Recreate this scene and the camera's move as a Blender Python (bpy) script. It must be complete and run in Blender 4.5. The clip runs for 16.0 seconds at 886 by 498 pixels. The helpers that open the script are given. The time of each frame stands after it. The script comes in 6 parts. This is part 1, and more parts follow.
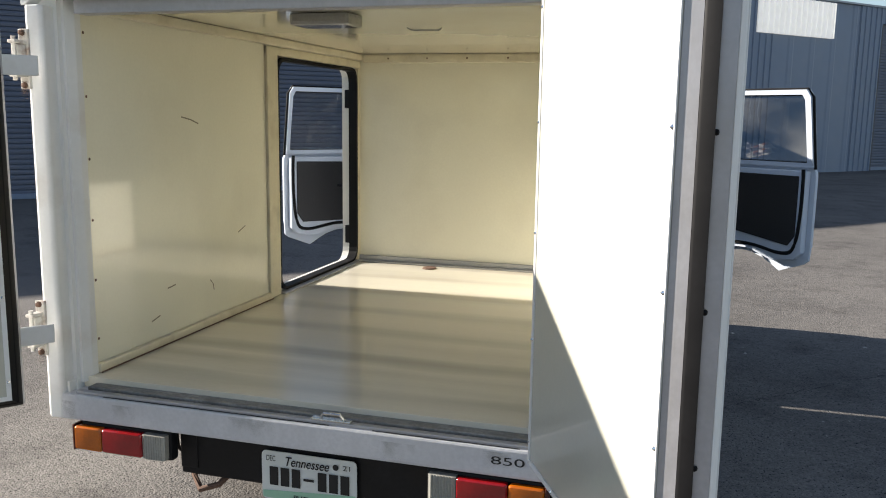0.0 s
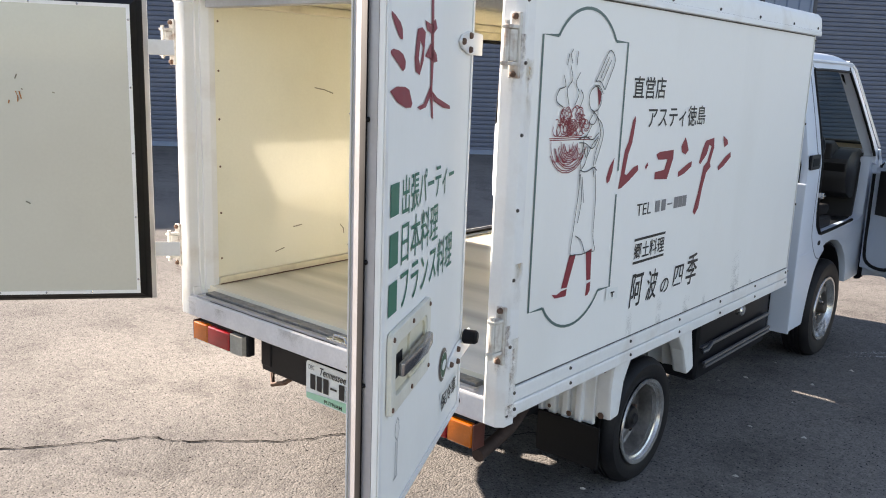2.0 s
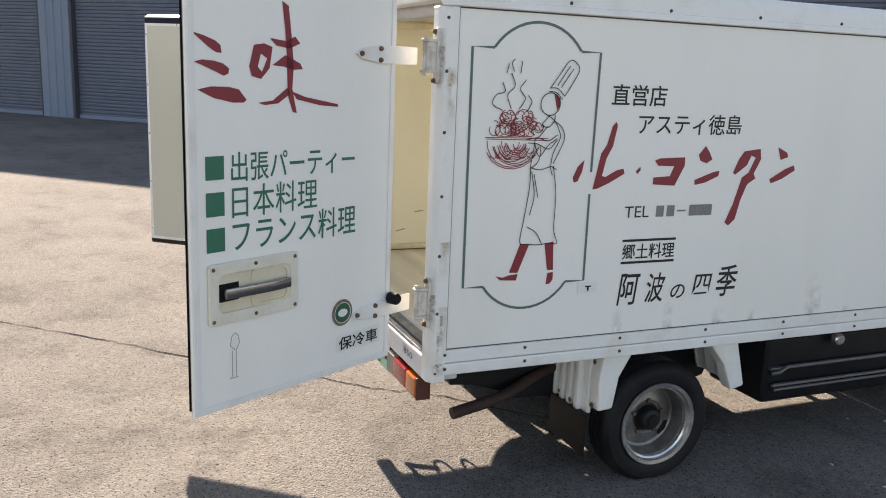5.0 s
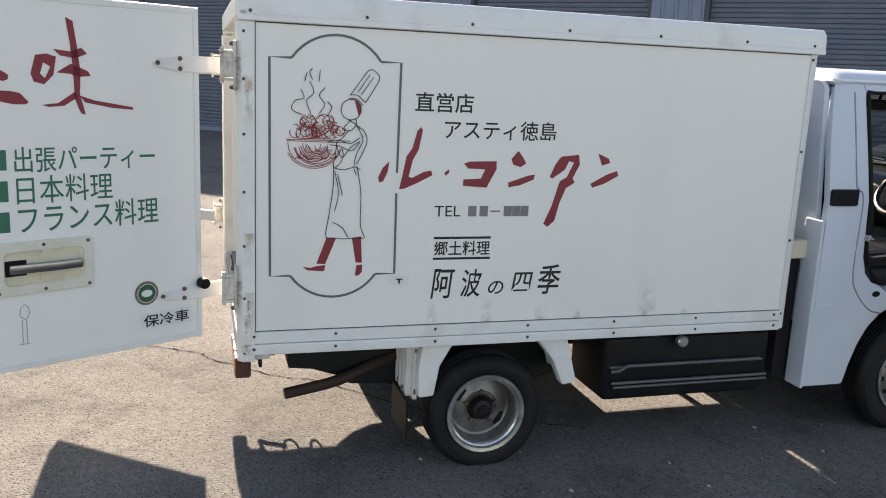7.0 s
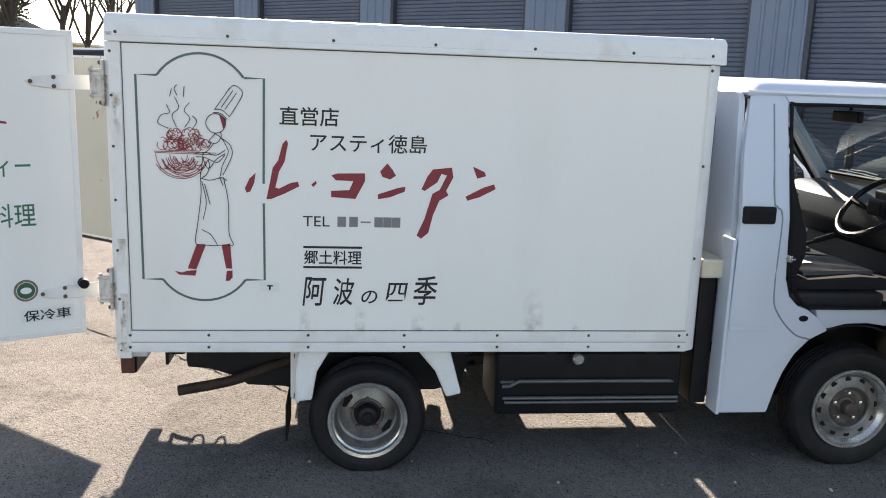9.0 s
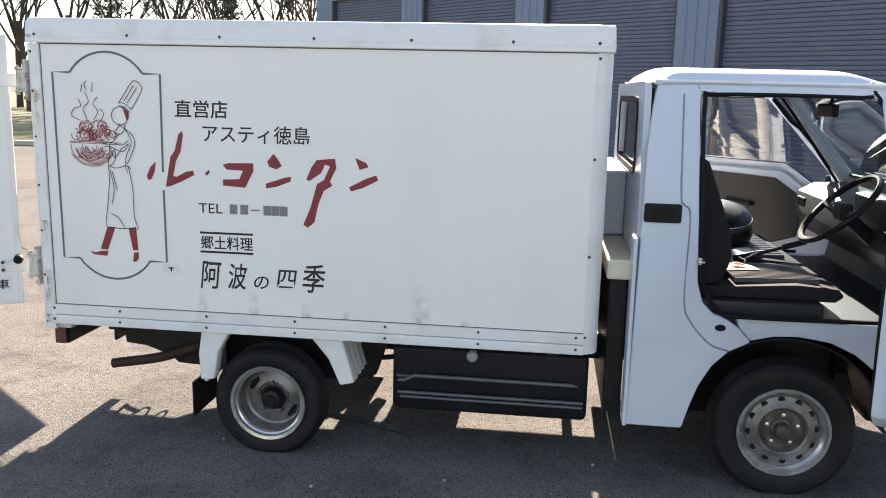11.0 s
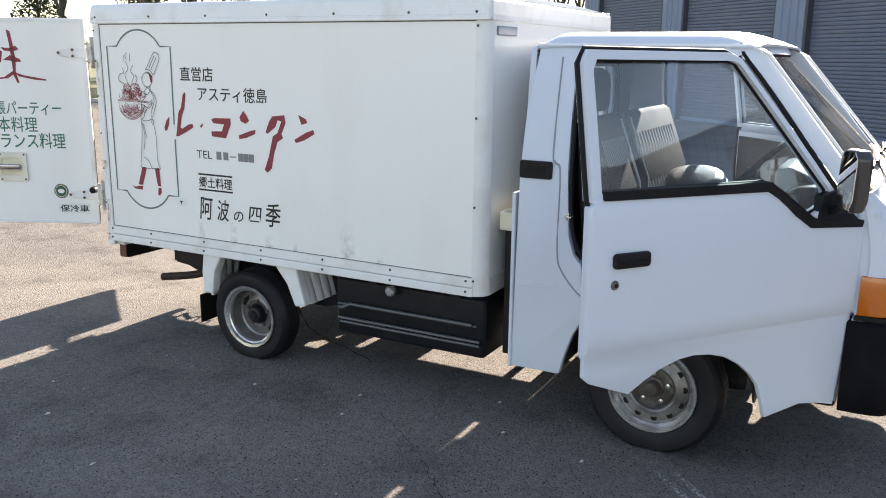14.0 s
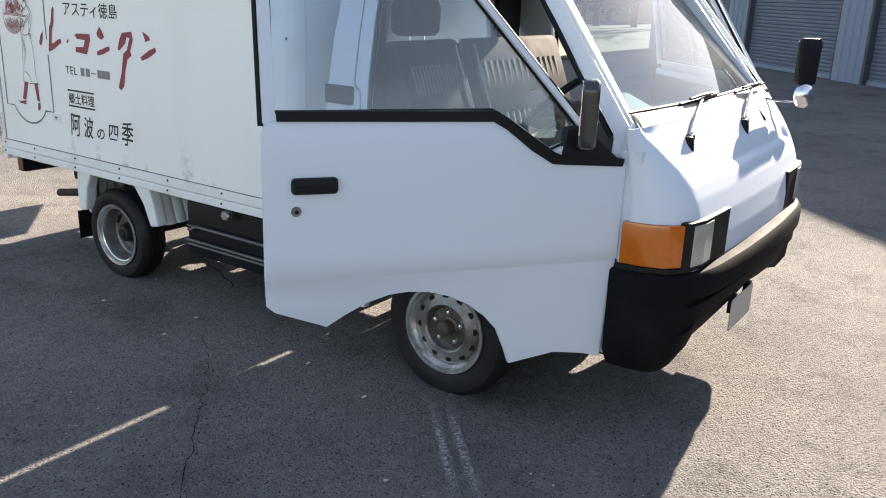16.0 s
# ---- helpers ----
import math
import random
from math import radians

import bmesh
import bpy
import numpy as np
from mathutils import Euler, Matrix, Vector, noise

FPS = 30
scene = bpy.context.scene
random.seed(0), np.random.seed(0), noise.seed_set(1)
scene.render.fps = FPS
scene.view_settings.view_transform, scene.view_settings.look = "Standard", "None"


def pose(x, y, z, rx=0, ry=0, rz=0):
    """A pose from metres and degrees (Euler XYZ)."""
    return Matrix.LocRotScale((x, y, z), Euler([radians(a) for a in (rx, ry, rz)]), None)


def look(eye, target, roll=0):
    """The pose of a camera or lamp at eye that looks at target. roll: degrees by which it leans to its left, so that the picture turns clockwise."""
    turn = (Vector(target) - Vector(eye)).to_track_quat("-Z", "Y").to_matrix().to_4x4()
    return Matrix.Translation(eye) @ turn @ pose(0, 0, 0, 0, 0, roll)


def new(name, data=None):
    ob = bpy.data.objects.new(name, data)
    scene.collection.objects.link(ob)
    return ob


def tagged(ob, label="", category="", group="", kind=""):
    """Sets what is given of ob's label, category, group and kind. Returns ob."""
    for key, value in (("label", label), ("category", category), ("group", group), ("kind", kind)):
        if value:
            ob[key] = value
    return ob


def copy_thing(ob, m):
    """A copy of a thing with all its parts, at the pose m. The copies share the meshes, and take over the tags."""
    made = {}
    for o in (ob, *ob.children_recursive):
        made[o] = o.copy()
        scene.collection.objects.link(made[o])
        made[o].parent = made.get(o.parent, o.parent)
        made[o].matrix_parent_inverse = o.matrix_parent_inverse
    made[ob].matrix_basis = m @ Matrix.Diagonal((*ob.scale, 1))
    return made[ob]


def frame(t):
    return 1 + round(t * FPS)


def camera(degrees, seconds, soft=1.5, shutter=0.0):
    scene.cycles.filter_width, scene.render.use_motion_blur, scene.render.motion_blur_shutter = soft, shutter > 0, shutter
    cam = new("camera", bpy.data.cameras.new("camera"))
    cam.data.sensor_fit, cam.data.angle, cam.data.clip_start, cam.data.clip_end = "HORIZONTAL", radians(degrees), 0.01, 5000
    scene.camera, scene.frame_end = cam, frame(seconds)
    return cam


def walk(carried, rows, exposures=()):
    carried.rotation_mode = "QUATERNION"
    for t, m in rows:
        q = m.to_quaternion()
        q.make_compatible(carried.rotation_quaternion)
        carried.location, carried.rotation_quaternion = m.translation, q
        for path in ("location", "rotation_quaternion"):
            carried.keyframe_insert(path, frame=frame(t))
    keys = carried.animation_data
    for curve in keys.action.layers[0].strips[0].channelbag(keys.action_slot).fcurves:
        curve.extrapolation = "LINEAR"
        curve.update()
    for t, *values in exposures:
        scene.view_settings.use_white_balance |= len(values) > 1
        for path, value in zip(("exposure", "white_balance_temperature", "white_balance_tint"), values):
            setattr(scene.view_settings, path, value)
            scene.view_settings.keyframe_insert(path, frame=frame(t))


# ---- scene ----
cam = camera(55.8, 16.0, soft=1.0)
PATH = [
    (0, (1.037, -2.057, 1.468), (0.487, -0.161, 1.153), 0.8),
    (0.5, (1.34, -2.071, 1.46), (0.591, -0.249, 1.111), 1.5),
    (1, (1.588, -1.98, 1.5), (0.667, -0.245, 1.122), 1.7),
    (1.5, (1.882, -1.917, 1.507), (0.778, -0.298, 1.107), 2.0),
    (2, (2.149, -1.859, 1.536), (0.882, -0.367, 1.123), 2.1),
    (2.5, (2.32, -1.711, 1.539), (0.918, -0.348, 1.12), 2.1),
    (3, (2.513, -1.576, 1.566), (0.99, -0.35, 1.147), 2.2),
    (3.2, (2.594, -1.55, 1.561), (1.041, -0.362, 1.144), 2.4),
    (5.3, (3.415, -0.915, 1.584), (1.594, -0.205, 1.157), 2.4),
    (5.5, (3.488, -0.852, 1.588), (1.662, -0.161, 1.158), 2.5),
    (6, (3.593, -0.668, 1.587), (1.749, -0.02, 1.159), 2.5),
    (6.5, (3.679, -0.422, 1.609), (1.819, 0.185, 1.191), 2.5),
    (7, (3.87, -0.155, 1.609), (1.994, 0.407, 1.204), 2.6),
    (7.5, (4.005, 0.084, 1.617), (2.108, 0.581, 1.224), 2.6),
    (8, (4.004, 0.349, 1.631), (2.087, 0.757, 1.236), 2.5),
    (8.5, (4.026, 0.586, 1.661), (2.091, 0.899, 1.265), 2.2),
    (9, (4.138, 0.882, 1.667), (2.192, 1.116, 1.272), 2.1),
    (9.5, (4.138, 1.184, 1.632), (2.182, 1.339, 1.247), 1.8),
    (9.7, (4.117, 1.295, 1.632), (2.158, 1.425, 1.25), 1.7),
    (11.8, (4.216, 2.661, 1.594), (2.32, 2.154, 1.209), 1.1),
    (12, (4.232, 2.762, 1.591), (2.352, 2.2, 1.201), 1.0),
    (12.5, (4.267, 3.083, 1.605), (2.44, 2.377, 1.202), 0.8),
    (13, (4.174, 3.321, 1.597), (2.393, 2.511, 1.183), 0.5),
    (13.5, (4.094, 3.606, 1.603), (2.351, 2.725, 1.175), 0.5),
    (14, (4.089, 3.944, 1.614), (2.371, 3.024, 1.166), 0.7),
    (14.5, (3.962, 4.18, 1.594), (2.268, 3.231, 1.113), 1.1),
    (15, (3.745, 4.433, 1.59), (2.078, 3.455, 1.076), 1.6),
    (15.5, (3.592, 4.705, 1.58), (1.958, 3.691, 1.032), 1.9),
    (16, (3.374, 4.916, 1.569), (1.796, 3.838, 0.98), 2.2),
]
walk(cam, [(t, look(eye, target, roll)) for t, eye, target, roll in PATH], [(0, 1.22, 6750, 12), (0.5, 1.6, 6450, 12), (1.0, 1.95, 6850, 15), (1.6, 2.19, 7150, 17), (3, 2.16, 7650, 18), (6, 1.94, 7850, 17), (9, 2.21, 7550, 16), (12.5, 2.32, 7650, 17), (14.5, 2.40, 7600, 16), (16, 2.26, 7400, 15)])

from mathutils.geometry import tessellate_polygon

# ---- light ----
SUN_EL, SUN_AZ = 23.2, 90.3      # elevation; direction to the sun, counted from +y towards -x
world = bpy.data.worlds.new("world")
scene.world = world
world.use_nodes = True
wn = world.node_tree
sky = wn.nodes.new("ShaderNodeTexSky")
sky.sky_type, sky.sun_disc = "NISHITA", False
sky.sun_elevation, sky.sun_rotation = radians(SUN_EL), radians(-SUN_AZ)
sky.altitude, sky.air_density, sky.dust_density, sky.ozone_density = 100, 1.0, 0.2, 1.8
# thin high cloud, the same all round
wco, wno, wmr, wmx = (wn.nodes.new("ShaderNode" + k) for k in ("TexCoord", "TexNoise", "MapRange", "Mix"))
wno.inputs["Scale"].default_value, wno.inputs["Detail"].default_value = 3.0, 6
wmr.inputs[1].default_value, wmr.inputs[2].default_value, wmr.inputs[3].default_value, wmr.inputs[4].default_value = 0.32, 0.68, 0.0, 0.22
wmx.data_type = "RGBA"
wmx.inputs[7].default_value = (4.2, 4.2, 4.2, 1)
wn.links.new(wco.outputs["Generated"], wno.inputs["Vector"])
wn.links.new(wno.outputs["Fac"], wmr.inputs[0])
wn.links.new(wmr.outputs[0], wmx.inputs[0])
wn.links.new(sky.outputs[0], wmx.inputs[6])
wn.links.new(wmx.outputs[2], wn.nodes["Background"].inputs[0])
wn.nodes["Background"].inputs[1].default_value = 0.068
sun = new("sun", bpy.data.lights.new("sun", "SUN"))
sun.data.energy, sun.data.angle, sun.data.color = 5.0, radians(0.53), (1.0, 0.945, 0.86)
to_sun = Vector((-math.sin(radians(SUN_AZ)) * math.cos(radians(SUN_EL)), math.cos(radians(SUN_AZ)) * math.cos(radians(SUN_EL)), math.sin(radians(SUN_EL))))
sun.matrix_world = Matrix.Translation(to_sun * 60) @ to_sun.to_track_quat("Z", "Y").to_matrix().to_4x4()

# ---- materials ----


def surf(name, col, rough=0.5, metal=0.0, var=0.06, scale=4.0, fine=90.0, bump=0.0, dirt=None, amount=0.0, dscale=2.0, coat=0.0, spec=0.5, stretch=(1, 1, 1), emit=0.0, bands=None):
    """A painted, moulded or mineral surface: colour varied at two scales, stains, roughness wear and fine relief."""
    m = bpy.data.materials.new(name)
    m.use_nodes = True
    t = m.node_tree
    n, l = t.nodes, t.links
    b = n["Principled BSDF"]
    co = n.new("ShaderNodeTexCoord")
    mp = n.new("ShaderNodeMapping")
    mp.inputs["Scale"].default_value = stretch
    l.new(co.outputs["Object"], mp.inputs["Vector"])

    def tex(s, detail=4):
        x = n.new("ShaderNodeTexNoise")
        x.inputs["Scale"].default_value, x.inputs["Detail"].default_value = s, detail
        l.new(mp.outputs[0], x.inputs["Vector"])
        return x.outputs["Fac"]

    def mix(fac, a, c):
        x = n.new("ShaderNodeMix")
        x.data_type = "RGBA"
        for sock, v in ((x.inputs[0], fac), (x.inputs[6], a), (x.inputs[7], c)):
            if isinstance(v, bpy.types.NodeSocket):
                l.new(v, sock)
            else:
                sock.default_value = v
        return x.outputs[2]

    def ramp(v, lo, hi):
        x = n.new("ShaderNodeMapRange")
        x.inputs[1].default_value, x.inputs[2].default_value = lo, hi
        l.new(v, x.inputs[0])
        return x.outputs[0]

    big, small = tex(scale), tex(fine, 3)
    shade = lambda k: tuple(min(1, c * k) for c in col) + (1,)
    c = mix(ramp(big, 0.3, 0.7), shade(1 - var), shade(1 + var))
    c = mix(ramp(small, 0.35, 0.65), c, mix(0.5, c, shade(1 - 1.6 * var)))
    if dirt:
        s = n.new("ShaderNodeMath")
        s.operation = "MULTIPLY"
        l.new(ramp(tex(dscale, 7), 0.5, 0.78), s.inputs[0])
        s.inputs[1].default_value = amount
        c = mix(s.outputs[0], c, tuple(dirt) + (1,))
    if bands:                                  # broad worn bands across the surface
        w = n.new("ShaderNodeTexWave")
        w.bands_direction = "Y"
        w.inputs["Scale"].default_value, w.inputs["Distortion"].default_value, w.inputs["Detail"].default_value, w.inputs["Detail Scale"].default_value = bands[0], 0.9, 3, 1.5
        l.new(co.outputs["Object"], w.inputs["Vector"])
        s = n.new("ShaderNodeMath")
        s.operation = "MULTIPLY"
        l.new(ramp(w.outputs["Fac"], 0.62, 1.0), s.inputs[0])
        l.new(ramp(tex(2.2, 5), 0.25, 0.75), s.inputs[1])
        k = n.new("ShaderNodeMath")
        k.operation = "MULTIPLY"
        l.new(s.outputs[0], k.inputs[0])
        k.inputs[1].default_value = bands[1]
        c = mix(k.outputs[0], c, tuple(bands[2]) + (1,))
    l.new(c, b.inputs["Base Color"])
    r = n.new("ShaderNodeMapRange")
    r.inputs[3].default_value, r.inputs[4].default_value = max(0.02, rough * 0.85), min(1, rough * 1.15)
    l.new(big, r.inputs[0])
    l.new(r.outputs[0], b.inputs["Roughness"])
    b.inputs["Metallic"].default_value = metal
    b.inputs["Specular IOR Level"].default_value = spec
    b.inputs["Coat Weight"].default_value = coat
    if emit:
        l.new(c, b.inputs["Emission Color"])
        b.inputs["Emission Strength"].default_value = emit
    if bump:
        bp = n.new("ShaderNodeBump")
        bp.inputs["Strength"].default_value, bp.inputs["Distance"].default_value = bump, 0.004
        l.new(small, bp.inputs["Height"])
        l.new(bp.outputs[0], b.inputs["Normal"])
    return m


def glass(name, tint=(0.9, 0.95, 0.93), haze=0.11, reflect=0.11):
    """Thin sheet glass, a little dusty and with painted haze: seen through, with a reflection that grows at a slant."""
    m = bpy.data.materials.new(name)
    m.use_nodes = True
    t = m.node_tree
    n, l = t.nodes, t.links
    tr, gl, lw, mx, pw, ad, df, md, no = (n.new("ShaderNode" + k) for k in ("BsdfTransparent", "BsdfGlossy", "LayerWeight", "MixShader", "Math", "Math", "BsdfDiffuse", "MixShader", "TexNoise"))
    tr.inputs[0].default_value = tuple(tint) + (1,)
    gl.inputs["Roughness"].default_value = 0.01
    lw.inputs[0].default_value = 0.5
    pw.operation, ad.operation = "POWER", "MULTIPLY_ADD"
    pw.inputs[1].default_value = 4.0
    ad.inputs[1].default_value, ad.inputs[2].default_value = 0.75, reflect
    l.new(lw.outputs["Facing"], pw.inputs[0])
    l.new(pw.outputs[0], ad.inputs[0])
    l.new(ad.outputs[0], mx.inputs[0])
    l.new(tr.outputs[0], mx.inputs[1])
    l.new(gl.outputs[0], mx.inputs[2])
    no.inputs["Scale"].default_value, no.inputs["Detail"].default_value = 1.8, 3
    mr = n.new("ShaderNodeMapRange")
    mr.inputs[1].default_value, mr.inputs[2].default_value, mr.inputs[4].default_value = 0.3, 0.75, haze * 2
    l.new(no.outputs["Fac"], mr.inputs[0])
    df.inputs[0].default_value = (0.55, 0.55, 0.52, 1)
    l.new(mr.outputs[0], md.inputs[0])
    l.new(mx.outputs[0], md.inputs[1])
    l.new(df.outputs[0], md.inputs[2])
    l.new(md.outputs[0], n["Material Output"].inputs[0])
    return m


def lens(name, col, rough=0.15):
    """Moulded coloured lamp plastic, ribbed inside."""
    m = surf(name, col, rough, var=0.12, scale=30, fine=160, bump=0.12, coat=0.6)
    return m


WHITE = surf("white_box_paint", (0.82, 0.825, 0.80), 0.5, var=0.009, scale=1.3, dirt=(0.50, 0.48, 0.42), amount=0.18, dscale=2.2, coat=0.03, stretch=(1, 1, 0.35))
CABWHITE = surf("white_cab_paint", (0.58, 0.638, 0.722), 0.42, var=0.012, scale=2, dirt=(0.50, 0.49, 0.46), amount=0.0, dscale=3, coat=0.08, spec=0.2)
EDGEWHITE = surf("worn_white_edging", (0.78, 0.79, 0.78), 0.4, var=0.03, scale=6, dirt=(0.36, 0.27, 0.18), amount=0.35, dscale=6)
CREAM = surf("cream_panel", (0.84, 0.82, 0.685), 0.13, var=0.03, scale=1.2, dirt=(0.45, 0.41, 0.31), amount=0.25, dscale=2.2, coat=0.5)
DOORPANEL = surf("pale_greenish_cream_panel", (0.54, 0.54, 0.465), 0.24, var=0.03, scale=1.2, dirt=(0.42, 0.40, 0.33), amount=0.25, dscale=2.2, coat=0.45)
TRIMCREAM = surf("cream_trim", (0.70, 0.65, 0.50), 0.35, var=0.05, scale=7, dirt=(0.28, 0.2, 0.12), amount=0.4, dscale=9)
FLOORPANEL = surf("scuffed_floor_panel", (0.72, 0.68, 0.57), 0.22, var=0.05, scale=1.4, dirt=(0.34, 0.30, 0.24), amount=0.5, dscale=1.6, coat=0.15, stretch=(0.3, 2.6, 1), bands=(0.9, 0.8, (0.34, 0.31, 0.25)))
ALU = surf("dull_aluminium", (0.46, 0.46, 0.48), 0.45, metal=0.45, var=0.08, scale=9, dirt=(0.3, 0.27, 0.24), amount=0.4, dscale=7, stretch=(1, 4, 1))
CHROME = surf("chrome", (0.82, 0.83, 0.85), 0.12, metal=1.0, var=0.03)
STEEL = surf("worn_steel_rim", (0.62, 0.62, 0.61), 0.24, metal=0.75, var=0.2, scale=16, dirt=(0.16, 0.12, 0.09), amount=0.6, dscale=12)
# on the wheels, shade inside the dish is put into this darker, grimy steel
DISH = surf("dark_dull_steel", (0.24, 0.23, 0.22), 0.4, metal=0.6, var=0.25, scale=12, dirt=(0.06, 0.045, 0.035), amount=0.8, dscale=10)
GRIME = surf("oily_brown_grime", (0.085, 0.07, 0.058), 0.5, metal=0.3, var=0.35, scale=18, dirt=(0.25, 0.24, 0.22), amount=0.6, dscale=14)
RUST = surf("rusty_steel", (0.17, 0.10, 0.07), 0.8, metal=0.2, var=0.3, scale=20, bump=0.5)
RIVET = surf("dull_dark_rivet", (0.085, 0.075, 0.068), 0.6, metal=0.4, var=0.3, scale=30)
RUBBER = surf("tyre_rubber", (0.011, 0.011, 0.013), 0.55, var=0.25, scale=12, dirt=(0.032, 0.03, 0.028), amount=0.4, dscale=8, bump=0.2, spec=0.25)
SEAL = surf("black_rubber_seal", (0.007, 0.007, 0.008), 0.6, var=0.2, scale=15, spec=0.2)
PLASTIC = surf("black_plastic", (0.010, 0.011, 0.014), 0.42, var=0.2, scale=10, dirt=(0.03, 0.03, 0.03), amount=0.3, dscale=5, spec=0.18)
CHASSIS = surf("black_chassis_paint", (0.009, 0.009, 0.011), 0.5, var=0.3, scale=8, dirt=(0.03, 0.024, 0.018), amount=0.5, dscale=5, spec=0.3)
TRIMGREY = surf("dark_cab_vinyl", (0.016, 0.0155, 0.016), 0.5, var=0.12, scale=10, bump=0.3)
SEATMAT = surf("dark_seat_vinyl", (0.024, 0.023, 0.024), 0.8, var=0.12, scale=9, spec=0.1)
RIBVINYL = surf("glossy_ribbed_vinyl", (0.055, 0.052, 0.05), 0.32, var=0.1, scale=12)
RIBBED = surf("beige_grey_ribbed_fabric", (0.26, 0.25, 0.235), 0.95, var=0.08, scale=12, spec=0.05)
AMBER = lens("amber_lens", (0.50, 0.115, 0.004))
REDLENS = lens("red_lens", (0.30, 0.006, 0.009))
CLEARLENS = lens("clear_lens", (0.36, 0.355, 0.32), 0.12)
REDPAINT = surf("dark_red_lettering", (0.24, 0.022, 0.036), 0.5, var=0.08, scale=25)
GREENPAINT = surf("green_lettering", (0.02, 0.15, 0.095), 0.5, var=0.08, scale=25)
GREYGREEN = surf("grey_green_line", (0.09, 0.15, 0.14), 0.5, var=0.08, scale=25)
INK = surf("black_lettering", (0.009, 0.010, 0.012), 0.5, var=0.1, scale=25)
PLATEWHITE = surf("plate_white", (0.75, 0.78, 0.76), 0.35, var=0.03)
PLATEGREEN = surf("plate_green", (0.35, 0.62, 0.45), 0.35, var=0.06)
# bluish tint and pale film stand in for the sky reflected in the panes
WINDOW = glass("bluish_window_glass", (0.60, 0.71, 0.80), 0.09, 0.15)
REARGLASS = glass("clear_rear_glass", (0.93, 0.95, 0.95), 0.03, 0.06)
# dark tint dims the sunlit cab behind, in place of a stronger reflection
SCREENGLASS = glass("windscreen_glass", (0.38, 0.48, 0.51), 0.09, 0.11)
MIRROR = surf("mirror_glass", (0.9, 0.9, 0.9), 0.02, metal=1.0, var=0.0)

# ---- mesh helpers ----


def bm_poly(verts, faces):
    bm = bmesh.new()
    vs = [bm.verts.new(v) for v in verts]
    for f in faces:
        try:
            bm.faces.new([vs[i] for i in f])
        except ValueError:
            pass
    return bm


def fix(bm, merge=0.0):
    if merge:
        bmesh.ops.remove_doubles(bm, verts=bm.verts, dist=merge)
    bmesh.ops.recalc_face_normals(bm, faces=bm.faces)
    return bm


def bevelled(bm, width, seg=2, angle=30):
    if width > 0:
        es = [e for e in bm.edges if len(e.link_faces) == 2 and e.calc_face_angle(0) > radians(angle)]
        bmesh.ops.bevel(bm, geom=es, offset=width, segments=seg, profile=0.6, affect="EDGES", clamp_overlap=True)
    return bm


def block(x0, x1, y0, y1, z0, z1, bevel=0.0, seg=2):
    v = [(x, y, z) for x in (x0, x1) for y in (y0, y1) for z in (z0, z1)]
    bm = fix(bm_poly(v, [(0, 1, 3, 2), (4, 6, 7, 5), (0, 4, 5, 1), (2, 3, 7, 6), (0, 2, 6, 4), (1, 5, 7, 3)]))
    return bevelled(bm, bevel, seg)


def axed(axis, p, a):
    return {"x": (a, p[0], p[1]), "y": (p[0], a, p[1]), "z": (p[0], p[1], a)}[axis]


def prism(pts, axis, a0, a1, bevel=0.0, seg=2, angle=30):
    k = len(pts)
    v = [axed(axis, p, a0) for p in pts] + [axed(axis, p, a1) for p in pts]
    f = [tuple(range(k)), tuple(range(2 * k - 1, k - 1, -1))] + [(i, (i + 1) % k, k + (i + 1) % k, k + i) for i in range(k)]
    return bevelled(fix(bm_poly(v, f)), bevel, seg, angle)


def ring(outer, inner, axis, a0, a1, bevel=0.0):
    """A plate with a hole: two outlines of the same number of points."""
    k = len(outer)
    v = [axed(axis, p, a) for a in (a0, a1) for loop in (outer, inner) for p in loop]
    f = []
    for i in range(k):
        j = (i + 1) % k
        f += [(i, j, k + j, k + i), (2 * k + i, 3 * k + i, 3 * k + j, 2 * k + j), (i, 2 * k + i, 2 * k + j, j), (k + i, k + j, 3 * k + j, 3 * k + i)]
    return bevelled(fix(bm_poly(v, f)), bevel)


def rounded(x0, x1, y0, y1, r, n=4):
    """A rectangle with round corners, as points."""
    out = []
    for cx, cy, a in ((x1 - r, y1 - r, 0), (x0 + r, y1 - r, 90), (x0 + r, y0 + r, 180), (x1 - r, y0 + r, 270)):
        out += [(cx + r * math.cos(radians(a + 90 * i / n)), cy + r * math.sin(radians(a + 90 * i / n))) for i in range(n + 1)]
    return out


def lathe(profile, axis="x", centre=(0, 0, 0), n=32):
    """Turns (radius, height) pairs round an axis."""
    v, f, k = [], [], len(profile)
    for i in range(n):
        a = 2 * math.pi * i / n
        for r, h in profile:
            p = axed(axis, (r * math.cos(a), r * math.sin(a)), h)
            v.append(tuple(c + q for c, q in zip(centre, p)))
    for i in range(n):
        for j in range(k - 1):
            f.append((i * k + j, ((i + 1) % n) * k + j, ((i + 1) % n) * k + j + 1, i * k + j + 1))
    return fix(bm_poly(v, f), 1e-5)


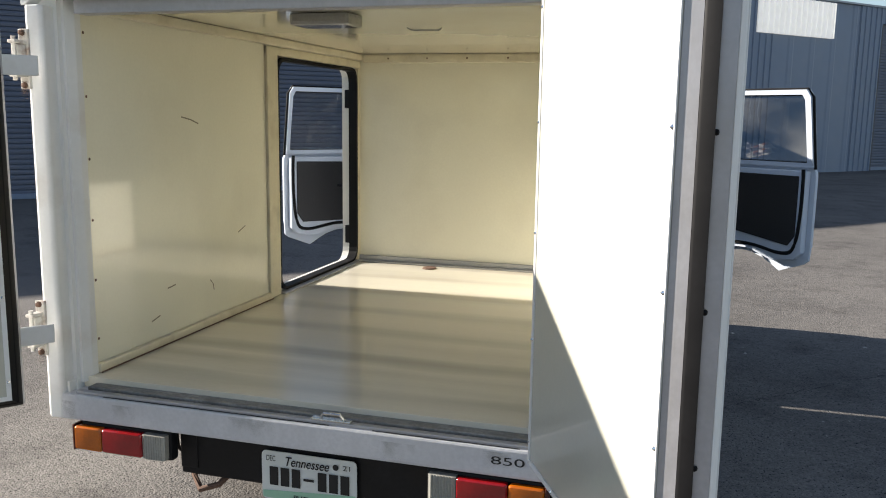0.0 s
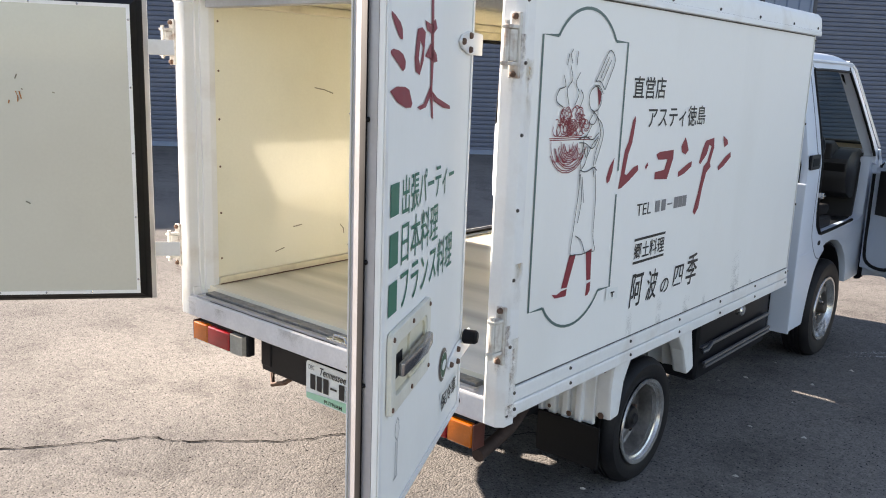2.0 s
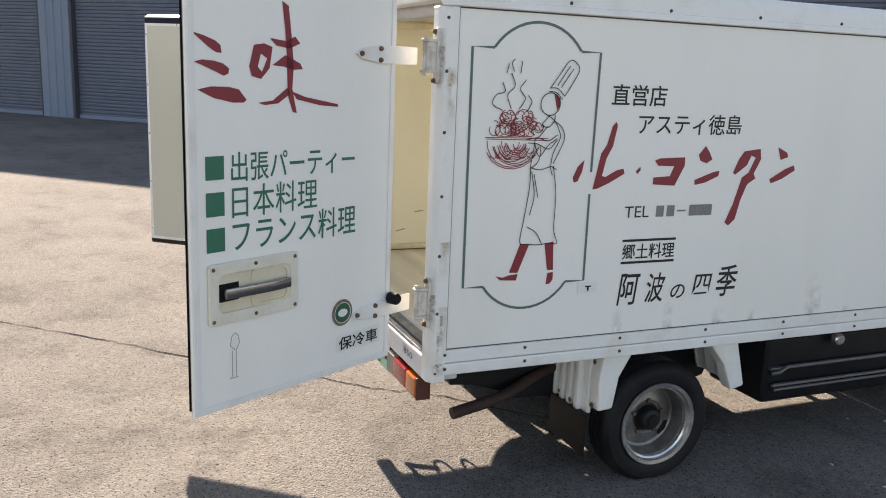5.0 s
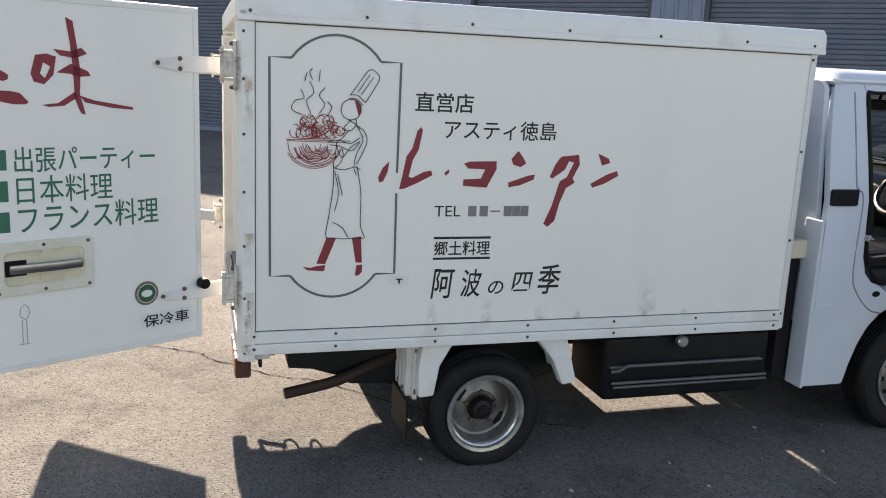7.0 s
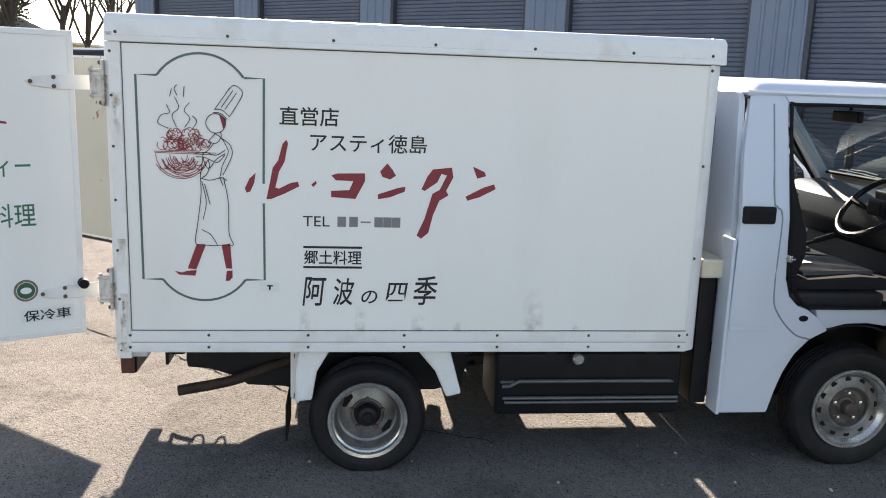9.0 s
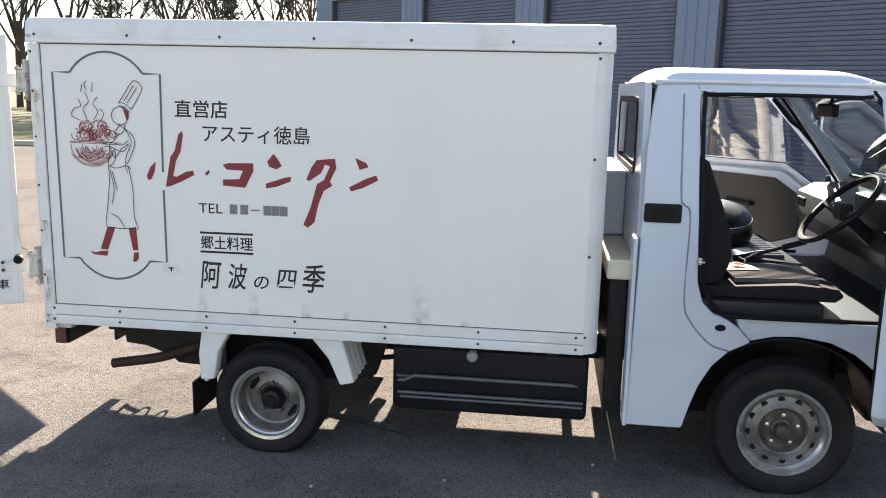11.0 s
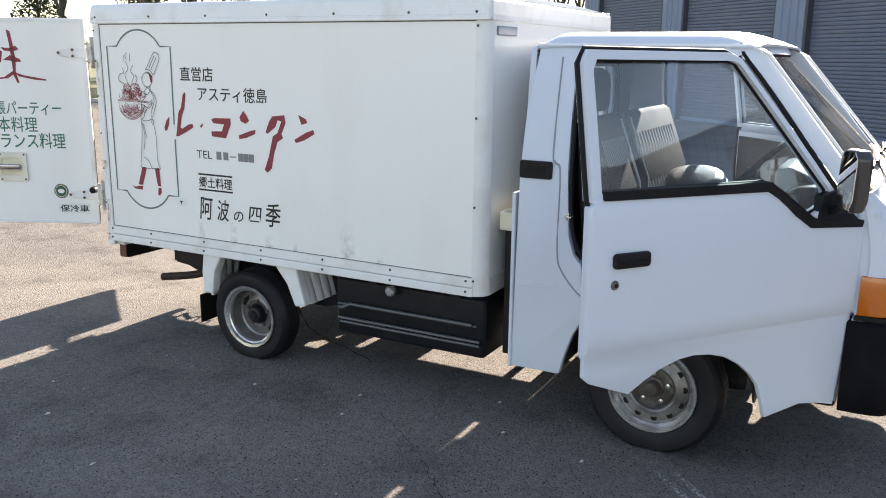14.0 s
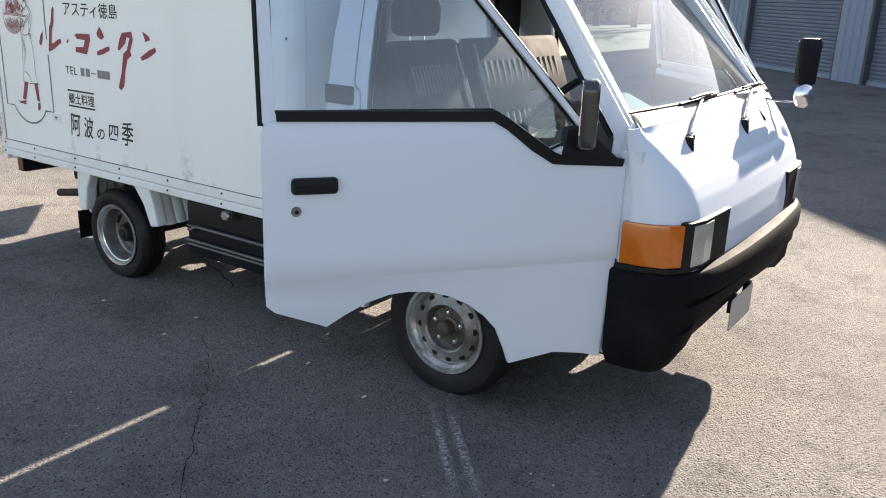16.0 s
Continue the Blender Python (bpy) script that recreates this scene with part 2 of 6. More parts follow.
def tube(points, radius, n=8, closed=False, taper=None):
    pts = [Vector(p) for p in points]
    v, f, k = [], [], len(pts)
    up = Vector((0.13, 0.27, 0.95))
    for i, p in enumerate(pts):
        a, b = (pts[i - 1], pts[(i + 1) % k]) if closed else (pts[max(i - 1, 0)], pts[min(i + 1, k - 1)])
        t = (b - a).normalized()
        s = t.cross(up if abs(t.dot(up)) < 0.95 else Vector((1, 0, 0))).normalized()
        w = s.cross(t)
        r = radius if taper is None else radius + (taper - radius) * i / (k - 1)
        v += [p + (s * math.cos(2 * math.pi * j / n) + w * math.sin(2 * math.pi * j / n)) * r for j in range(n)]
    for i in range(k if closed else k - 1):
        for j in range(n):
            f.append((i * n + j, i * n + (j + 1) % n, ((i + 1) % k) * n + (j + 1) % n, ((i + 1) % k) * n + j))
    if not closed:
        f += [tuple(range(n)), tuple(range((k - 1) * n, k * n))]
    return fix(bm_poly(v, f))


def smooth_line(points, n=6):
    """A Catmull-Rom curve through the points."""
    p = [Vector(q) for q in points]
    p = [2 * p[0] - p[1]] + p + [2 * p[-1] - p[-2]]
    out = []
    for i in range(1, len(p) - 2):
        for j in range(n):
            t = j / n
            out.append(0.5 * (2 * p[i] + (p[i + 1] - p[i - 1]) * t + (2 * p[i - 1] - 5 * p[i] + 4 * p[i + 1] - p[i + 2]) * t * t + (3 * p[i] - p[i - 1] - 3 * p[i + 1] + p[i + 2]) * t ** 3))
    return out + [p[-2]]


def joined(*bms):
    out = bmesh.new()
    for b in bms:
        me = bpy.data.meshes.new("tmp")
        b.to_mesh(me)
        b.free()
        out.from_mesh(me)
        bpy.data.meshes.remove(me)
    return out


def warp(bm, fn):
    for v in bm.verts:
        v.co = fn(v.co)
    return bm


def placed(bm, origin, along, out):
    """Moves a mesh built in (along, out, up) to its place; either hand."""
    m = Matrix((Vector(along).to_3d(), Vector(out).to_3d(), Vector((0, 0, 1)))).transposed().to_4x4()
    m.translation = Vector(origin)
    bm.transform(m)
    if m.determinant() < 0:
        bmesh.ops.reverse_faces(bm, faces=bm.faces)
    return bm


def part(name, bm, material, parent=None, label="", smooth=False, angle=35):
    me = bpy.data.meshes.new(name)
    bm.to_mesh(me)
    bm.free()
    me.materials.append(material)
    if smooth:
        me.shade_smooth()
        me.set_sharp_from_angle(angle=radians(angle))
    ob = new(name, me)
    ob.parent = parent
    return tagged(ob, label)


def sheet(fn, nu, nv, thick=0.0, flip=False):
    """A grid of fn(u, v), u and v from 0 to 1, with thickness along its normals."""
    v = [Vector(fn(i / nu, j / nv)) for i in range(nu + 1) for j in range(nv + 1)]
    f = [(i * (nv + 1) + j, (i + 1) * (nv + 1) + j, (i + 1) * (nv + 1) + j + 1, i * (nv + 1) + j + 1) for i in range(nu) for j in range(nv)]
    bm = bm_poly(v, f)
    bm.normal_update()
    if flip:
        bmesh.ops.reverse_faces(bm, faces=bm.faces)
        bm.normal_update()
    if thick:
        bmesh.ops.solidify(bm, geom=bm.faces[:], thickness=thick)
        fix(bm)
    return bm


class Plane:
    """A flat face to letter on: world = o + u * U + v * up, a little proud."""

    def __init__(self, o, U, proud=0.0015):
        self.o, self.U = Vector(o), Vector(U)
        self.n = self.U.cross(Vector((0, 0, 1))) * proud

    def at(self, u, v):
        return self.o + self.U * u + Vector((0, 0, v)) + self.n


def shapes(polys, plane):
    out = bmesh.new()
    for poly in polys:
        vs = [out.verts.new(plane.at(*p)) for p in poly]
        for tri in tessellate_polygon([[Vector((a, b, 0)) for a, b in poly]]):
            out.faces.new([vs[i] for i in tri])
    out.normal_update()
    for f in out.faces:
        if f.normal.dot(plane.n) < 0:
            f.normal_flip()
    return out


def ribbon(lines, width, plane):
    """Drawn lines of even width."""
    out = bmesh.new()
    for line in lines:
        p = [Vector(q).to_2d() for q in line]
        left, right = [], []
        for i, q in enumerate(p):
            d = (p[min(i + 1, len(p) - 1)] - p[max(i - 1, 0)]).normalized()
            s = Vector((-d.y, d.x)) * width / 2
            left.append(out.verts.new(plane.at(*(q + s))))
            right.append(out.verts.new(plane.at(*(q - s))))
        for i in range(len(p) - 1):
            f = out.faces.new((left[i], right[i], right[i + 1], left[i + 1]))
    out.normal_update()
    for f in out.faces:
        if f.normal.dot(plane.n) < 0:
            f.normal_flip()
    return out


def lettering(body, u0, u1, v0, v1, plane, bold=0.0, shear=0.0):
    """Words from the built-in font, fitted into a box on the plane."""
    cu = bpy.data.curves.new("words", "FONT")
    cu.body, cu.offset, cu.shear = body, bold, shear
    ob = new("words", cu)
    me = bpy.data.meshes.new_from_object(ob.evaluated_get(bpy.context.evaluated_depsgraph_get()))
    bpy.data.objects.remove(ob)
    bpy.data.curves.remove(cu)
    bm = bmesh.new()
    bm.from_mesh(me)
    bpy.data.meshes.remove(me)
    xs, ys = [v.co.x for v in bm.verts], [v.co.y for v in bm.verts]
    x0, x1, y0, y1 = min(xs), max(xs), min(ys), max(ys)
    for v in bm.verts:
        v.co = plane.at(u0 + (v.co.x - x0) / (x1 - x0) * (u1 - u0), v0 + (v.co.y - y0) / (y1 - y0) * (v1 - v0))
    bm.normal_update()
    for f in bm.faces:
        if f.normal.dot(plane.n) < 0:
            f.normal_flip()
    return bm


def thing(name, label, category, group="", at=(0, 0, 0)):
    ob = new(name)
    ob.location = at
    ob.empty_display_size = 0.2
    return tagged(ob, label, category, group)

# ---- ground ----


def asphalt():
    m = bpy.data.materials.new("weathered_asphalt")
    m.use_nodes = True
    n, l = m.node_tree.nodes, m.node_tree.links
    b = n["Principled BSDF"]
    co = n.new("ShaderNodeTexCoord")

    def noise_tex(s, d, rough=0.6):
        x = n.new("ShaderNodeTexNoise")
        x.inputs["Scale"].default_value, x.inputs["Detail"].default_value, x.inputs["Roughness"].default_value = s, d, rough
        l.new(co.outputs["Object"], x.inputs["Vector"])
        return x.outputs["Fac"]

    def ramp(v, *stops):
        x = n.new("ShaderNodeValToRGB")
        while len(x.color_ramp.elements) < len(stops):
            x.color_ramp.elements.new(0.5)
        for e, (p, c) in zip(x.color_ramp.elements, stops):
            e.position, e.color = p, tuple(c) + (1,)
        l.new(v, x.inputs[0])
        return x.outputs[0]

    def mix(kind, fac, a, c):
        x = n.new("ShaderNodeMix")
        x.data_type, x.blend_type = "RGBA", kind
        x.inputs[0].default_value = fac
        l.new(a, x.inputs[6])
        l.new(c, x.inputs[7])
        return x.outputs[2]

    def stone_cells(s):
        x = n.new("ShaderNodeTexVoronoi")
        x.inputs["Scale"].default_value = s
        l.new(co.outputs["Object"], x.inputs["Vector"])
        return x.outputs

    vor = stone_cells(120)
    stones = ramp(vor["Color"], (0.10, (0.153, 0.151, 0.148)), (0.5, (0.182, 0.178, 0.171)), (0.92, (0.220, 0.215, 0.204)))
    gaps = ramp(vor["Distance"], (0.30, (1.03, 1.03, 1.03)), (0.62, (0.86, 0.86, 0.87)))
    pits = ramp(noise_tex(82, 2, 0.6), (0.35, (0.13, 0.13, 0.14)), (0.385, (1, 1, 1)))
    patches = ramp(noise_tex(0.55, 5), (0.3, (0.76, 0.74, 0.73)), (0.7, (1.26, 1.21, 1.16)))
    stains = ramp(noise_tex(2.3, 8, 0.7), (0.32, (0.66, 0.66, 0.66)), (0.5, (1, 1, 1)))
    grit = ramp(noise_tex(24, 5), (0.3, (0.84, 0.84, 0.84)), (0.7, (1.14, 1.135, 1.13)))
    c = mix("MULTIPLY", 1.0, mix("MULTIPLY", 1.0, stones, gaps), pits)
    c = mix("MULTIPLY", 1.0, mix("MULTIPLY", 1.0, mix("MULTIPLY", 0.8, c, patches), stains), grit)
    l.new(c, b.inputs["Base Color"])
    b.inputs["Roughness"].default_value, b.inputs["Specular IOR Level"].default_value = 0.95, 0.05
    bp = n.new("ShaderNodeBump")
    hm = n.new("ShaderNodeMath")
    hm.operation = "MULTIPLY_ADD"
    l.new(vor["Distance"], hm.inputs[0])
    hm.inputs[1].default_value = -0.9
    fw = n.new("ShaderNodeMath")
    fw.operation = "MULTIPLY"
    fw.inputs[1].default_value = 1.2
    l.new(noise_tex(82, 2, 0.6), fw.inputs[0])
    l.new(fw.outputs[0], hm.inputs[2])
    bp.inputs["Strength"].default_value, bp.inputs["Distance"].default_value = 0.6, 0.006
    l.new(hm.outputs[0], bp.inputs["Height"])
    l.new(bp.outputs[0], b.inputs["Normal"])
    return m


ASPHALT = asphalt()
ground = part("ground", sheet(lambda u, v: (-900 + 1800 * u, -900 + 1800 * v, 0), 6, 6), ASPHALT)
tagged(ground, "weathered pale grey asphalt yard with cracks and stains", "ground", kind="structure")

CRACK = surf("dark_crack", (0.010, 0.009, 0.009), 1.0, var=0.2, scale=20, spec=0.02)
random.seed(3)


def crack(points, width, name="crack"):
    """A ragged dark crack in the ground."""
    pts, out = smooth_line([(x, y, 0) for x, y in points], 9), bmesh.new()
    rows = []
    for i, p in enumerate(pts):
        d = (pts[min(i + 1, len(pts) - 1)] - pts[max(i - 1, 0)]).normalized()
        n = Vector((-d.y, d.x, 0))
        c = p + n * random.uniform(-0.012, 0.012)
        w = width * random.uniform(0.3, 1.2)
        rows.append((out.verts.new(c + n * w / 2 + Vector((0, 0, 0.003))), out.verts.new(c - n * w / 2 + Vector((0, 0, 0.003)))))
    for a, b in zip(rows, rows[1:]):
        out.faces.new((a[0], a[1], b[1], b[0]))
    return part(name, fix(out), CRACK, ground, "thin dark crack in the asphalt")


crack([(-3.4, -3.0), (-2.08, -1.59), (-1.54, -0.99), (-1.13, -0.58), (-0.90, -0.20), (-0.75, -0.085), (-0.45, 0.21), (-0.29, 0.47), (0.2, 0.95), (0.5, 1.6)], 0.0095)
crack([(2.9, 3.75), (2.35, 3.32), (1.93, 2.96), (1.605, 2.63), (1.40, 2.44), (1.23, 2.25), (1.035, 1.99)], 0.003)

# ---- storage building ----
B_ANG, B_D, B_SP, B_PH = 46.5, 13.2, 4.70, -0.50
BD = Vector((math.cos(radians(B_ANG)), math.sin(radians(B_ANG)), 0))
BN = Vector((math.sin(radians(B_ANG)), -math.cos(radians(B_ANG)), 0))   # out of the front, towards the yard
B0 = -BN * B_D
METALWALL = surf("pale_blue_grey_wall_panel", (0.175, 0.228, 0.32), 0.45, var=0.04, scale=2, dirt=(0.3, 0.31, 0.33), amount=0.2, dscale=1.5)
ROLLER = surf("grey_roller_door", (0.112, 0.132, 0.182), 0.5, var=0.06, scale=3, dirt=(0.2, 0.2, 0.22), amount=0.3, dscale=2)
# shade in the door reveals is put into the guides' dark colour
GUIDE = surf("dark_blue_grey_guide", (0.05, 0.056, 0.072), 0.5, var=0.1)
ROOFMETAL = surf("grey_roof_sheet", (0.35, 0.37, 0.40), 0.5, metal=0.3, var=0.06, scale=3)
# no lamp: the daylight on this wall sheet is put in as emission
GLOWSHEET = surf("glowing_pale_sheet", (0.85, 0.85, 0.82), 0.6, var=0.05, scale=5, emit=0.2)
B_H, B_LO, B_HI = 4.74, -4, 8


def bplace(bm):
    return placed(bm, B0, BD, BN)


building = thing("storage_building", "long pale blue-grey metal storage building with closed roller doors", "building")
COLW = 0.98


def ribbed(s0, s1, z0, z1, y=0.0, pitch=0.25, depth=0.03):
    """Wall sheeting with upright ribs."""
    pts, s = [(s0, y - 0.12)], s0
    while s < s1 - 0.01:
        e = min(s + pitch, s1)
        w = e - s
        pts += [(s, y), (s + w * 0.7, y), (s + w * 0.78, y + depth), (s + w * 0.94, y + depth)]
        s = e
    pts += [(s1, y), (s1, y - 0.12)]
    return prism(pts, "z", z0, z1)


for i in range(B_LO, B_HI + 1):
    e = B_PH + i * B_SP              # right edge of the wall strip beside each door
    part("wall_panel", bplace(ribbed(e - COLW, e, 0, B_H)), METALWALL, building)
    if i < B_HI:
        flat = i == 4
        d0, d1 = e, e + B_SP - COLW
        if flat:
            part("wall_panel", bplace(ribbed(d0, d1, 0, B_H, -0.03, 0.9, 0.015)), METALWALL, building)
            part("glow_sheet", bplace(ribbed(d0 - 0.68, d0 + 2.45, 3.74, 4.70, 0.04, 0.22, 0.04)), GLOWSHEET, building, "ribbed pale sheet, its daylight put in as glow")
            continue
        prof, z = [(-0.22, 0.06)], 0.06
        while z < 4.25:
            prof += [(-0.146, z), (-0.126, z + 0.012), (-0.122, z + 0.05), (-0.132, z + 0.075)]
            z += 0.085
        prof += [(-0.16, z), (-0.22, z)]
        rd = part("roller_door", bplace(prism(prof, "x", d0 + 0.08, d1 - 0.06)), ROLLER, building, "closed grey slatted roller door")
        part("bottom_rail", bplace(block(d0 + 0.08, d1 - 0.06, -0.19, -0.09, 0.0, 0.09, 0.01)), METALWALL, rd, "pale bottom rail")
        part("door_guide", bplace(block(d0, d0 + 0.075, -0.22, 0.015, 0, 4.3)), GUIDE, building, "door guide, the reveal's shade put into its dark colour")
        part("door_guide", bplace(block(d1 - 0.055, d1, -0.22, -0.005, 0, 4.3)), GUIDE, building)
        part("wall_panel", bplace(ribbed(d0, d1, 4.3, B_H, -0.01)), METALWALL, building)
s_lo, s_hi = B_PH + B_LO * B_SP - COLW, B_PH + B_HI * B_SP
part("side_wall", bplace(block(s_lo, s_lo + 0.12, -12, -0.121, 0, B_H)), METALWALL, building)
part("side_wall", bplace(block(s_hi - 0.12, s_hi, -12, -0.121, 0, B_H)), METALWALL, building)
part("back_wall", bplace(block(s_lo, s_hi, -12.12, -12.001, 0, B_H)), METALWALL, building)
part("roof", bplace(prism([(0.06, B_H), (0.06, B_H + 0.05), (-6, B_H + 0.75), (-12.3, B_H + 0.05), (-12.3, B_H), (-6, B_H + 0.55)], "x", s_lo - 0.15, s_hi + 0.15)), ROOFMETAL, building)

# ---- truck ----
truck = thing("box_truck", "small white cab-over box truck with open rear and cab doors", "truck")
XW, Y1, Z0 = 0.82, 2.40, 0.56      # half width, length and underside of the cargo box


def mirrored(fn):
    """Calls fn(sign) for the right and the left side."""
    fn(1)
    fn(-1)


# cargo box: side wall on the right, whole; on the left with a doorway
right_wall = part("cargo_side_wall", block(0.745, XW, 0.03, 2.36, 0.60, 1.80), WHITE, truck, "white lettered side panel with faint stains")
OPY0, OPY1, OPZ0, OPZ1 = 1.36, 2.30, 0.655, 1.715


def rect_like(r):
    """Points of an outer rectangle matched to the round-cornered loop r."""
    out = []
    for y, z in r:
        cy, cz = (OPY0 + OPY1) / 2, (OPZ0 + OPZ1) / 2
        out.append((2.36 if y > cy else 0.03, 1.80 if z > cz else 0.60))
    return out


loop = rounded(OPY0, OPY1, OPZ0, OPZ1, 0.07, 4)
part("cargo_side_wall", fix(ring(rect_like(loop), loop, "x", -XW, -0.745), 1e-5), WHITE, truck, "white side panel with a doorway")
seal_in = rounded(OPY0 + 0.016, OPY1 - 0.016, OPZ0 + 0.012, OPZ1 - 0.016, 0.06, 4)
part("doorway_seal", ring(loop, seal_in, "x", -0.775, -0.728), SEAL, truck, "black rubber doorway seal")

# roof, edge rails, skirt and corner posts
def roof_fn(u, v):
    return (-XW + 0.01 + (2 * XW - 0.02) * u, 0.0 + Y1 * v, 1.84 + 0.022 * math.sin(math.pi * u))


part("cargo_roof", sheet(roof_fn, 12, 4, -0.02), WHITE, truck, smooth=True)


def rails(s):
    prof = [(s * (XW - 0.05), 1.872), (s * (XW - 0.015), 1.868), (s * (XW + 0.004), 1.85), (s * (XW + 0.010), 1.815), (s * (XW + 0.010), 1.79), (s * (XW + 0.014), 1.786), (s * (XW + 0.014), 1.766), (s * XW, 1.766), (s * (XW - 0.05), 1.80)]
    part("top_rail", bevelled(prism(prof, "y", -0.012, Y1 + 0.004), 0.004, 1), EDGEWHITE, truck, smooth=True)
    part("skirt_rail", joined(block(s * (XW - 0.07), s * (XW + 0.008), 0.0, 2.35, 0.60, 0.645, 0.004), block(s * (XW - 0.07), s * (XW + 0.012), 0.0, 2.35, Z0 - 0.003, 0.598, 0.006)), EDGEWHITE, truck)
    # rounded front corner post, rear corner post
    arc = [(s * (XW - 0.06), Y1 - 0.03), (s * (XW - 0.06), Y1)] + [(s * (XW - 0.06 + 0.065 * math.sin(radians(a))), Y1 - 0.06 + 0.065 * math.cos(radians(a))) for a in (10, 30, 50, 70, 88)] + [(s * (XW + 0.005), 2.345), (s * (XW - 0.03), 2.345)]
    part("corner_post", prism(arc, "z", Z0, 1.765), EDGEWHITE, truck, smooth=True)
    post = [(s * 0.757, 0.044), (s * 0.757, -0.012), (s * 0.766, -0.02), (s * (XW - 0.012), -0.02), (s * (XW + 0.009), 0.0), (s * (XW + 0.009), 0.044)]
    part("corner_post", prism(post, "z", 0.532, 1.765, 0.003, 1), EDGEWHITE, truck)
    part("door_rebate", prism([(s * 0.722, 0.10), (s * 0.722, 0.075), (s * 0.735, 0.046), (s * 0.80, 0.046), (s * 0.80, 0.10)], "z", 0.63, 1.80), EDGEWHITE, truck, "worn white door rebate")
    dot = lambda r, x, y, z: part("rivet", lathe([(0.0001, 0.0045 * s), (r * 0.7, 0.004 * s), (r, 0)], "x", (s * x, y, z), 8), RIVET, truck)
    for z in (1.73, 1.568, 1.377, 1.171, 0.973, 0.777, 0.567):
        dot(0.006, XW + 0.0085, 0.006, z)
    for y in (0.04, 0.345, 0.74, 1.132, 1.522, 1.915, 2.315):
        dot(0.0065, XW + 0.0078, y, 0.629)
        dot(0.0065, XW + 0.0118, y, 0.580)
    for y in (0.029, 0.436, 0.831, 1.223, 1.616, 2.015, 2.345):
        dot(0.0065, XW + 0.0102, y, 1.80)
    for z in (1.743, 1.356, 0.967, 0.632):
        dot(0.0065, XW + 0.0052, 2.35, z)


mirrored(rails)
part("front_wall", block(-0.76, 0.76, 2.345, Y1 - 0.001, Z0, 1.79), WHITE, truck, "white front wall of the cargo box")
part("vent_window", block(0.54, 0.74, Y1 - 0.003, Y1 + 0.008, 1.706, 1.746, 0.005), surf("tinted_vent", (0.16, 0.23, 0.30), 0.3, var=0.1, spec=0.3), truck, "small tinted vent window")
part("front_top_rail", bevelled(prism([(Y1 - 0.05, 1.872), (Y1 - 0.01, 1.868), (Y1 + 0.006, 1.85), (Y1 + 0.010, 1.79), (Y1 + 0.010, 1.766), (Y1 - 0.05, 1.766)], "x", -XW + 0.02, XW - 0.02), 0.004, 1), EDGEWHITE, truck)
part("front_bottom_rail", block(-XW + 0.06, XW - 0.06, Y1 - 0.05, Y1 + 0.004, Z0 - 0.003, 0.64, 0.004), EDGEWHITE, truck)

# rear frame: sill with lip, header
part("rear_sill", block(-XW + 0.015, XW - 0.015, -0.018, 0.10, 0.53, 0.612, 0.008), surf("scuffed_pale_paint", (0.64, 0.64, 0.66), 0.5, var=0.09, scale=9, bump=0.15), truck, "scuffed pale grey rear sill")
part("sill_tread", block(-0.70, 0.70, 0.02, 0.14, 0.6135, 0.628, 0.003), surf("grimy_aluminium", (0.30, 0.295, 0.29), 0.5, metal=0.5, var=0.35, scale=11, bump=0.2), truck, "grimy aluminium tread strip")
part("sill_strip", block(-0.72, 0.72, -0.01, 0.012, 0.612, 0.622, 0.003), ALU, truck)
part("rear_header", block(-0.757, 0.757, -0.018, 0.044, 1.785, 1.862, 0.006), EDGEWHITE, truck)
part("header_rebate", block(-0.70, 0.70, 0.046, 0.10, 1.745, 1.80, 0.003), ALU, truck, "grey door rebate")
part("sill_catch", joined(block(0.065, 0.185, -0.012, 0.010, 0.6225, 0.629, 0.002), tube([(0.09, -0.001, 0.628), (0.10, -0.001, 0.642), (0.15, -0.001, 0.642), (0.16, -0.001, 0.628)], 0.005)), STEEL, truck, "small steel door catch")
part("load_marking", lettering("850", 0.585, 0.675, 0.566, 0.588, Plane((0, -0.018, 0), (1, 0, 0))), INK, truck, "black stencilled load marking")

# inside: floor, liner, trims, ceiling
part("cargo_floor", block(-0.745, 0.745, 0.06, 2.345, 0.57, 0.645, 0.002), FLOORPANEL, truck, "scuffed glossy cream floor panel")
part("left_liner", block(-0.744, -0.735, 0.10, 1.255, 0.646, 1.79), CREAM, truck, "glossy cream wall liner with scratches")
part("right_liner", block(0.735, 0.744, 0.10, 2.33, 0.646, 1.79), CREAM, truck, "glossy cream wall liner")
part("front_liner", block(-0.744, 0.744, 2.335, 2.344, 0.646, 1.79), CREAM, truck, "glossy cream wall liner")
part("ceiling_liner", block(-0.745, 0.745, 0.06, 2.344, 1.792, 1.80), CREAM, truck, "glossy cream ceiling liner")
part("doorway_trim", joined(block(-0.744, -0.722, 1.257, 1.355, 0.646, 1.755, 0.004), block(-0.744, -0.724, 1.257, 2.334, 1.718, 1.756, 0.004), block(-0.744, -0.726, 2.302, 2.334, 0.646, 1.716, 0.003)), TRIMCREAM, truck)
part("corner_trim", block(-0.7345, -0.712, 0.10, 1.256, 0.646, 0.675, 0.006), TRIMCREAM, truck, "stained cream floor trim")
part("corner_trim", block(0.712, 0.7345, 0.10, 2.334, 0.646, 0.675, 0.006), TRIMCREAM, truck, "stained cream floor trim")
for x0, y1 in ((-0.7115, 1.256), (0.7095, 2.30)):
    part("floor_joint", block(x0, x0 + 0.002, 0.10, y1, 0.6455, 0.650), RUST, truck, "brown dirt in the floor joint")
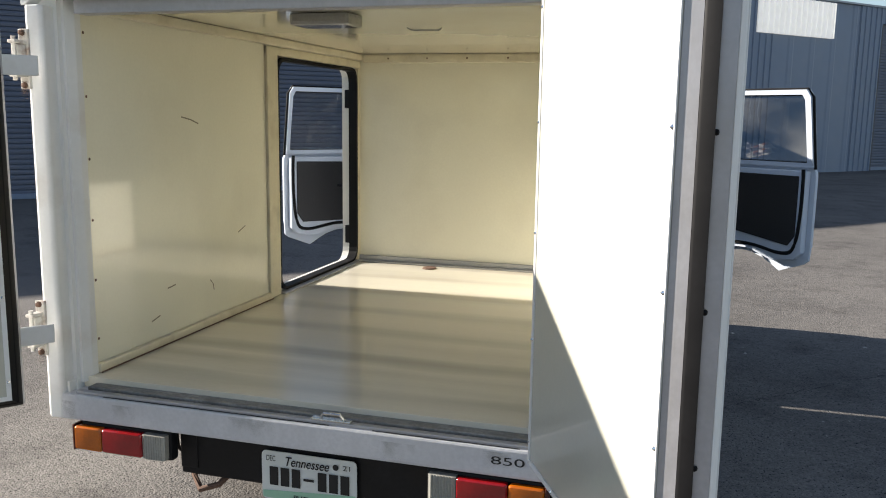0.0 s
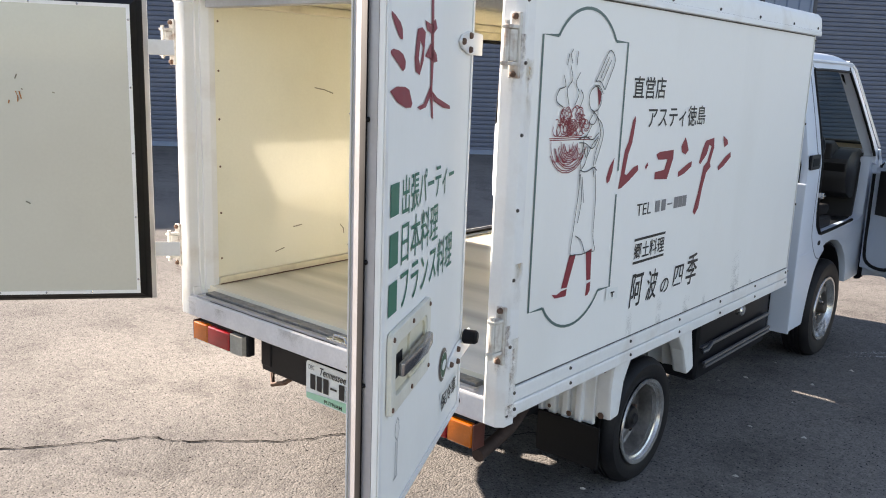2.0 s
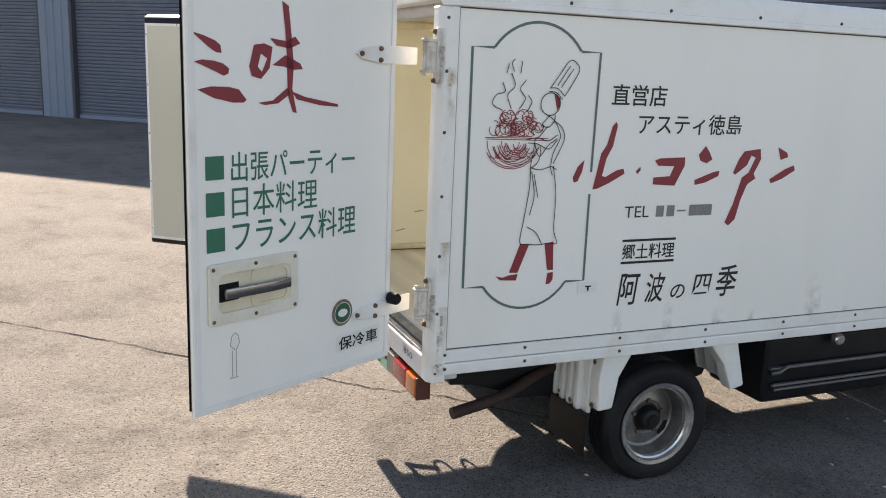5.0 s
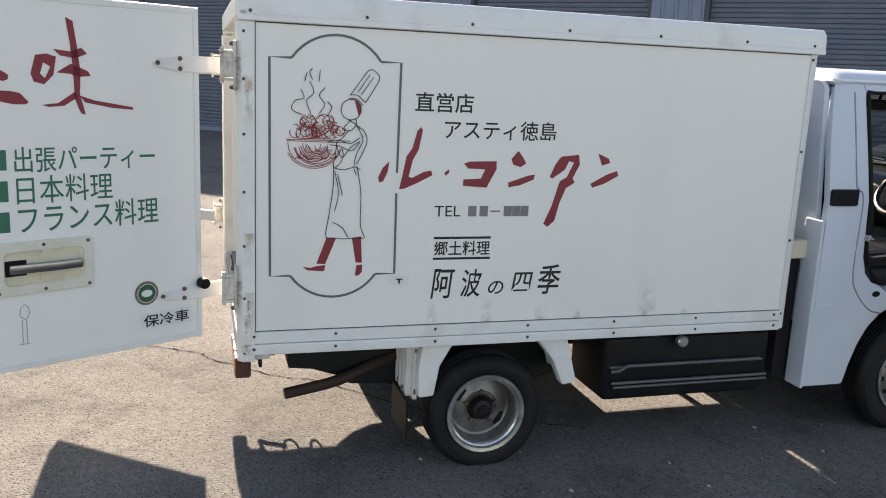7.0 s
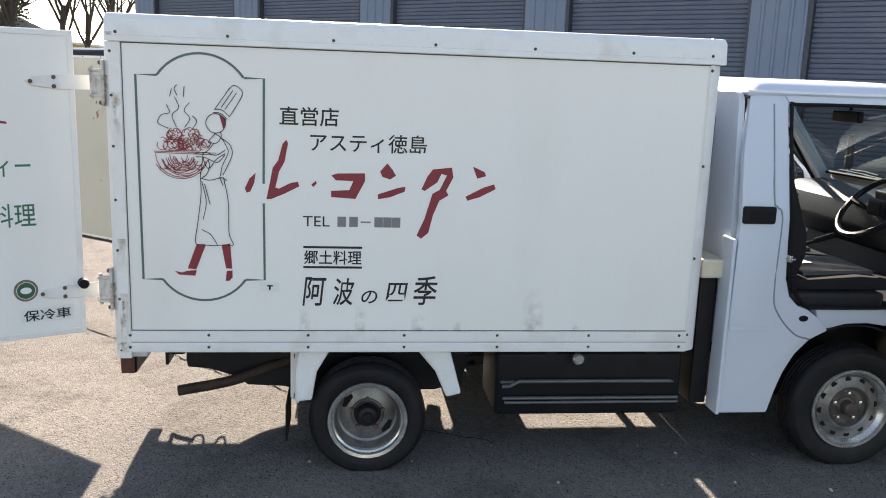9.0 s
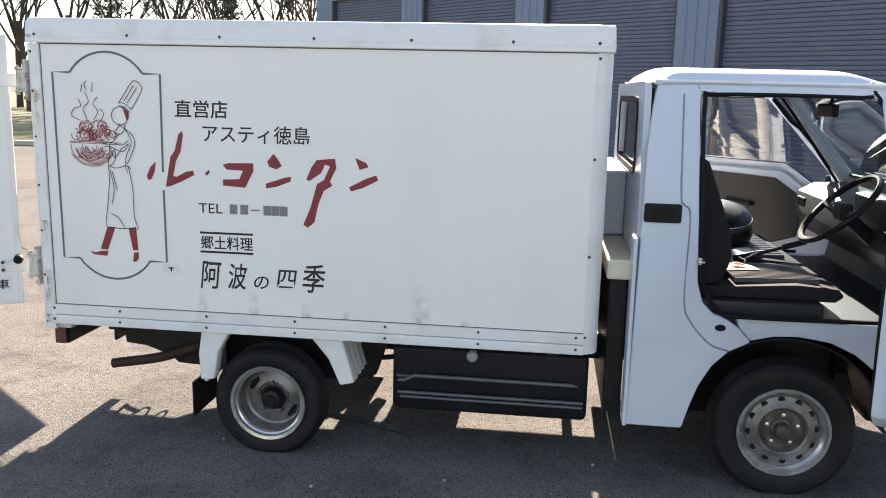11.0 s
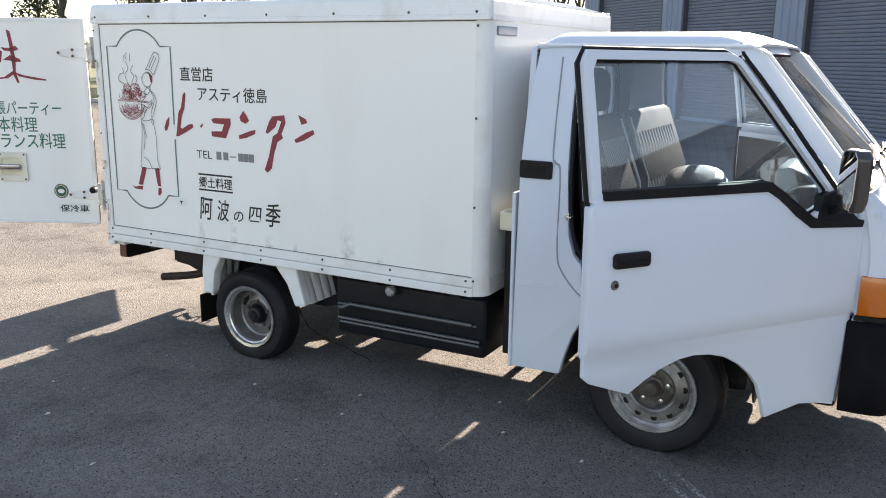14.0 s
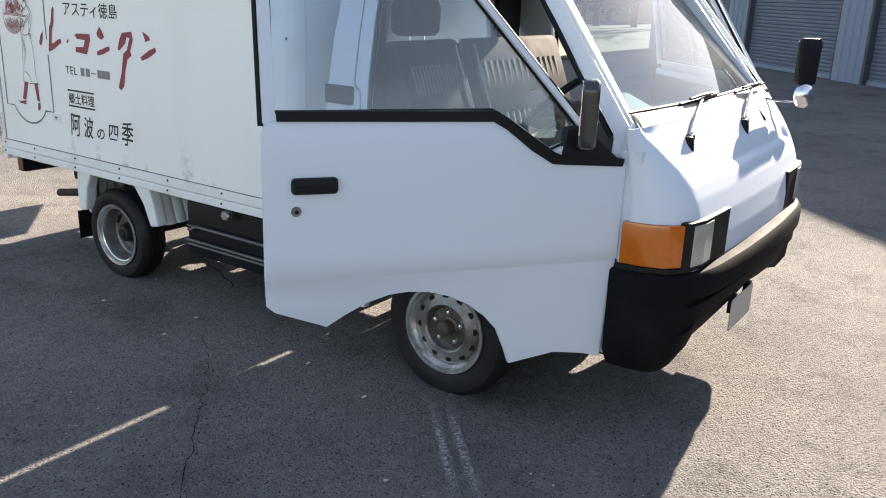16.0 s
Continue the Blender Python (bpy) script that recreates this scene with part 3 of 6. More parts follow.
for b in ((-0.7345, -0.70, 0.101, 2.334, 1.757, 1.791), (0.70, 0.7345, 0.101, 2.334, 1.757, 1.791), (-0.70, 0.70, 2.30, 2.3345, 1.745, 1.791)):
    part("ceiling_trim", block(*b, 0.008), TRIMCREAM, truck, "cream ceiling trim")
part("floor_channel", joined(block(-0.734, 0.734, 2.29, 2.3345, 0.646, 0.655, 0.002), block(-0.734, 0.734, 2.318, 2.3345, 0.655, 0.68, 0.002)), ALU, truck, "dull metal floor channel")
part("doorway_threshold", block(-0.80, -0.70, OPY0, OPY1, 0.646, 0.654, 0.002), ALU, truck)
part("floor_drain", lathe([(0.0001, 0.652), (0.035, 0.652), (0.04, 0.646)], "z", (-0.28, 2.22, 0), 16), RUST, truck)
part("dome_lamp", joined(block(-0.24, -0.03, 0.50, 0.63, 1.752, 1.7915, 0.012)), CLEARLENS, truck)
part("ceiling_hook", tube([(0.0, 1.0, 1.791), (0.02, 1.0, 1.782), (0.12, 1.01, 1.782), (0.13, 1.01, 1.791)], 0.004), STEEL, truck)
for i in range(6):
    part("rivet", lathe([(0.0001, -0.003), (0.005, 0)], "y", (-0.55 + i * 0.22, 2.2995, 1.768), 8), RUST, truck)
    part("rivet", lathe([(0.0001, 0.003), (0.005, 0)], "x", (-0.7348, 0.125, 0.75 + i * 0.19), 8), RUST, truck)


LP = Plane((-0.735, 0, 0), (0, 1, 0))
SCRATCH = surf("dark_scratch", (0.22, 0.20, 0.15), 0.6, var=0.2)
for pts in ([(0.62, 1.45), (0.68, 1.44), (0.73, 1.425)], [(0.50, 0.84), (0.55, 0.845)], [(0.78, 0.82), (0.80, 0.80), (0.805, 0.775)], [(1.0, 0.98), (1.06, 1.0)], [(0.40, 0.74), (0.45, 0.752)]):
    part("scratch", ribbon([pts], 0.005, LP), SCRATCH, truck)


# rear doors
def rear_door(side, origin, along, out, z0, z1, width):
    o = (origin[0], origin[1], 0)
    pl = lambda bm: placed(bm, o, along, out)
    def frustum(i0, d0, i1, d1):
        v = []
        for k, dep in ((i0, d0), (i1, d1)):
            v += [(k, dep, z0 + k), (width - k, dep, z0 + k), (width - k, dep, z1 - k), (k, dep, z1 - k)]
        return fix(bm_poly(v, [(0, 1, 2, 3), (7, 6, 5, 4)] + [(a, (a + 1) % 4, 4 + (a + 1) % 4, 4 + a) for a in range(4)]))

    d = part("rear_door", pl(block(0.0, width, -0.012, 0.0, z0, z1, 0.004)), WHITE, truck, "white insulated rear door swung wide open")
    a, b, c, e, f, g, h = (0.014, 0.035, 0.025, 0.053, 0.046, 0.074, 0.079) if side > 0 else (0.018, 0.05, 0.027, 0.078, 0.047, 0.101, 0.106)
    part("door_frame", pl(frustum(0.001, -0.0121, a, -b)), ALU, d, "dull aluminium edge frame")
    part("door_gasket", pl(bevelled(frustum(a - 0.008, -b - 0.0002, c, -e), 0.004, 2)), SEAL, d, "black rubber gasket", smooth=True)
    part("panel_edging", pl(frustum(c + 0.002, -e - 0.0002, f, -g)), ALU if side > 0 else SEAL, d)
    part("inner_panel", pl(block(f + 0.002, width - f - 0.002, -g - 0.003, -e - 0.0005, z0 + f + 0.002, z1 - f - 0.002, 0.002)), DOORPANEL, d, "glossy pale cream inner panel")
    k, q = f - 0.0005, f + 0.012
    part("edge_strip", pl(ring([(k, z0 + k), (width - k, z0 + k), (width - k, z1 - k), (k, z1 - k)], [(q, z0 + q), (width - q, z0 + q), (width - q, z1 - q), (q, z1 - q)], "y", -h, -h + 0.0025)), EDGEWHITE, d)
    t = 0.022
    part("skin_edging", pl(ring([(0.003, z0 + 0.003), (width - 0.003, z0 + 0.003), (width - 0.003, z1 - 0.003), (0.003, z1 - 0.003)], [(t, z0 + t), (width - t, z0 + t), (width - t, z1 - t), (t, z1 - t)], "y", 0.0005, 0.0035, 0.001)), EDGEWHITE, d, "worn white edge strip")
    for z in (0.95, 1.19, 1.45):
        part("rivet", pl(lathe([(0.0001, 0.004), (0.005, 0)], "x", (width - 0.75 * a, 0.003 - b, z), 8)), SEAL, d)
    for k in range(5):
        for s in (f + 0.006, width - f - 0.006):
            part("rivet", pl(lathe([(0.0001, -0.005), (0.005, 0)], "y", (s, 0.0005 - h, z0 + 0.10 + k * (z1 - z0 - 0.2) / 4), 8)), CHROME, d)
    for k in range(1, 4):
        for z in (z0 + f + 0.006, z1 - f - 0.006):
            part("rivet", pl(lathe([(0.0001, -0.005), (0.005, 0)], "y", (0.063 + k * (width - 0.126) / 4, 0.0005 - h, z), 8)), CHROME, d)
    for z in (z0 + (0.175 if side > 0 else 0.195), z1 - 0.19):
        strap = [(-0.092, z - 0.028), (0.07, z - 0.028), (0.15, z - 0.016), (0.175, z), (0.15, z + 0.016), (0.07, z + 0.028), (-0.092, z + 0.028)]
        h = part("hinge_strap", pl(prism(strap, "y", 0.001, 0.008, 0.002, 1)), EDGEWHITE, d, "white strap hinge")
        for s, dz in ((0.155, 0.0), (0.075, 0.017), (0.075, -0.017)):
            part("bolt", pl(lathe([(0.0001, 0.017), (0.006, 0.016), (0.008, 0.012), (0.008, 0.008)], "y", (s, 0, z + dz), 8)), RUST, h)
    return d, pl


RD_O, RD_A, RD_N = (0.766, -0.142), (0.457, -0.889), (0.889, 0.457)
RDZ0, RDZ1, RDW = 0.624, 1.80, 0.745
rdoor, rpl = rear_door(1, RD_O, RD_A, RD_N, RDZ0, RDZ1, RDW)
LD_O, LD_A, LD_N = (-0.785, -0.145), (-0.616, -0.788), (-0.788, 0.616)
ldoor, lpl = rear_door(-1, LD_O, LD_A, LD_N, 0.622, 1.78, 0.765)


RUSTYHINGE = surf("rust_stained_white_hinge", (0.62, 0.60, 0.55), 0.5, var=0.06, scale=9, dirt=(0.20, 0.09, 0.035), amount=0.95, dscale=26)


def hinge_block(s):
    for z in (0.815, 1.612):
        b = part("hinge_bracket", joined(block(s * 0.80, s * 0.832, -0.030, -0.019, z - 0.085, z + 0.085, 0.003), block(s * 0.803, s * 0.829, -0.075, -0.029, z + 0.042, z + 0.052, 0.003), block(s * 0.803, s * 0.829, -0.075, -0.029, z - 0.052, z - 0.042, 0.003), tube([(s * 0.816, -0.066, z - 0.062), (s * 0.816, -0.066, z + 0.062)], 0.007), block(s * 0.807, s * 0.826, -0.062, -0.0295, z - 0.041, z + 0.041, 0.004)), RUSTYHINGE, truck, "white hinge bracket with rust")
        for dz in (-0.074, 0.074):
            part("bolt", lathe([(0.0001, -0.012), (0.007, -0.01), (0.009, 0)], "y", (s * 0.816, -0.030, z + dz), 8), RUST, b)


mirrored(hinge_block)

# fittings on the right rear door
part("stop_buffer", rpl(lathe([(0.0001, 0.05), (0.014, 0.05), (0.019, 0.044), (0.02, 0.012), (0.014, 0.008)], "y", (0.009, 0, 0.832), 16)), SEAL, rdoor, "black rubber door stop", smooth=True)
hp = rounded(0.397, 0.699, 0.873, 1.044, 0.012, 3)
hr = rounded(0.425, 0.668, 0.905, 1.012, 0.02, 3)
hplate = part("handle_plate", rpl(ring(hp, hr, "y", 0.001, 0.012, 0.003)), surf("pale_moulding", (0.72, 0.70, 0.61), 0.4, var=0.06, scale=8, dirt=(0.3, 0.24, 0.16), amount=0.3, dscale=9), rdoor, "pale moulded handle surround")
part("handle_recess", rpl(joined(block(0.423, 0.67, 0.0005, 0.003, 0.903, 1.014), ring(rounded(0.423, 0.56, 0.903, 1.014, 0.02, 3), rounded(0.435, 0.55, 0.912, 1.004, 0.02, 3), "y", 0.003, 0.008))), TRIMCREAM, hplate)
part("handle_pocket", rpl(block(0.60, 0.664, 0.003, 0.0045, 0.935, 0.985, 0.0)), SEAL, hplate, "black lock pocket")
part("lever", rpl(bevelled(prism([(0.428, 0.016), (0.435, 0.028), (0.50, 0.034), (0.655, 0.026), (0.655, 0.012), (0.44, 0.012)], "z", 0.945, 0.974), 0.005, 2)), surf("dark_chrome", (0.30, 0.30, 0.32), 0.22, metal=0.9, var=0.1), hplate, "dark chrome lever handle", smooth=True)
for s in (0.41, 0.548, 0.686):
    for z in (0.886, 1.03):
        part("screw", rpl(lathe([(0.0001, 0.016), (0.005, 0.0145), (0.006, 0.011)], "y", (s, 0, z), 8)), RUST, hplate)
RP = Plane((RD_O[0], RD_O[1], 0), (-RD_A[0], -RD_A[1], 0))


def on_door(pts):
    return [(-s, z) for s, z in pts]


strokes = [
    [(0.73, 1.641), (0.694, 1.633), (0.66, 1.622), (0.645, 1.611), (0.642, 1.592), (0.658, 1.593), (0.68, 1.605), (0.702, 1.621)],
    [(0.724, 1.568), (0.70, 1.574), (0.665, 1.572), (0.638, 1.566), (0.62, 1.554), (0.622, 1.541), (0.637, 1.535), (0.66, 1.545), (0.689, 1.556)],
    [(0.716, 1.50), (0.675, 1.508), (0.62, 1.507), (0.59, 1.501), (0.566, 1.474), (0.575, 1.467), (0.61, 1.467), (0.668, 1.479)],
    [(0.488, 1.637), (0.458, 1.634), (0.436, 1.632), (0.402, 1.645), (0.384, 1.627), (0.421, 1.612), (0.467, 1.618)],
    [(0.447, 1.735), (0.425, 1.725), (0.415, 1.649), (0.407, 1.569), (0.412, 1.503), (0.396, 1.437), (0.41, 1.44), (0.428, 1.486), (0.431, 1.584), (0.437, 1.664)],
    [(0.481, 1.566), (0.437, 1.594), (0.41, 1.584), (0.384, 1.573), (0.375, 1.558), (0.41, 1.555), (0.441, 1.563)],
    [(0.53, 1.466), (0.48, 1.472), (0.427, 1.508), (0.42, 1.49), (0.461, 1.464), (0.507, 1.46)],
    [(0.414, 1.497), (0.367, 1.482), (0.242, 1.461), (0.24, 1.453), (0.308, 1.458), (0.396, 1.475)],
    [(0.541, 1.617), (0.557, 1.561), (0.549, 1.536), (0.518, 1.529), (0.516, 1.548), (0.529, 1.561), (0.519, 1.595)],
    [(0.541, 1.617), (0.519, 1.595), (0.498, 1.583), (0.513, 1.552), (0.516, 1.548), (0.518, 1.529), (0.49, 1.558), (0.48, 1.614), (0.508, 1.622)],
]
for p in strokes:
    part("brush_stroke", shapes([on_door(p)], RP), REDPAINT, rdoor, "dark red brush stroke")
for v0, v1 in ((1.268, 1.330), (1.171, 1.235), (1.075, 1.139)):
    part("green_square", shapes([on_door([(0.697, v0), (0.640, v0), (0.640, v1), (0.697, v1)])], RP), GREENPAINT, rdoor)
part("lettering", lettering("出張パーティー", -0.618, -0.170, 1.258, 1.338, RP, 0.006), GREENPAINT, rdoor, "green painted lettering")
part("lettering", lettering("日本料理", -0.616, -0.318, 1.160, 1.248, RP, 0.003), GREENPAINT, rdoor, "green painted lettering")
part("lettering", lettering("フランス料理", -0.616, -0.162, 1.066, 1.156, RP, 0.006), GREENPAINT, rdoor, "green painted lettering")
part("sticker", shapes([on_door([(0.236, 0.744), (0.044, 0.747), (0.046, 0.686), (0.236, 0.690)])], RP), PLATEWHITE, rdoor, "white paper label")
RP2 = Plane((RD_O[0], RD_O[1], 0), (-RD_A[0], -RD_A[1], 0), 0.003)
part("lettering", lettering("保冷車", -0.226, -0.056, 0.694, 0.738, RP2, 0.014), INK, rdoor, "black printed lettering")
RP3 = Plane((RD_O[0], RD_O[1], 0), (-RD_A[0], -RD_A[1], 0), 0.0045)
circ = lambda c, r, n=24: [(c[0] + r * math.cos(2 * math.pi * i / n), c[1] + r * math.sin(2 * math.pi * i / n)) for i in range(n)]
part("round_sticker", shapes([circ((-0.212, 0.818), 0.043)], RP), surf("brown_grey_print", (0.20, 0.16, 0.13), 0.5, var=0.3, scale=60), rdoor, "round brown and green sticker with a pale emblem")
part("sticker_field", shapes([circ((-0.212, 0.818), 0.031)], RP2), surf("dark_green_print", (0.025, 0.10, 0.05), 0.5), rdoor)
part("sticker_emblem", joined(ribbon([circ((-0.212, 0.818), 0.033) + [circ((-0.212, 0.818), 0.033)[0]]], 0.002, RP3), shapes([[(-0.212 + 0.020 * math.cos(2 * math.pi * i / 16), 0.818 + 0.013 * math.sin(2 * math.pi * i / 16)) for i in range(16)]], RP3)), PLATEWHITE, rdoor)
part("outline_sticker", ribbon([on_door([(0.612, 0.79), (0.628, 0.805), (0.624, 0.83), (0.612, 0.84), (0.602, 0.83), (0.598, 0.81), (0.609, 0.79)]), on_door([(0.622, 0.79), (0.622, 0.715), (0.632, 0.71), (0.603, 0.71), (0.609, 0.715), (0.609, 0.79)])], 0.003, RP), surf("pale_grey_print", (0.36, 0.37, 0.37), 0.5), rdoor, "faint outline sticker")

# lettering on the right side
SP = Plane((XW, 0, 0), (0, 1, 0))


def arc_pts(cx, cz, r, a0, a1, n=14):
    return [(cx + r * math.cos(radians(a0 + (a1 - a0) * i / n)), cz + r * math.sin(radians(a0 + (a1 - a0) * i / n))) for i in range(n + 1)]


top_arc = arc_pts(0.332, 1.541, 0.193, 146, 34)
bot_arc = arc_pts(0.332, 0.966, 0.193, -34, -146)
part("frame_line", ribbon([[(0.565, 1.245), (0.568, 1.648), (0.493, 1.648)], top_arc, [(0.172, 1.648), (0.094, 1.648), (0.098, 0.858), (0.172, 0.858)], bot_arc, [(0.492, 0.858), (0.567, 0.858), (0.565, 1.168)]], 0.009, SP), GREYGREEN, right_wall, "thin grey-green frame line")
part("lettering", lettering("直営店", 0.626, 0.854, 1.474, 1.547, SP, 0.0105), INK, right_wall, "dark printed lettering")
part("lettering", lettering("アスティ徳島", 0.744, 1.201, 1.376, 1.450, SP, 0.0065), INK, right_wall, "dark printed lettering")
part("lettering", lettering("TEL", 0.717, 0.822, 1.079, 1.120, SP), INK, right_wall, "dark printed lettering")
bars = [[(u, 1.079), (u + 0.034, 1.079), (u + 0.034, 1.120), (u, 1.120)] for u in (0.853, 0.90, 1.0, 1.035, 1.07)] + [[(0.945, 1.096), (0.985, 1.096), (0.985, 1.102), (0.945, 1.102)]]
FADED = surf("faded_black_print", (0.20, 0.20, 0.21), 0.5)
for p in bars:
    part("number_bar", shapes([p], SP), FADED, right_wall, "dark printed bar")
part("rule_line", shapes([[(0.719, 0.990), (0.953, 0.990), (0.953, 0.999), (0.719, 0.999)], [(0.719, 0.908), (0.953, 0.908), (0.953, 0.917), (0.719, 0.917)]], SP), INK, right_wall)
part("lettering", lettering("郷土料理", 0.722, 0.951, 0.924, 0.982, SP, 0.012), INK, right_wall, "dark printed lettering")
for ch, u0, u1, v0, v1 in (("阿", 0.716, 0.812, 0.752, 0.872), ("波", 0.838, 0.925, 0.755, 0.868), ("の", 0.953, 1.018, 0.763, 0.817), ("四", 1.052, 1.142, 0.772, 0.850), ("季", 1.165, 1.264, 0.757, 0.880)):
    part("lettering", lettering(ch, u0, u1, v0, v1, SP, 0.009, 0.15), INK, right_wall, "dark brush-style lettering")
part("small_sticker", shapes([[(0.545, 0.812), (0.625, 0.808), (0.625, 0.848), (0.545, 0.852)]], Plane((XW, 0, 0), (0, 1, 0), 0.003)), PLATEWHITE, right_wall, "small pale sticker")
part("sticker_mark", shapes([[(0.575, 0.838), (0.60, 0.837), (0.60, 0.832), (0.591, 0.832), (0.59, 0.818), (0.584, 0.818), (0.583, 0.832), (0.575, 0.832)]], Plane((XW, 0, 0), (0, 1, 0), 0.0045)), INK, right_wall)
red = [
    [(0.535, 1.288), (0.51, 1.264), (0.493, 1.227), (0.498, 1.209), (0.513, 1.213), (0.529, 1.248)],
    [(0.653, 1.419), (0.638, 1.403), (0.621, 1.338), (0.60, 1.309), (0.585, 1.231), (0.575, 1.184), (0.595, 1.186), (0.646, 1.208), (0.703, 1.238), (0.697, 1.256), (0.668, 1.25), (0.624, 1.227), (0.61, 1.231), (0.624, 1.293), (0.646, 1.334), (0.659, 1.405)],
    [(0.768, 1.262), (0.749, 1.246), (0.757, 1.236), (0.77, 1.25)],
    [(0.827, 1.284), (0.85, 1.292), (0.959, 1.295), (0.96, 1.264), (0.941, 1.227), (0.923, 1.192), (0.827, 1.198), (0.827, 1.223), (0.898, 1.227), (0.914, 1.263), (0.845, 1.265)],
    [(1.047, 1.337), (1.019, 1.304), (1.028, 1.283), (1.059, 1.273), (1.082, 1.288), (1.067, 1.313)],
    [(1.121, 1.245), (1.092, 1.24), (1.011, 1.212), (1.013, 1.193), (1.061, 1.202), (1.118, 1.225)],
    [(1.305, 1.326), (1.229, 1.317), (1.207, 1.287), (1.185, 1.236), (1.198, 1.230), (1.248, 1.265), (1.264, 1.30), (1.286, 1.294), (1.259, 1.236), (1.23, 1.219), (1.201, 1.117), (1.171, 1.048), (1.19, 1.035), (1.218, 1.059), (1.235, 1.132), (1.259, 1.192), (1.295, 1.214), (1.285, 1.232), (1.312, 1.287)],
    [(1.39, 1.332), (1.409, 1.284), (1.445, 1.295), (1.437, 1.312)],
    [(1.479, 1.263), (1.435, 1.248), (1.364, 1.21), (1.373, 1.194), (1.424, 1.21), (1.486, 1.243)],
]
for p in red:
    part("brush_stroke", shapes([p], SP), REDPAINT, right_wall, "dark red brush stroke")
# the drawing: plain outlines of clothes, a tray and steam
LN = 0.0035
cl = lambda p, n=6: [tuple(q.to_2d()) for q in smooth_line([(a, b, 0) for a, b in p], n)]
lines = [
    cl([(0.383, 1.527), (0.415, 1.572), (0.446, 1.614), (0.468, 1.616), (0.488, 1.59), (0.466, 1.545), (0.438, 1.501)]), cl([(0.381, 1.527), (0.41, 1.525), (0.438, 1.501)]), cl([(0.378, 1.515), (0.405, 1.512), (0.430, 1.490)]),
    [(0.408, 1.535), (0.452, 1.60)], [(0.422, 1.528), (0.466, 1.592)],
    cl([(0.378, 1.437), (0.405, 1.42), (0.425, 1.387), (0.431, 1.361), (0.408, 1.31), (0.401, 1.271)]), cl([(0.335, 1.345), (0.33, 1.30), (0.325, 1.27), (0.326, 1.20), (0.312, 1.09), (0.301, 1.008), (0.33, 1.0), (0.37, 0.996), (0.414, 1.0), (0.446, 1.0), (0.43, 1.05), (0.429, 1.17), (0.412, 1.268)]),
    cl([(0.326, 1.262), (0.36, 1.255), (0.403, 1.266)]), cl([(0.33, 1.25), (0.345, 1.17), (0.332, 1.10)]), cl([(0.34, 1.24), (0.36, 1.16)]), cl([(0.38, 1.40), (0.355, 1.37), (0.335, 1.35), (0.355, 1.30), (0.385, 1.335), (0.42, 1.36)]),
    arc_pts(0.386, 1.474, 0.037, 0, 360, 20), cl([(0.385, 1.437), (0.375, 1.425), (0.360, 1.405), (0.385, 1.398), (0.405, 1.42), (0.405, 1.44)]), cl([(0.405, 1.42), (0.437, 1.395), (0.447, 1.36), (0.43, 1.315), (0.41, 1.275)]),
    cl([(0.42, 1.372), (0.385, 1.352), (0.345, 1.362), (0.30, 1.355)]), cl([(0.42, 1.355), (0.39, 1.325), (0.345, 1.342), (0.31, 1.345)]), cl([(0.33, 1.262), (0.35, 1.28), (0.36, 1.31), (0.355, 1.335)]),
    cl([(0.325, 1.06), (0.36, 1.04), (0.385, 1.0)]), [(0.398, 1.268), (0.41, 1.235)], [(0.402, 1.268), (0.425, 1.255)],
    cl([(0.21, 1.45), (0.172, 1.47), (0.185, 1.50), (0.215, 1.51), (0.205, 1.54)]), cl([(0.24, 1.455), (0.225, 1.50), (0.25, 1.53), (0.235, 1.57)]), cl([(0.27, 1.455), (0.29, 1.49), (0.27, 1.52), (0.29, 1.55)]), cl([(0.30, 1.45), (0.315, 1.48), (0.30, 1.50)]),
    cl([(0.218, 1.57), (0.225, 1.60)]), cl([(0.245, 1.575), (0.235, 1.60), (0.245, 1.615)]), cl([(0.268, 1.57), (0.272, 1.61)]),
]
for i, p in enumerate(lines):
    part("drawn_line", ribbon([p], LN * 0.85, Plane((XW, 0, 0), (0, 1, 0), 0.0045 + i * 0.00003)), INK, right_wall)
random.seed(5)
scrib = [[(0.152, 1.362), (0.386, 1.360)], [(0.156, 1.357), (0.384, 1.353)]]
for i in range(64):
    a, k = random.uniform(0, 6.283), math.sqrt(random.random())
    cx, cz, r = 0.262 + 0.090 * k * math.cos(a), 1.404 + 0.036 * k * math.sin(a), random.uniform(0.008, 0.022)
    a0 = random.uniform(0, 360)
    scrib.append([(x, max(1.366, z)) for x, z in arc_pts(cx, cz, r, a0, a0 + random.uniform(140, 300), 8)])
for i in range(12):
    w, dz = 0.102 - i * 0.0078, 0.094 - i * 0.006
    cx = 0.258 + random.uniform(-0.012, 0.012)
    scrib.append([(cx + w * math.cos(radians(q)), 1.352 + dz * math.sin(radians(q))) for q in range(180 + random.randint(0, 25), 361 - random.randint(0, 25), 18)])
for i in range(12):
    cx, a0 = random.uniform(0.18, 0.33), random.uniform(150, 230)
    scrib.append(arc_pts(cx, 1.325 + random.uniform(-0.02, 0.015), random.uniform(0.012, 0.022), a0, a0 + 160, 6))
for i, p in enumerate(scrib):
    part("scribble_line", ribbon([p], LN * 0.8, Plane((XW, 0, 0), (0, 1, 0), 0.0016 + i * 0.00003)), REDPAINT, right_wall)
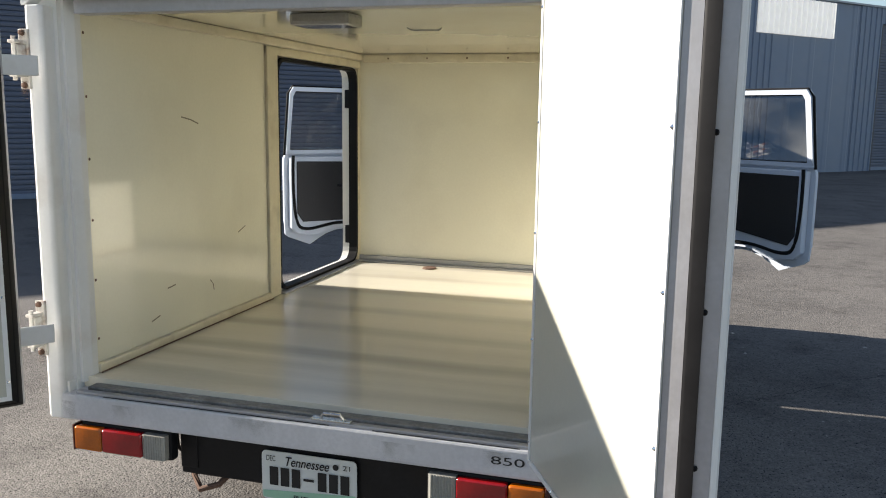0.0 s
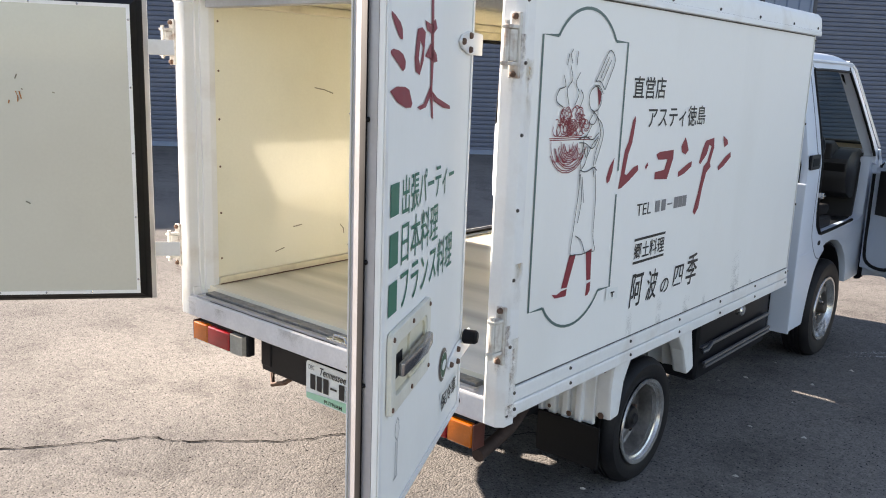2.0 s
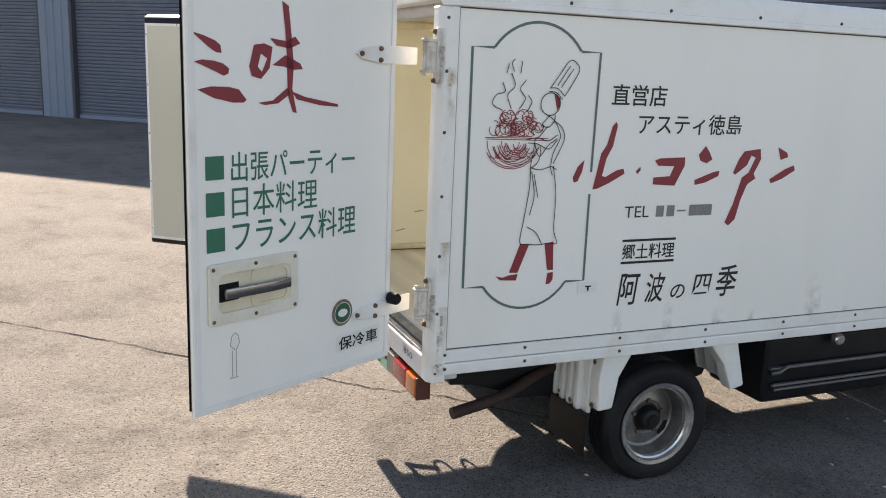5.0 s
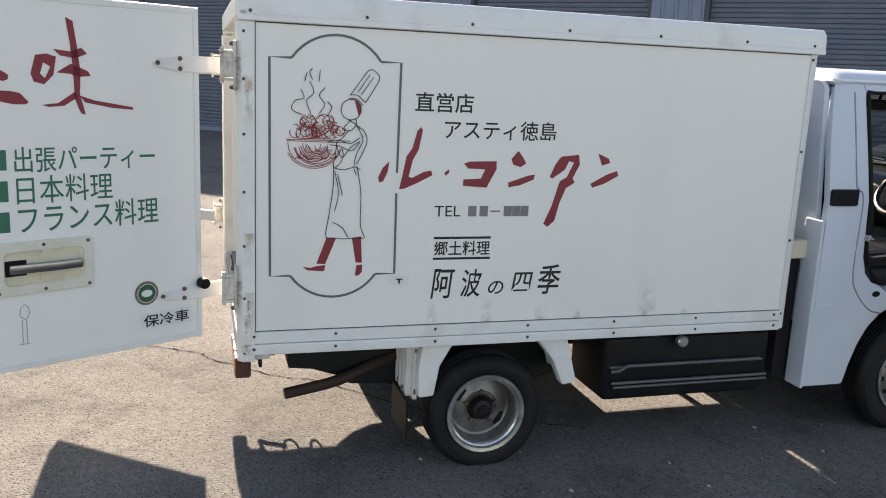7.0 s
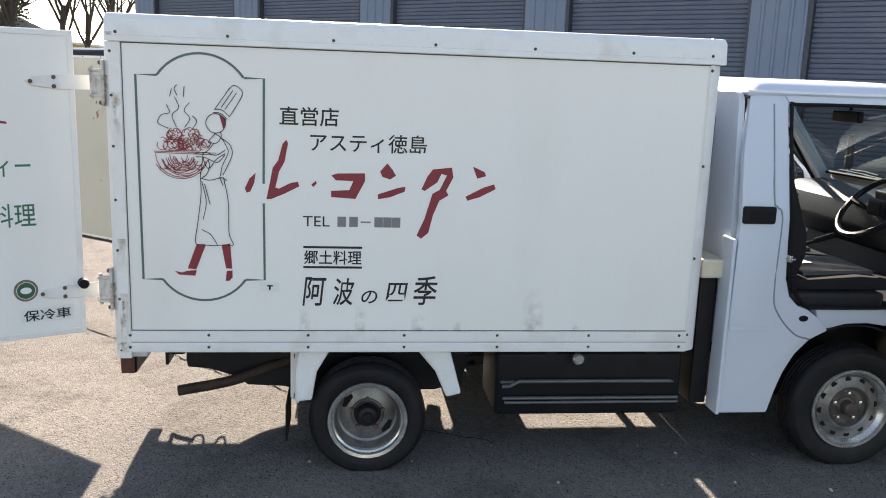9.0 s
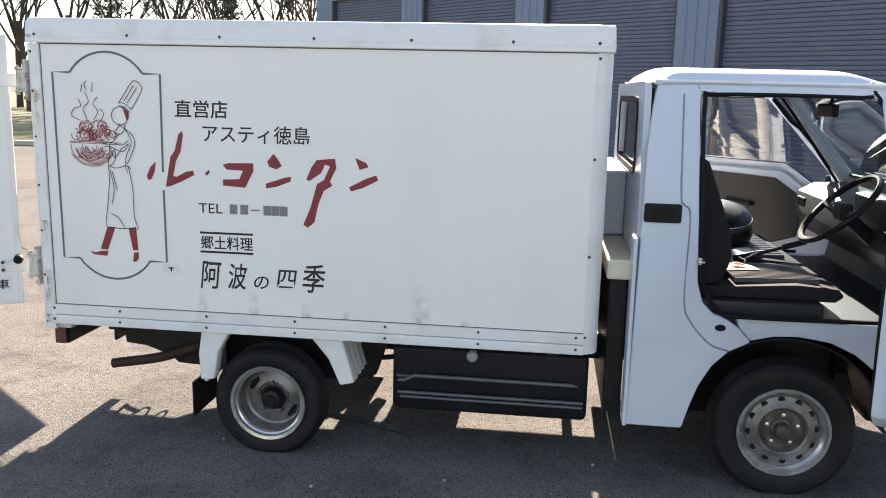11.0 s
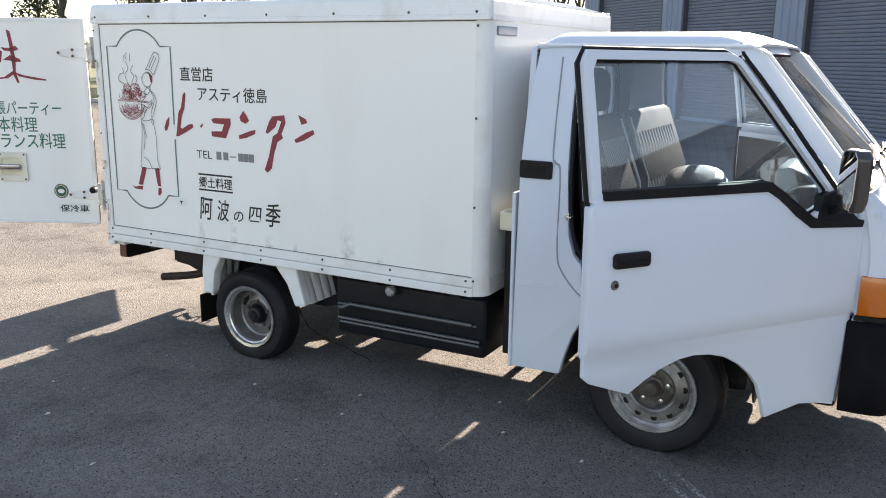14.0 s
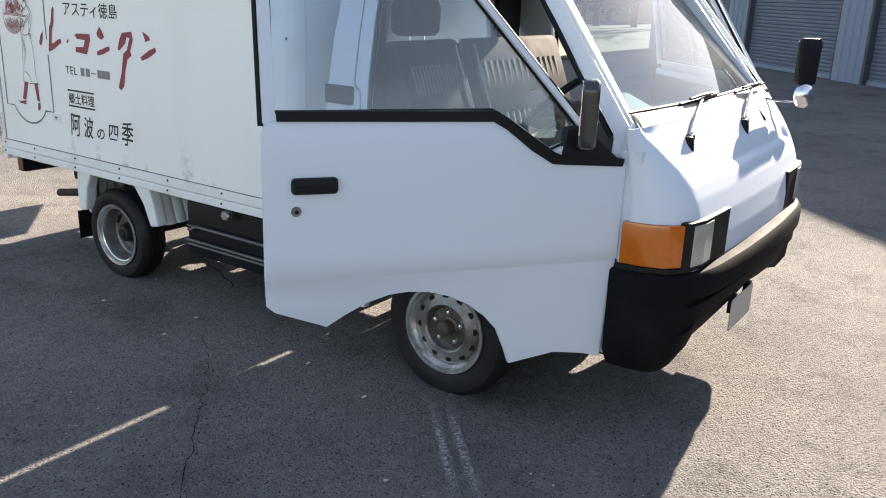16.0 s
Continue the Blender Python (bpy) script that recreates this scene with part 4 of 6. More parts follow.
for p in [[(0.305, 1.002), (0.34, 0.998), (0.301, 0.90), (0.268, 0.902)], [(0.400, 0.998), (0.434, 1.005), (0.440, 0.903), (0.416, 0.904)], [(0.217, 0.892), (0.245, 0.886), (0.268, 0.893), (0.302, 0.896), (0.297, 0.873), (0.262, 0.875), (0.235, 0.877)], [(0.419, 0.893), (0.441, 0.896), (0.441, 0.867), (0.428, 0.853), (0.414, 0.853)], [(0.398, 1.511), (0.424, 1.492), (0.424, 1.468), (0.414, 1.452), (0.407, 1.478)]]:
    part("red_shape", shapes([p], SP), REDPAINT, right_wall, "dark red flat shape")

# chassis and running gear
part("chassis_rail", joined(block(0.30, 0.37, 0.12, 3.9, 0.40, 0.52, 0.008), block(-0.37, -0.30, 0.12, 3.9, 0.40, 0.52, 0.008), block(-0.36, 0.36, 0.10, 0.16, 0.39, 0.50, 0.006), block(-0.36, 0.36, 1.45, 1.52, 0.42, 0.5, 0.006), block(-0.36, 0.36, 2.3, 2.36, 0.42, 0.5, 0.006)), CHASSIS, truck, "black steel chassis")
for y in (0.25, 0.75, 1.25, 1.75, 2.2):
    part("cross_bearer", block(-0.76, 0.76, y, y + 0.05, 0.522, 0.568, 0.004), CHASSIS, truck)
part("rear_valance", joined(block(-0.42, 0.42, 0.085, 0.10, 0.36, 0.53, 0.006), block(-0.42, -0.36, 0.08, 0.14, 0.38, 0.53, 0.006)), CHASSIS, truck, "black rear cross panel")
part("towing_hook", tube([(-0.40, 0.20, 0.36), (-0.40, 0.12, 0.34), (-0.36, 0.09, 0.31), (-0.30, 0.10, 0.33), (-0.28, 0.16, 0.36)], 0.010), RUST, truck)
part("axle", joined(tube([(-0.62, 0.993, 0.236), (0.62, 0.993, 0.236)], 0.045, 12), lathe([(0.0001, -0.13), (0.09, -0.1), (0.125, 0), (0.09, 0.1), (0.0001, 0.13)], "y", (0, 0.993, 0.236), 16)), CHASSIS, truck, "black rear axle")
part("axle", tube([(-0.62, 3.172, 0.272), (0.62, 3.172, 0.272)], 0.04, 12), CHASSIS, truck, "black front axle")
for s in (-1, 1):
    part("leaf_spring", joined(*[prism([(0.993 - 0.5 + i * 0.09, 0.33 - i * 0.012 + 0.04), (0.993, 0.29 - i * 0.012), (0.993 + 0.5 - i * 0.09, 0.33 - i * 0.012 + 0.04), (0.993 + 0.5 - i * 0.09, 0.34 - i * 0.012 + 0.04), (0.993, 0.30 - i * 0.012), (0.993 - 0.5 + i * 0.09, 0.34 - i * 0.012 + 0.04)], "x", s * 0.42, s * 0.47) for i in range(3)]), CHASSIS, truck)
part("exhaust_pipe", tube(smooth_line([(0.603, 0.175, 0.308), (0.58, 0.40, 0.345), (0.52, 0.60, 0.40), (0.44, 0.80, 0.42), (0.2, 1.2, 0.36), (0.18, 1.8, 0.33)], 5), 0.023, 12), surf("dark_rusty_pipe", (0.055, 0.033, 0.026), 0.75, metal=0.3, var=0.3, scale=20, bump=0.4), truck, "dark rusty exhaust tail pipe", smooth=True)
# dark plate added to hide the lit ground beyond the right side
part("dark_plate", prism([(0.40, 0.47), (0.44, 0.40), (0.52, 0.345), (0.60, 0.30), (0.66, 0.275), (1.30, 0.268), (1.42, 0.30), (1.47, 0.45)], "x", 0.47, 0.512, 0.01), CHASSIS, truck, "added dark plate that hides the lit ground under the box")
part("silencer", lathe([(0.0001, 1.7), (0.07, 1.71), (0.08, 1.74), (0.08, 2.15), (0.07, 2.2), (0.0001, 2.21)], "y", (0.15, 0, 0.33), 16), RUST, truck, smooth=True)
part("brake_cable", tube(smooth_line([(0.55, 0.05, 0.52), (0.60, 0.11, 0.50), (0.66, 0.16, 0.53), (0.62, 0.2, 0.55)], 5), 0.006), SEAL, truck)


def wheel(s, y, r, zc, x_out, rim_r, front):
    w = new("wheel")
    w.parent = truck
    c = (0, y, zc)
    wd = 0.155 if front else 0.145
    R = lambda prof: lathe([(a, s * b) for a, b in prof], "x", c, 48)
    tread = [(rim_r * 0.96, x_out - wd + 0.012), (rim_r + 0.012, x_out - wd + 0.002), (r - 0.028, x_out - wd), (r - 0.008, x_out - wd + 0.012), (r, x_out - wd + 0.03)]
    for k in range(4):
        g = x_out - wd + 0.045 + k * (wd - 0.09) / 3
        tread += [(r, g - 0.006), (r - 0.007, g - 0.004), (r - 0.007, g + 0.004), (r, g + 0.006)]
    tread += [(r, x_out - 0.03), (r - 0.008, x_out - 0.012), (r - 0.024, x_out + 0.002), (r - 0.045, x_out + 0.004), (rim_r + 0.018, x_out - 0.001), (rim_r + 0.006, x_out - 0.008), (rim_r * 0.96, x_out - 0.02)]
    part("tyre", warp(R(tread), lambda co: Vector((co.x, co.y, max(co.z, 0.001)))), RUBBER, w, "black worn tyre", smooth=True)
    if front:
        prof = [(rim_r * 0.97, x_out - wd + 0.01), (rim_r * 0.93, x_out - 0.05), (rim_r * 0.95, x_out - 0.018), (rim_r + 0.008, x_out - 0.002), (rim_r + 0.006, x_out + 0.005), (rim_r - 0.006, x_out + 0.004), (rim_r - 0.012, x_out - 0.014), (rim_r - 0.02, x_out - 0.02), (rim_r - 0.026, x_out - 0.032)]
        dish = [(rim_r - 0.026, x_out - 0.032), (rim_r * 0.82, x_out - 0.036), (rim_r * 0.80, x_out - 0.03), (rim_r * 0.62, x_out - 0.018), (rim_r * 0.56, x_out - 0.012), (rim_r * 0.52, x_out - 0.018), (rim_r * 0.49, x_out - 0.04)]
        part("rim", R(prof), STEEL, w, "worn silver steel rim", smooth=True)
        part("rim_disc", R(dish), DISH, w, "steel wheel disc, grime and dish shade in its colour", smooth=True)
        part("rim_centre", R([(rim_r * 0.50, x_out - 0.036), (rim_r * 0.45, x_out - 0.045), (0.0001, x_out - 0.045)]), GRIME, w, "grimy brown wheel centre", smooth=True)
        for k in range(12):
            a = 2 * math.pi * k / 12 + 0.1
            part("rim_hole", lathe([(0.0001, s * 0.0025), (0.0135, s * 0.0025), (0.0145, -s * 0.003)], "x", (s * (x_out - 0.0265), y + rim_r * 0.73 * math.cos(a), zc + rim_r * 0.73 * math.sin(a)), 12), SEAL, w)
        part("hub", R([(0.0001, x_out + 0.012), (0.024, x_out + 0.011), (0.03, x_out + 0.004), (0.032, x_out - 0.036), (0.042, x_out - 0.04), (0.045, x_out - 0.046)]), GRIME, w, "dull grimy hub", smooth=True)
        for k in range(5):
            a = 2 * math.pi * k / 5 + 0.3
            part("wheel_nut", lathe([(0.0001, s * 0.022), (0.010, s * 0.02), (0.013, 0)], "x", (s * (x_out - 0.045), y + 0.064 * math.cos(a), zc + 0.064 * math.sin(a)), 6), STEEL, w)
    else:
        prof = [(rim_r * 0.97, x_out - wd + 0.01), (rim_r * 0.90, x_out - wd + 0.05), (rim_r * 0.91, x_out - 0.03), (rim_r * 0.97, x_out - 0.014), (rim_r + 0.008, x_out), (rim_r + 0.006, x_out + 0.006), (rim_r - 0.008, x_out + 0.003), (rim_r - 0.013, x_out - 0.010), (rim_r - 0.020, x_out - 0.014), (rim_r - 0.022, x_out - 0.03)]
        dish = [(rim_r - 0.022, x_out - 0.03), (rim_r - 0.028, x_out - 0.055), (rim_r * 0.80, x_out - 0.085), (rim_r * 0.74, x_out - 0.09), (rim_r * 0.45, x_out - 0.075), (rim_r * 0.40, x_out - 0.082), (0.0001, x_out - 0.082)]
        part("rim", R(prof), STEEL, w, "silver steel rim", smooth=True)
        part("rim_disc", R(dish), DISH, w, "deep wheel disc, grime and dish shade in its colour", smooth=True)
        for k in range(2):
            a = 2 * math.pi * k / 2 - 0.6
            slot = [(y + rim_r * rr * math.cos(a + da), zc + rim_r * rr * math.sin(a + da)) for rr, da in ((0.60, -0.28), (0.70, -0.30), (0.74, 0), (0.70, 0.30), (0.60, 0.28), (0.575, 0))]
            part("rim_hole", prism(slot, "x", s * (x_out - 0.092), s * (x_out - 0.0795)), SEAL, w)
        part("hub", R([(0.0001, x_out - 0.028), (0.02, x_out - 0.028), (0.024, x_out - 0.036), (0.040, x_out - 0.04), (0.047, x_out - 0.05), (0.05, x_out - 0.078), (0.06, x_out - 0.082)]), CHASSIS, w, "dark greasy hub", smooth=True)
        for k in range(5):
            a = 2 * math.pi * k / 5 + 0.3
            part("wheel_nut", lathe([(0.0001, s * 0.018), (0.009, s * 0.016), (0.011, 0)], "x", (s * (x_out - 0.081), y + 0.07 * math.cos(a), zc + 0.07 * math.sin(a)), 6), RUST, w)
    return w


for s in (1, -1):
    wheel(s, 0.990, 0.251, 0.235, 0.78, 0.163, False)
    wheel(s, 3.172, 0.288, 0.272, 0.797, 0.18, True)


def rear_guard(s):
    """Mudguard stays and flaps round a rear wheel."""
    fr = [(0.70, 0.555), (0.83, 0.555), (0.775, 0.46), (0.755, 0.335), (0.69, 0.33), (0.685, 0.45)]
    g = part("mudguard", prism(fr, "x", s * 0.735, s * 0.80, 0.012), EDGEWHITE, truck, "white steel mudguard bracket")
    part("guard_stay", prism([(1.19, 0.555), (1.33, 0.555), (1.385, 0.36), (1.32, 0.345), (1.27, 0.46)], "x", s * 0.735, s * 0.80, 0.012), EDGEWHITE, g)
    for k in range(4):
        part("guard_rib", block(s * (0.50 + k * 0.055), s * (0.53 + k * 0.055), 0.66, 0.70, 0.30, 0.556, 0.008), EDGEWHITE, g)
    part("guard_plate", block(s * 0.48, s * 0.736, 0.682, 0.70, 0.30, 0.556, 0.004), EDGEWHITE, g)
    for x, z, r in ((0.646, 0.325, 0.011), (0.765, 0.345, 0.013), (0.765, 0.52, 0.011), (0.56, 0.33, 0.008)):
        part("rust_spot", lathe([(0.0001, -0.0035), (r * 0.7, -0.003), (r, 0)], "y", (s * x, 0.6598 if x < 0.7 else 0.682, z), 9), RUST, g)
    part("guard_panel", sheet(lambda u, v: (s * (0.47 + 0.266 * v), 1.30 + 0.062 * u + 0.012 * abs(math.sin(4 * math.pi * v)) ** 0.6, 0.556 - 0.205 * u), 4, 40, 0.004), EDGEWHITE, g, "ribbed white guard panel", smooth=True)
    part("mud_flap", block(s * 0.52, s * 0.785, 0.645, 0.653, 0.15, 0.31, 0.002), SEAL, g, "black rubber mud flap")


mirrored(rear_guard)
part("engine", block(-0.38, 0.38, 2.70, 3.50, 0.17, 0.68, 0.04), CHASSIS, truck, "dark oily engine under the cab")
# unseen plain block added to keep light out of the wheel arches
part("front_shade_block", block(-0.60, 0.60, 3.56, 3.86, 0.26, 0.60, 0.03), CHASSIS, truck)
# dark block added to stop light between cab and box low down
part("gap_block_low", block(-0.70, 0.70, 2.446, 2.523, 0.27, 0.858, 0.01), CHASSIS, truck)
# the highlight along the tank rails is put in as this lighter grey
RAILGREY = surf("highlit_grey_rail", (0.075, 0.08, 0.09), 0.35, var=0.2, scale=10)
ft = part("fuel_tank", block(0.40, 0.745, 1.54, 2.38, 0.236, 0.53, 0.03, 3), PLASTIC, truck, "black fuel tank behind a side rail", smooth=True)
part("tank_rail", joined(tube([(0.755, 1.57, 0.375), (0.765, 1.60, 0.380), (0.765, 1.64, 0.402), (0.765, 2.32, 0.402)], 0.009), block(0.70, 0.76, 1.56, 2.34, 0.39, 0.40, 0.003)), RAILGREY, ft)
part("tank_rail", tube([(0.765, 1.57, 0.325), (0.765, 2.36, 0.325)], 0.008), RAILGREY, ft)
part("tank_rail", tube([(0.767, 1.58, 0.306), (0.767, 2.36, 0.306)], 0.007), RAILGREY, ft)
part("hanging_frame", block(0.10, 0.46, 0.40, 0.64, 0.43, 0.558, 0.01), CHASSIS, truck, "dark frame ahead of the rear lamp")
part("hanging_frame", prism([(0.20, 0.555), (0.64, 0.555), (0.66, 0.29), (0.46, 0.30), (0.42, 0.335), (0.30, 0.375), (0.20, 0.385), (0.195, 0.42)], "x", 0.40, 0.515, 0.006), CHASSIS, truck)
# unseen wedge and flap, added on the left to shape the light below
part("shade_wedge", prism([(0.36, 0.555), (0.42, 0.49), (0.50, 0.445), (0.60, 0.415), (0.75, 0.40), (0.75, 0.555)], "x", -0.70, -0.52, 0.01), CHASSIS, truck, "unseen black wedge added to shape the light under the box")
part("shade_flap", block(-0.785, -0.52, 0.654, 0.76, 0.15, 0.31, 0.01), SEAL, truck)
for ya, yb, zl in ((0.185, 0.245, 0.375), (0.30, 0.345, 0.385)):
    part("hanging_cable", tube(smooth_line([(-0.50, ya - 0.01, 0.54), (-0.50, ya, zl + 0.03), (-0.50, (ya + yb) / 2, zl), (-0.50, yb, zl + 0.03), (-0.50, yb + 0.03, 0.54)], 5), 0.006), SEAL, truck)
part("filler_cap", lathe([(0.0001, 0.03), (0.02, 0.03), (0.026, 0.022), (0.026, 0)], "x", (0.77, 1.89, 0.51), 16), STEEL, truck)
# unseen rail, blocks, post and box, added to trim the sun patches
part("shade_rail", block(-0.78, -0.70, 1.20, 2.483, 0.476, 0.568, 0.01), CHASSIS, truck, "unseen black rail added to shape the light under the box")
part("shade_blocks", joined(block(-0.77, -0.70, 1.20, 1.30, 0.0 + 0.2, 0.489, 0.01), block(-0.77, -0.70, 1.42, 1.60, 0.12, 0.489, 0.01)), CHASSIS, truck)
part("shade_post", block(-0.74, -0.70, 2.29, 2.34, 0.05, 0.489, 0.004), CHASSIS, truck)
part("shade_box", block(-0.76, -0.45, 1.601, 1.78, 0.05, 0.489, 0.01), CHASSIS, truck, "unseen black box added to block light under the truck")
part("spare_wheel", lathe([(0.14, 0.37), (0.245, 0.375), (0.265, 0.42), (0.265, 0.48), (0.245, 0.52), (0.14, 0.52)], "z", (0.0, 0.50, 0), 28), RUBBER, truck, "black spare tyre", smooth=True)


# lamps and plate
def tail_lamp(s):
    x = lambda a: (0.02 if s < 0 else -0.012) + s * a
    t = new("tail_lamp")
    t.parent = truck
    tagged(t, "amber, red and clear tail lamp")
    part("housing", block(x(0.415), x(0.735), 0.0, 0.035, 0.432, 0.522, 0.008), PLASTIC, t)
    part("amber_lens", block(x(0.645), x(0.742), -0.028, 0.002, 0.44, 0.515, 0.01, 3), AMBER, t, "amber plastic lens", smooth=True)
    part("red_lens", block(x(0.503), x(0.644), -0.028, 0.002, 0.44, 0.515, 0.01, 3), REDLENS, t, "red plastic lens", smooth=True)
    part("clear_lens", prism([(x(0.502), 0.002), (x(0.425), 0.002), (x(0.425), -0.020)] + [(x(0.4295 + 0.0042 * i), -0.022 - 0.004 * (i % 2)) for i in range(17)] + [(x(0.502), -0.020)], "z", 0.44, 0.515), CLEARLENS, t, "clear ribbed plastic lens")
    # brown end piece added; the shade on the lamp's side is its colour
    part("shaded_end", block(x(0.7425), x(0.749), -0.024, 0.03, 0.436, 0.518, 0.003), surf("dark_brown_lamp_end", (0.10, 0.03, 0.02), 0.4, var=0.15, scale=20), t, "added brown end, the lamp side's shade in its colour")


mirrored(tail_lamp)
plate = part("number_plate", bevelled(prism(rounded(-0.135, 0.17, 0.325, 0.477, 0.015), "y", 0.070, 0.073), 0.0005, 1), PLATEWHITE, truck, "white and green number plate with plain bars")
PP = Plane((0, 0.07, 0), (1, 0, 0))
part("plate_band", shapes([[(-0.131, 0.33), (0.166, 0.33), (0.166, 0.372), (-0.131, 0.352)]], PP), PLATEGREEN, plate)
PP2 = Plane((0, 0.07, 0), (1, 0, 0), 0.003)
nb = [[(u, 0.372), (u + 0.028, 0.372), (u + 0.028, 0.430), (u, 0.430)] for u in (-0.108, -0.072, -0.036, 0.048, 0.084, 0.12)] + [[(0.002, 0.397), (0.036, 0.397), (0.036, 0.405), (0.002, 0.405)]]
for p in nb:
    part("plate_bar", shapes([p], PP2), INK, plate, "black bar in place of a character")
part("plate_script", lettering("Tennessee", -0.055, 0.085, 0.437, 0.466, PP2, 0.012, 0.3), INK, plate)
part("plate_script", lettering("DEC", -0.118, -0.088, 0.447, 0.464, PP2), INK, plate)
part("plate_script", lettering("21", 0.128, 0.15, 0.447, 0.462, PP2), INK, plate)
part("plate_script", lettering("PUTNAM", -0.03, 0.065, 0.334, 0.348, PP2, 0.01), INK, plate)

part("plate_sticker", shapes([[(0.105 + 0.0095 * math.cos(k * math.pi / 7), 0.453 + 0.0095 * math.sin(k * math.pi / 7)) for k in range(14)]], PP2), INK, plate, "round dark sticker")

# ---- cab ----
def lean(co):
    """The cab narrows above the waist."""
    k = max(0.0, co.z - 1.14) / 0.52
    return Vector((co.x - math.copysign(0.105 * k ** 1.15, co.x) * min(1, abs(co.x) / 0.6), co.y, co.z))


def cabside(s):
    X0, X1 = s * 0.765, s * 0.805
    arch = [(2.765, 0.262), (2.79, 0.36), (2.82, 0.45), (2.865, 0.535), (2.925, 0.60), (3.01, 0.645), (3.10, 0.668), (3.20, 0.672), (3.32, 0.655), (3.42, 0.61), (3.51, 0.54), (3.56, 0.46)]
    rear = [(2.535, 0.262)] + arch[:6] + [(2.96, 0.70), (2.90, 0.742), (2.855, 0.755), (2.81, 0.80), (2.785, 0.88), (2.775, 1.05), (2.765, 1.25), (2.755, 1.60), (2.76, 1.625), (2.735, 1.668), (2.585, 1.668), (2.555, 1.40)]
    k = new("cab_side")
    k.parent = truck
    tagged(k, "white cab side pillar")
    pr = prism(rear, "x", X0, X1, 0.012, 2, 40)
    bmesh.ops.bisect_plane(pr, geom=pr.verts[:] + pr.edges[:] + pr.faces[:], plane_co=(0, 0, 1.14), plane_no=(0, 0, 1))
    bmesh.ops.bisect_plane(pr, geom=pr.verts[:] + pr.edges[:] + pr.faces[:], plane_co=(0, 0, 1.36), plane_no=(0, 0, 1))
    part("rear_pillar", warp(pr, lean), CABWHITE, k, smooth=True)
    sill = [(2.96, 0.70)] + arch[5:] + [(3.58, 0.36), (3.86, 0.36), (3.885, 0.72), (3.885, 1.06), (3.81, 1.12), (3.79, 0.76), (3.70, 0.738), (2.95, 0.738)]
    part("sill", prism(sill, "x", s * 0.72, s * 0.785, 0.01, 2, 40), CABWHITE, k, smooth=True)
    # A pillar and roof rail
    ap = [(3.885, 1.06), (3.885, 1.15), (3.475, 1.655), (3.43, 1.668), (2.735, 1.668), (2.76, 1.622), (3.40, 1.622), (3.44, 1.605), (3.82, 1.14), (3.83, 1.08)]
    q = prism(ap, "x", s * 0.735, X1)
    part("roof_rail", warp(q, lean), CABWHITE, k, smooth=True)
    part("drip_moulding", warp(tube([(s * 0.809, 2.575, 1.668), (s * 0.809, 3.43, 1.668), (s * 0.812, 3.50, 1.635), (s * 0.812, 3.88, 1.18)], 0.0075, 6), lean), EDGEWHITE, k)
    part("door_seal", warp(tube(smooth_line([(s * 0.80, 3.81, 1.13), (s * 0.80, 3.43, 1.608), (s * 0.80, 3.36, 1.62), (s * 0.80, 2.82, 1.62), (s * 0.80, 2.772, 1.59), (s * 0.80, 2.78, 1.2), (s * 0.80, 2.80, 0.9), (s * 0.80, 2.88, 0.765), (s * 0.80, 3.0, 0.748), (s * 0.775, 3.6, 0.748)], 6), 0.009, 6), lean), SEAL, k, "black rubber door seal")
    # pressed panel relief on the pillar: horizontal crease and inner jamb edge
    part("crease", prism([(2.55, 0.645), (2.74, 0.645), (2.74, 0.668), (2.55, 0.668)], "x", s * 0.80, s * 0.8075, 0.0024), CABWHITE, k)
    # shade of the pressed jamb step is put in as a grey line
    part("panel_step", warp(tube(smooth_line([(s * 0.803, 2.69, 1.62), (s * 0.803, 2.695, 1.24), (s * 0.803, 2.71, 1.19), (s * 0.803, 2.735, 1.14), (s * 0.803, 2.735, 0.82), (s * 0.803, 2.765, 0.72), (s * 0.803, 2.85, 0.63), (s * 0.803, 2.925, 0.605)], 5), 0.0045, 6), lean), surf("grey_groove_shade", (0.24, 0.26, 0.30), 0.6, var=0.1), k, "grey line for the groove's shade round the door jamb", smooth=True)
    part("rear_flange", block(s * 0.70, s * 0.812, 2.524, 2.54, 0.258, 1.05, 0.006), CABWHITE, k)
    v = part("vent_grille", prism(rounded(2.555, 2.70, 1.117, 1.192, 0.01), "x", s * 0.80, s * 0.815, 0.003), PLASTIC, k, "black plastic air vent")
    part("vent_inset", prism(rounded(2.585, 2.675, 1.135, 1.174, 0.006), "x", s * 0.8152, s * 0.8165), SEAL, v)
    part("jamb_hole", prism([(2.885 + 0.022 * math.cos(2 * math.pi * i / 12), 0.70 + 0.014 * math.sin(2 * math.pi * i / 12)) for i in range(12)], "x", s * 0.80, s * 0.8072), SEAL, k)
    part("striker", joined(block(s * 0.80, s * 0.83, 2.775, 2.79, 0.955, 0.985, 0.004), block(s * 0.80, s * 0.835, 2.77, 2.80, 0.965, 0.972, 0.002)), STEEL, k)
    part("wheel_arch_liner", sheet(lambda u, v: (s * (0.42 + 0.34 * v), 3.165 + 0.42 * math.cos(radians(5 + 170 * u)) * 0.98, 0.25 + 0.41 * math.sin(radians(5 + 170 * u))), 16, 2, 0.008), CHASSIS, k, smooth=True)


mirrored(cabside)


def roof_sheet(u, v):
    x = (2 * u - 1)
    y = 2.57 + 0.895 * v
    crown = 0.070 * (1 - 0.25 * x * x) * (1 - abs(x) ** 14) * min(1.0, (v / 0.09) ** 0.6 if v > 0 else 0) * (1 - 0.75 * max(0, (v - 0.82) / 0.18) ** 1.5)
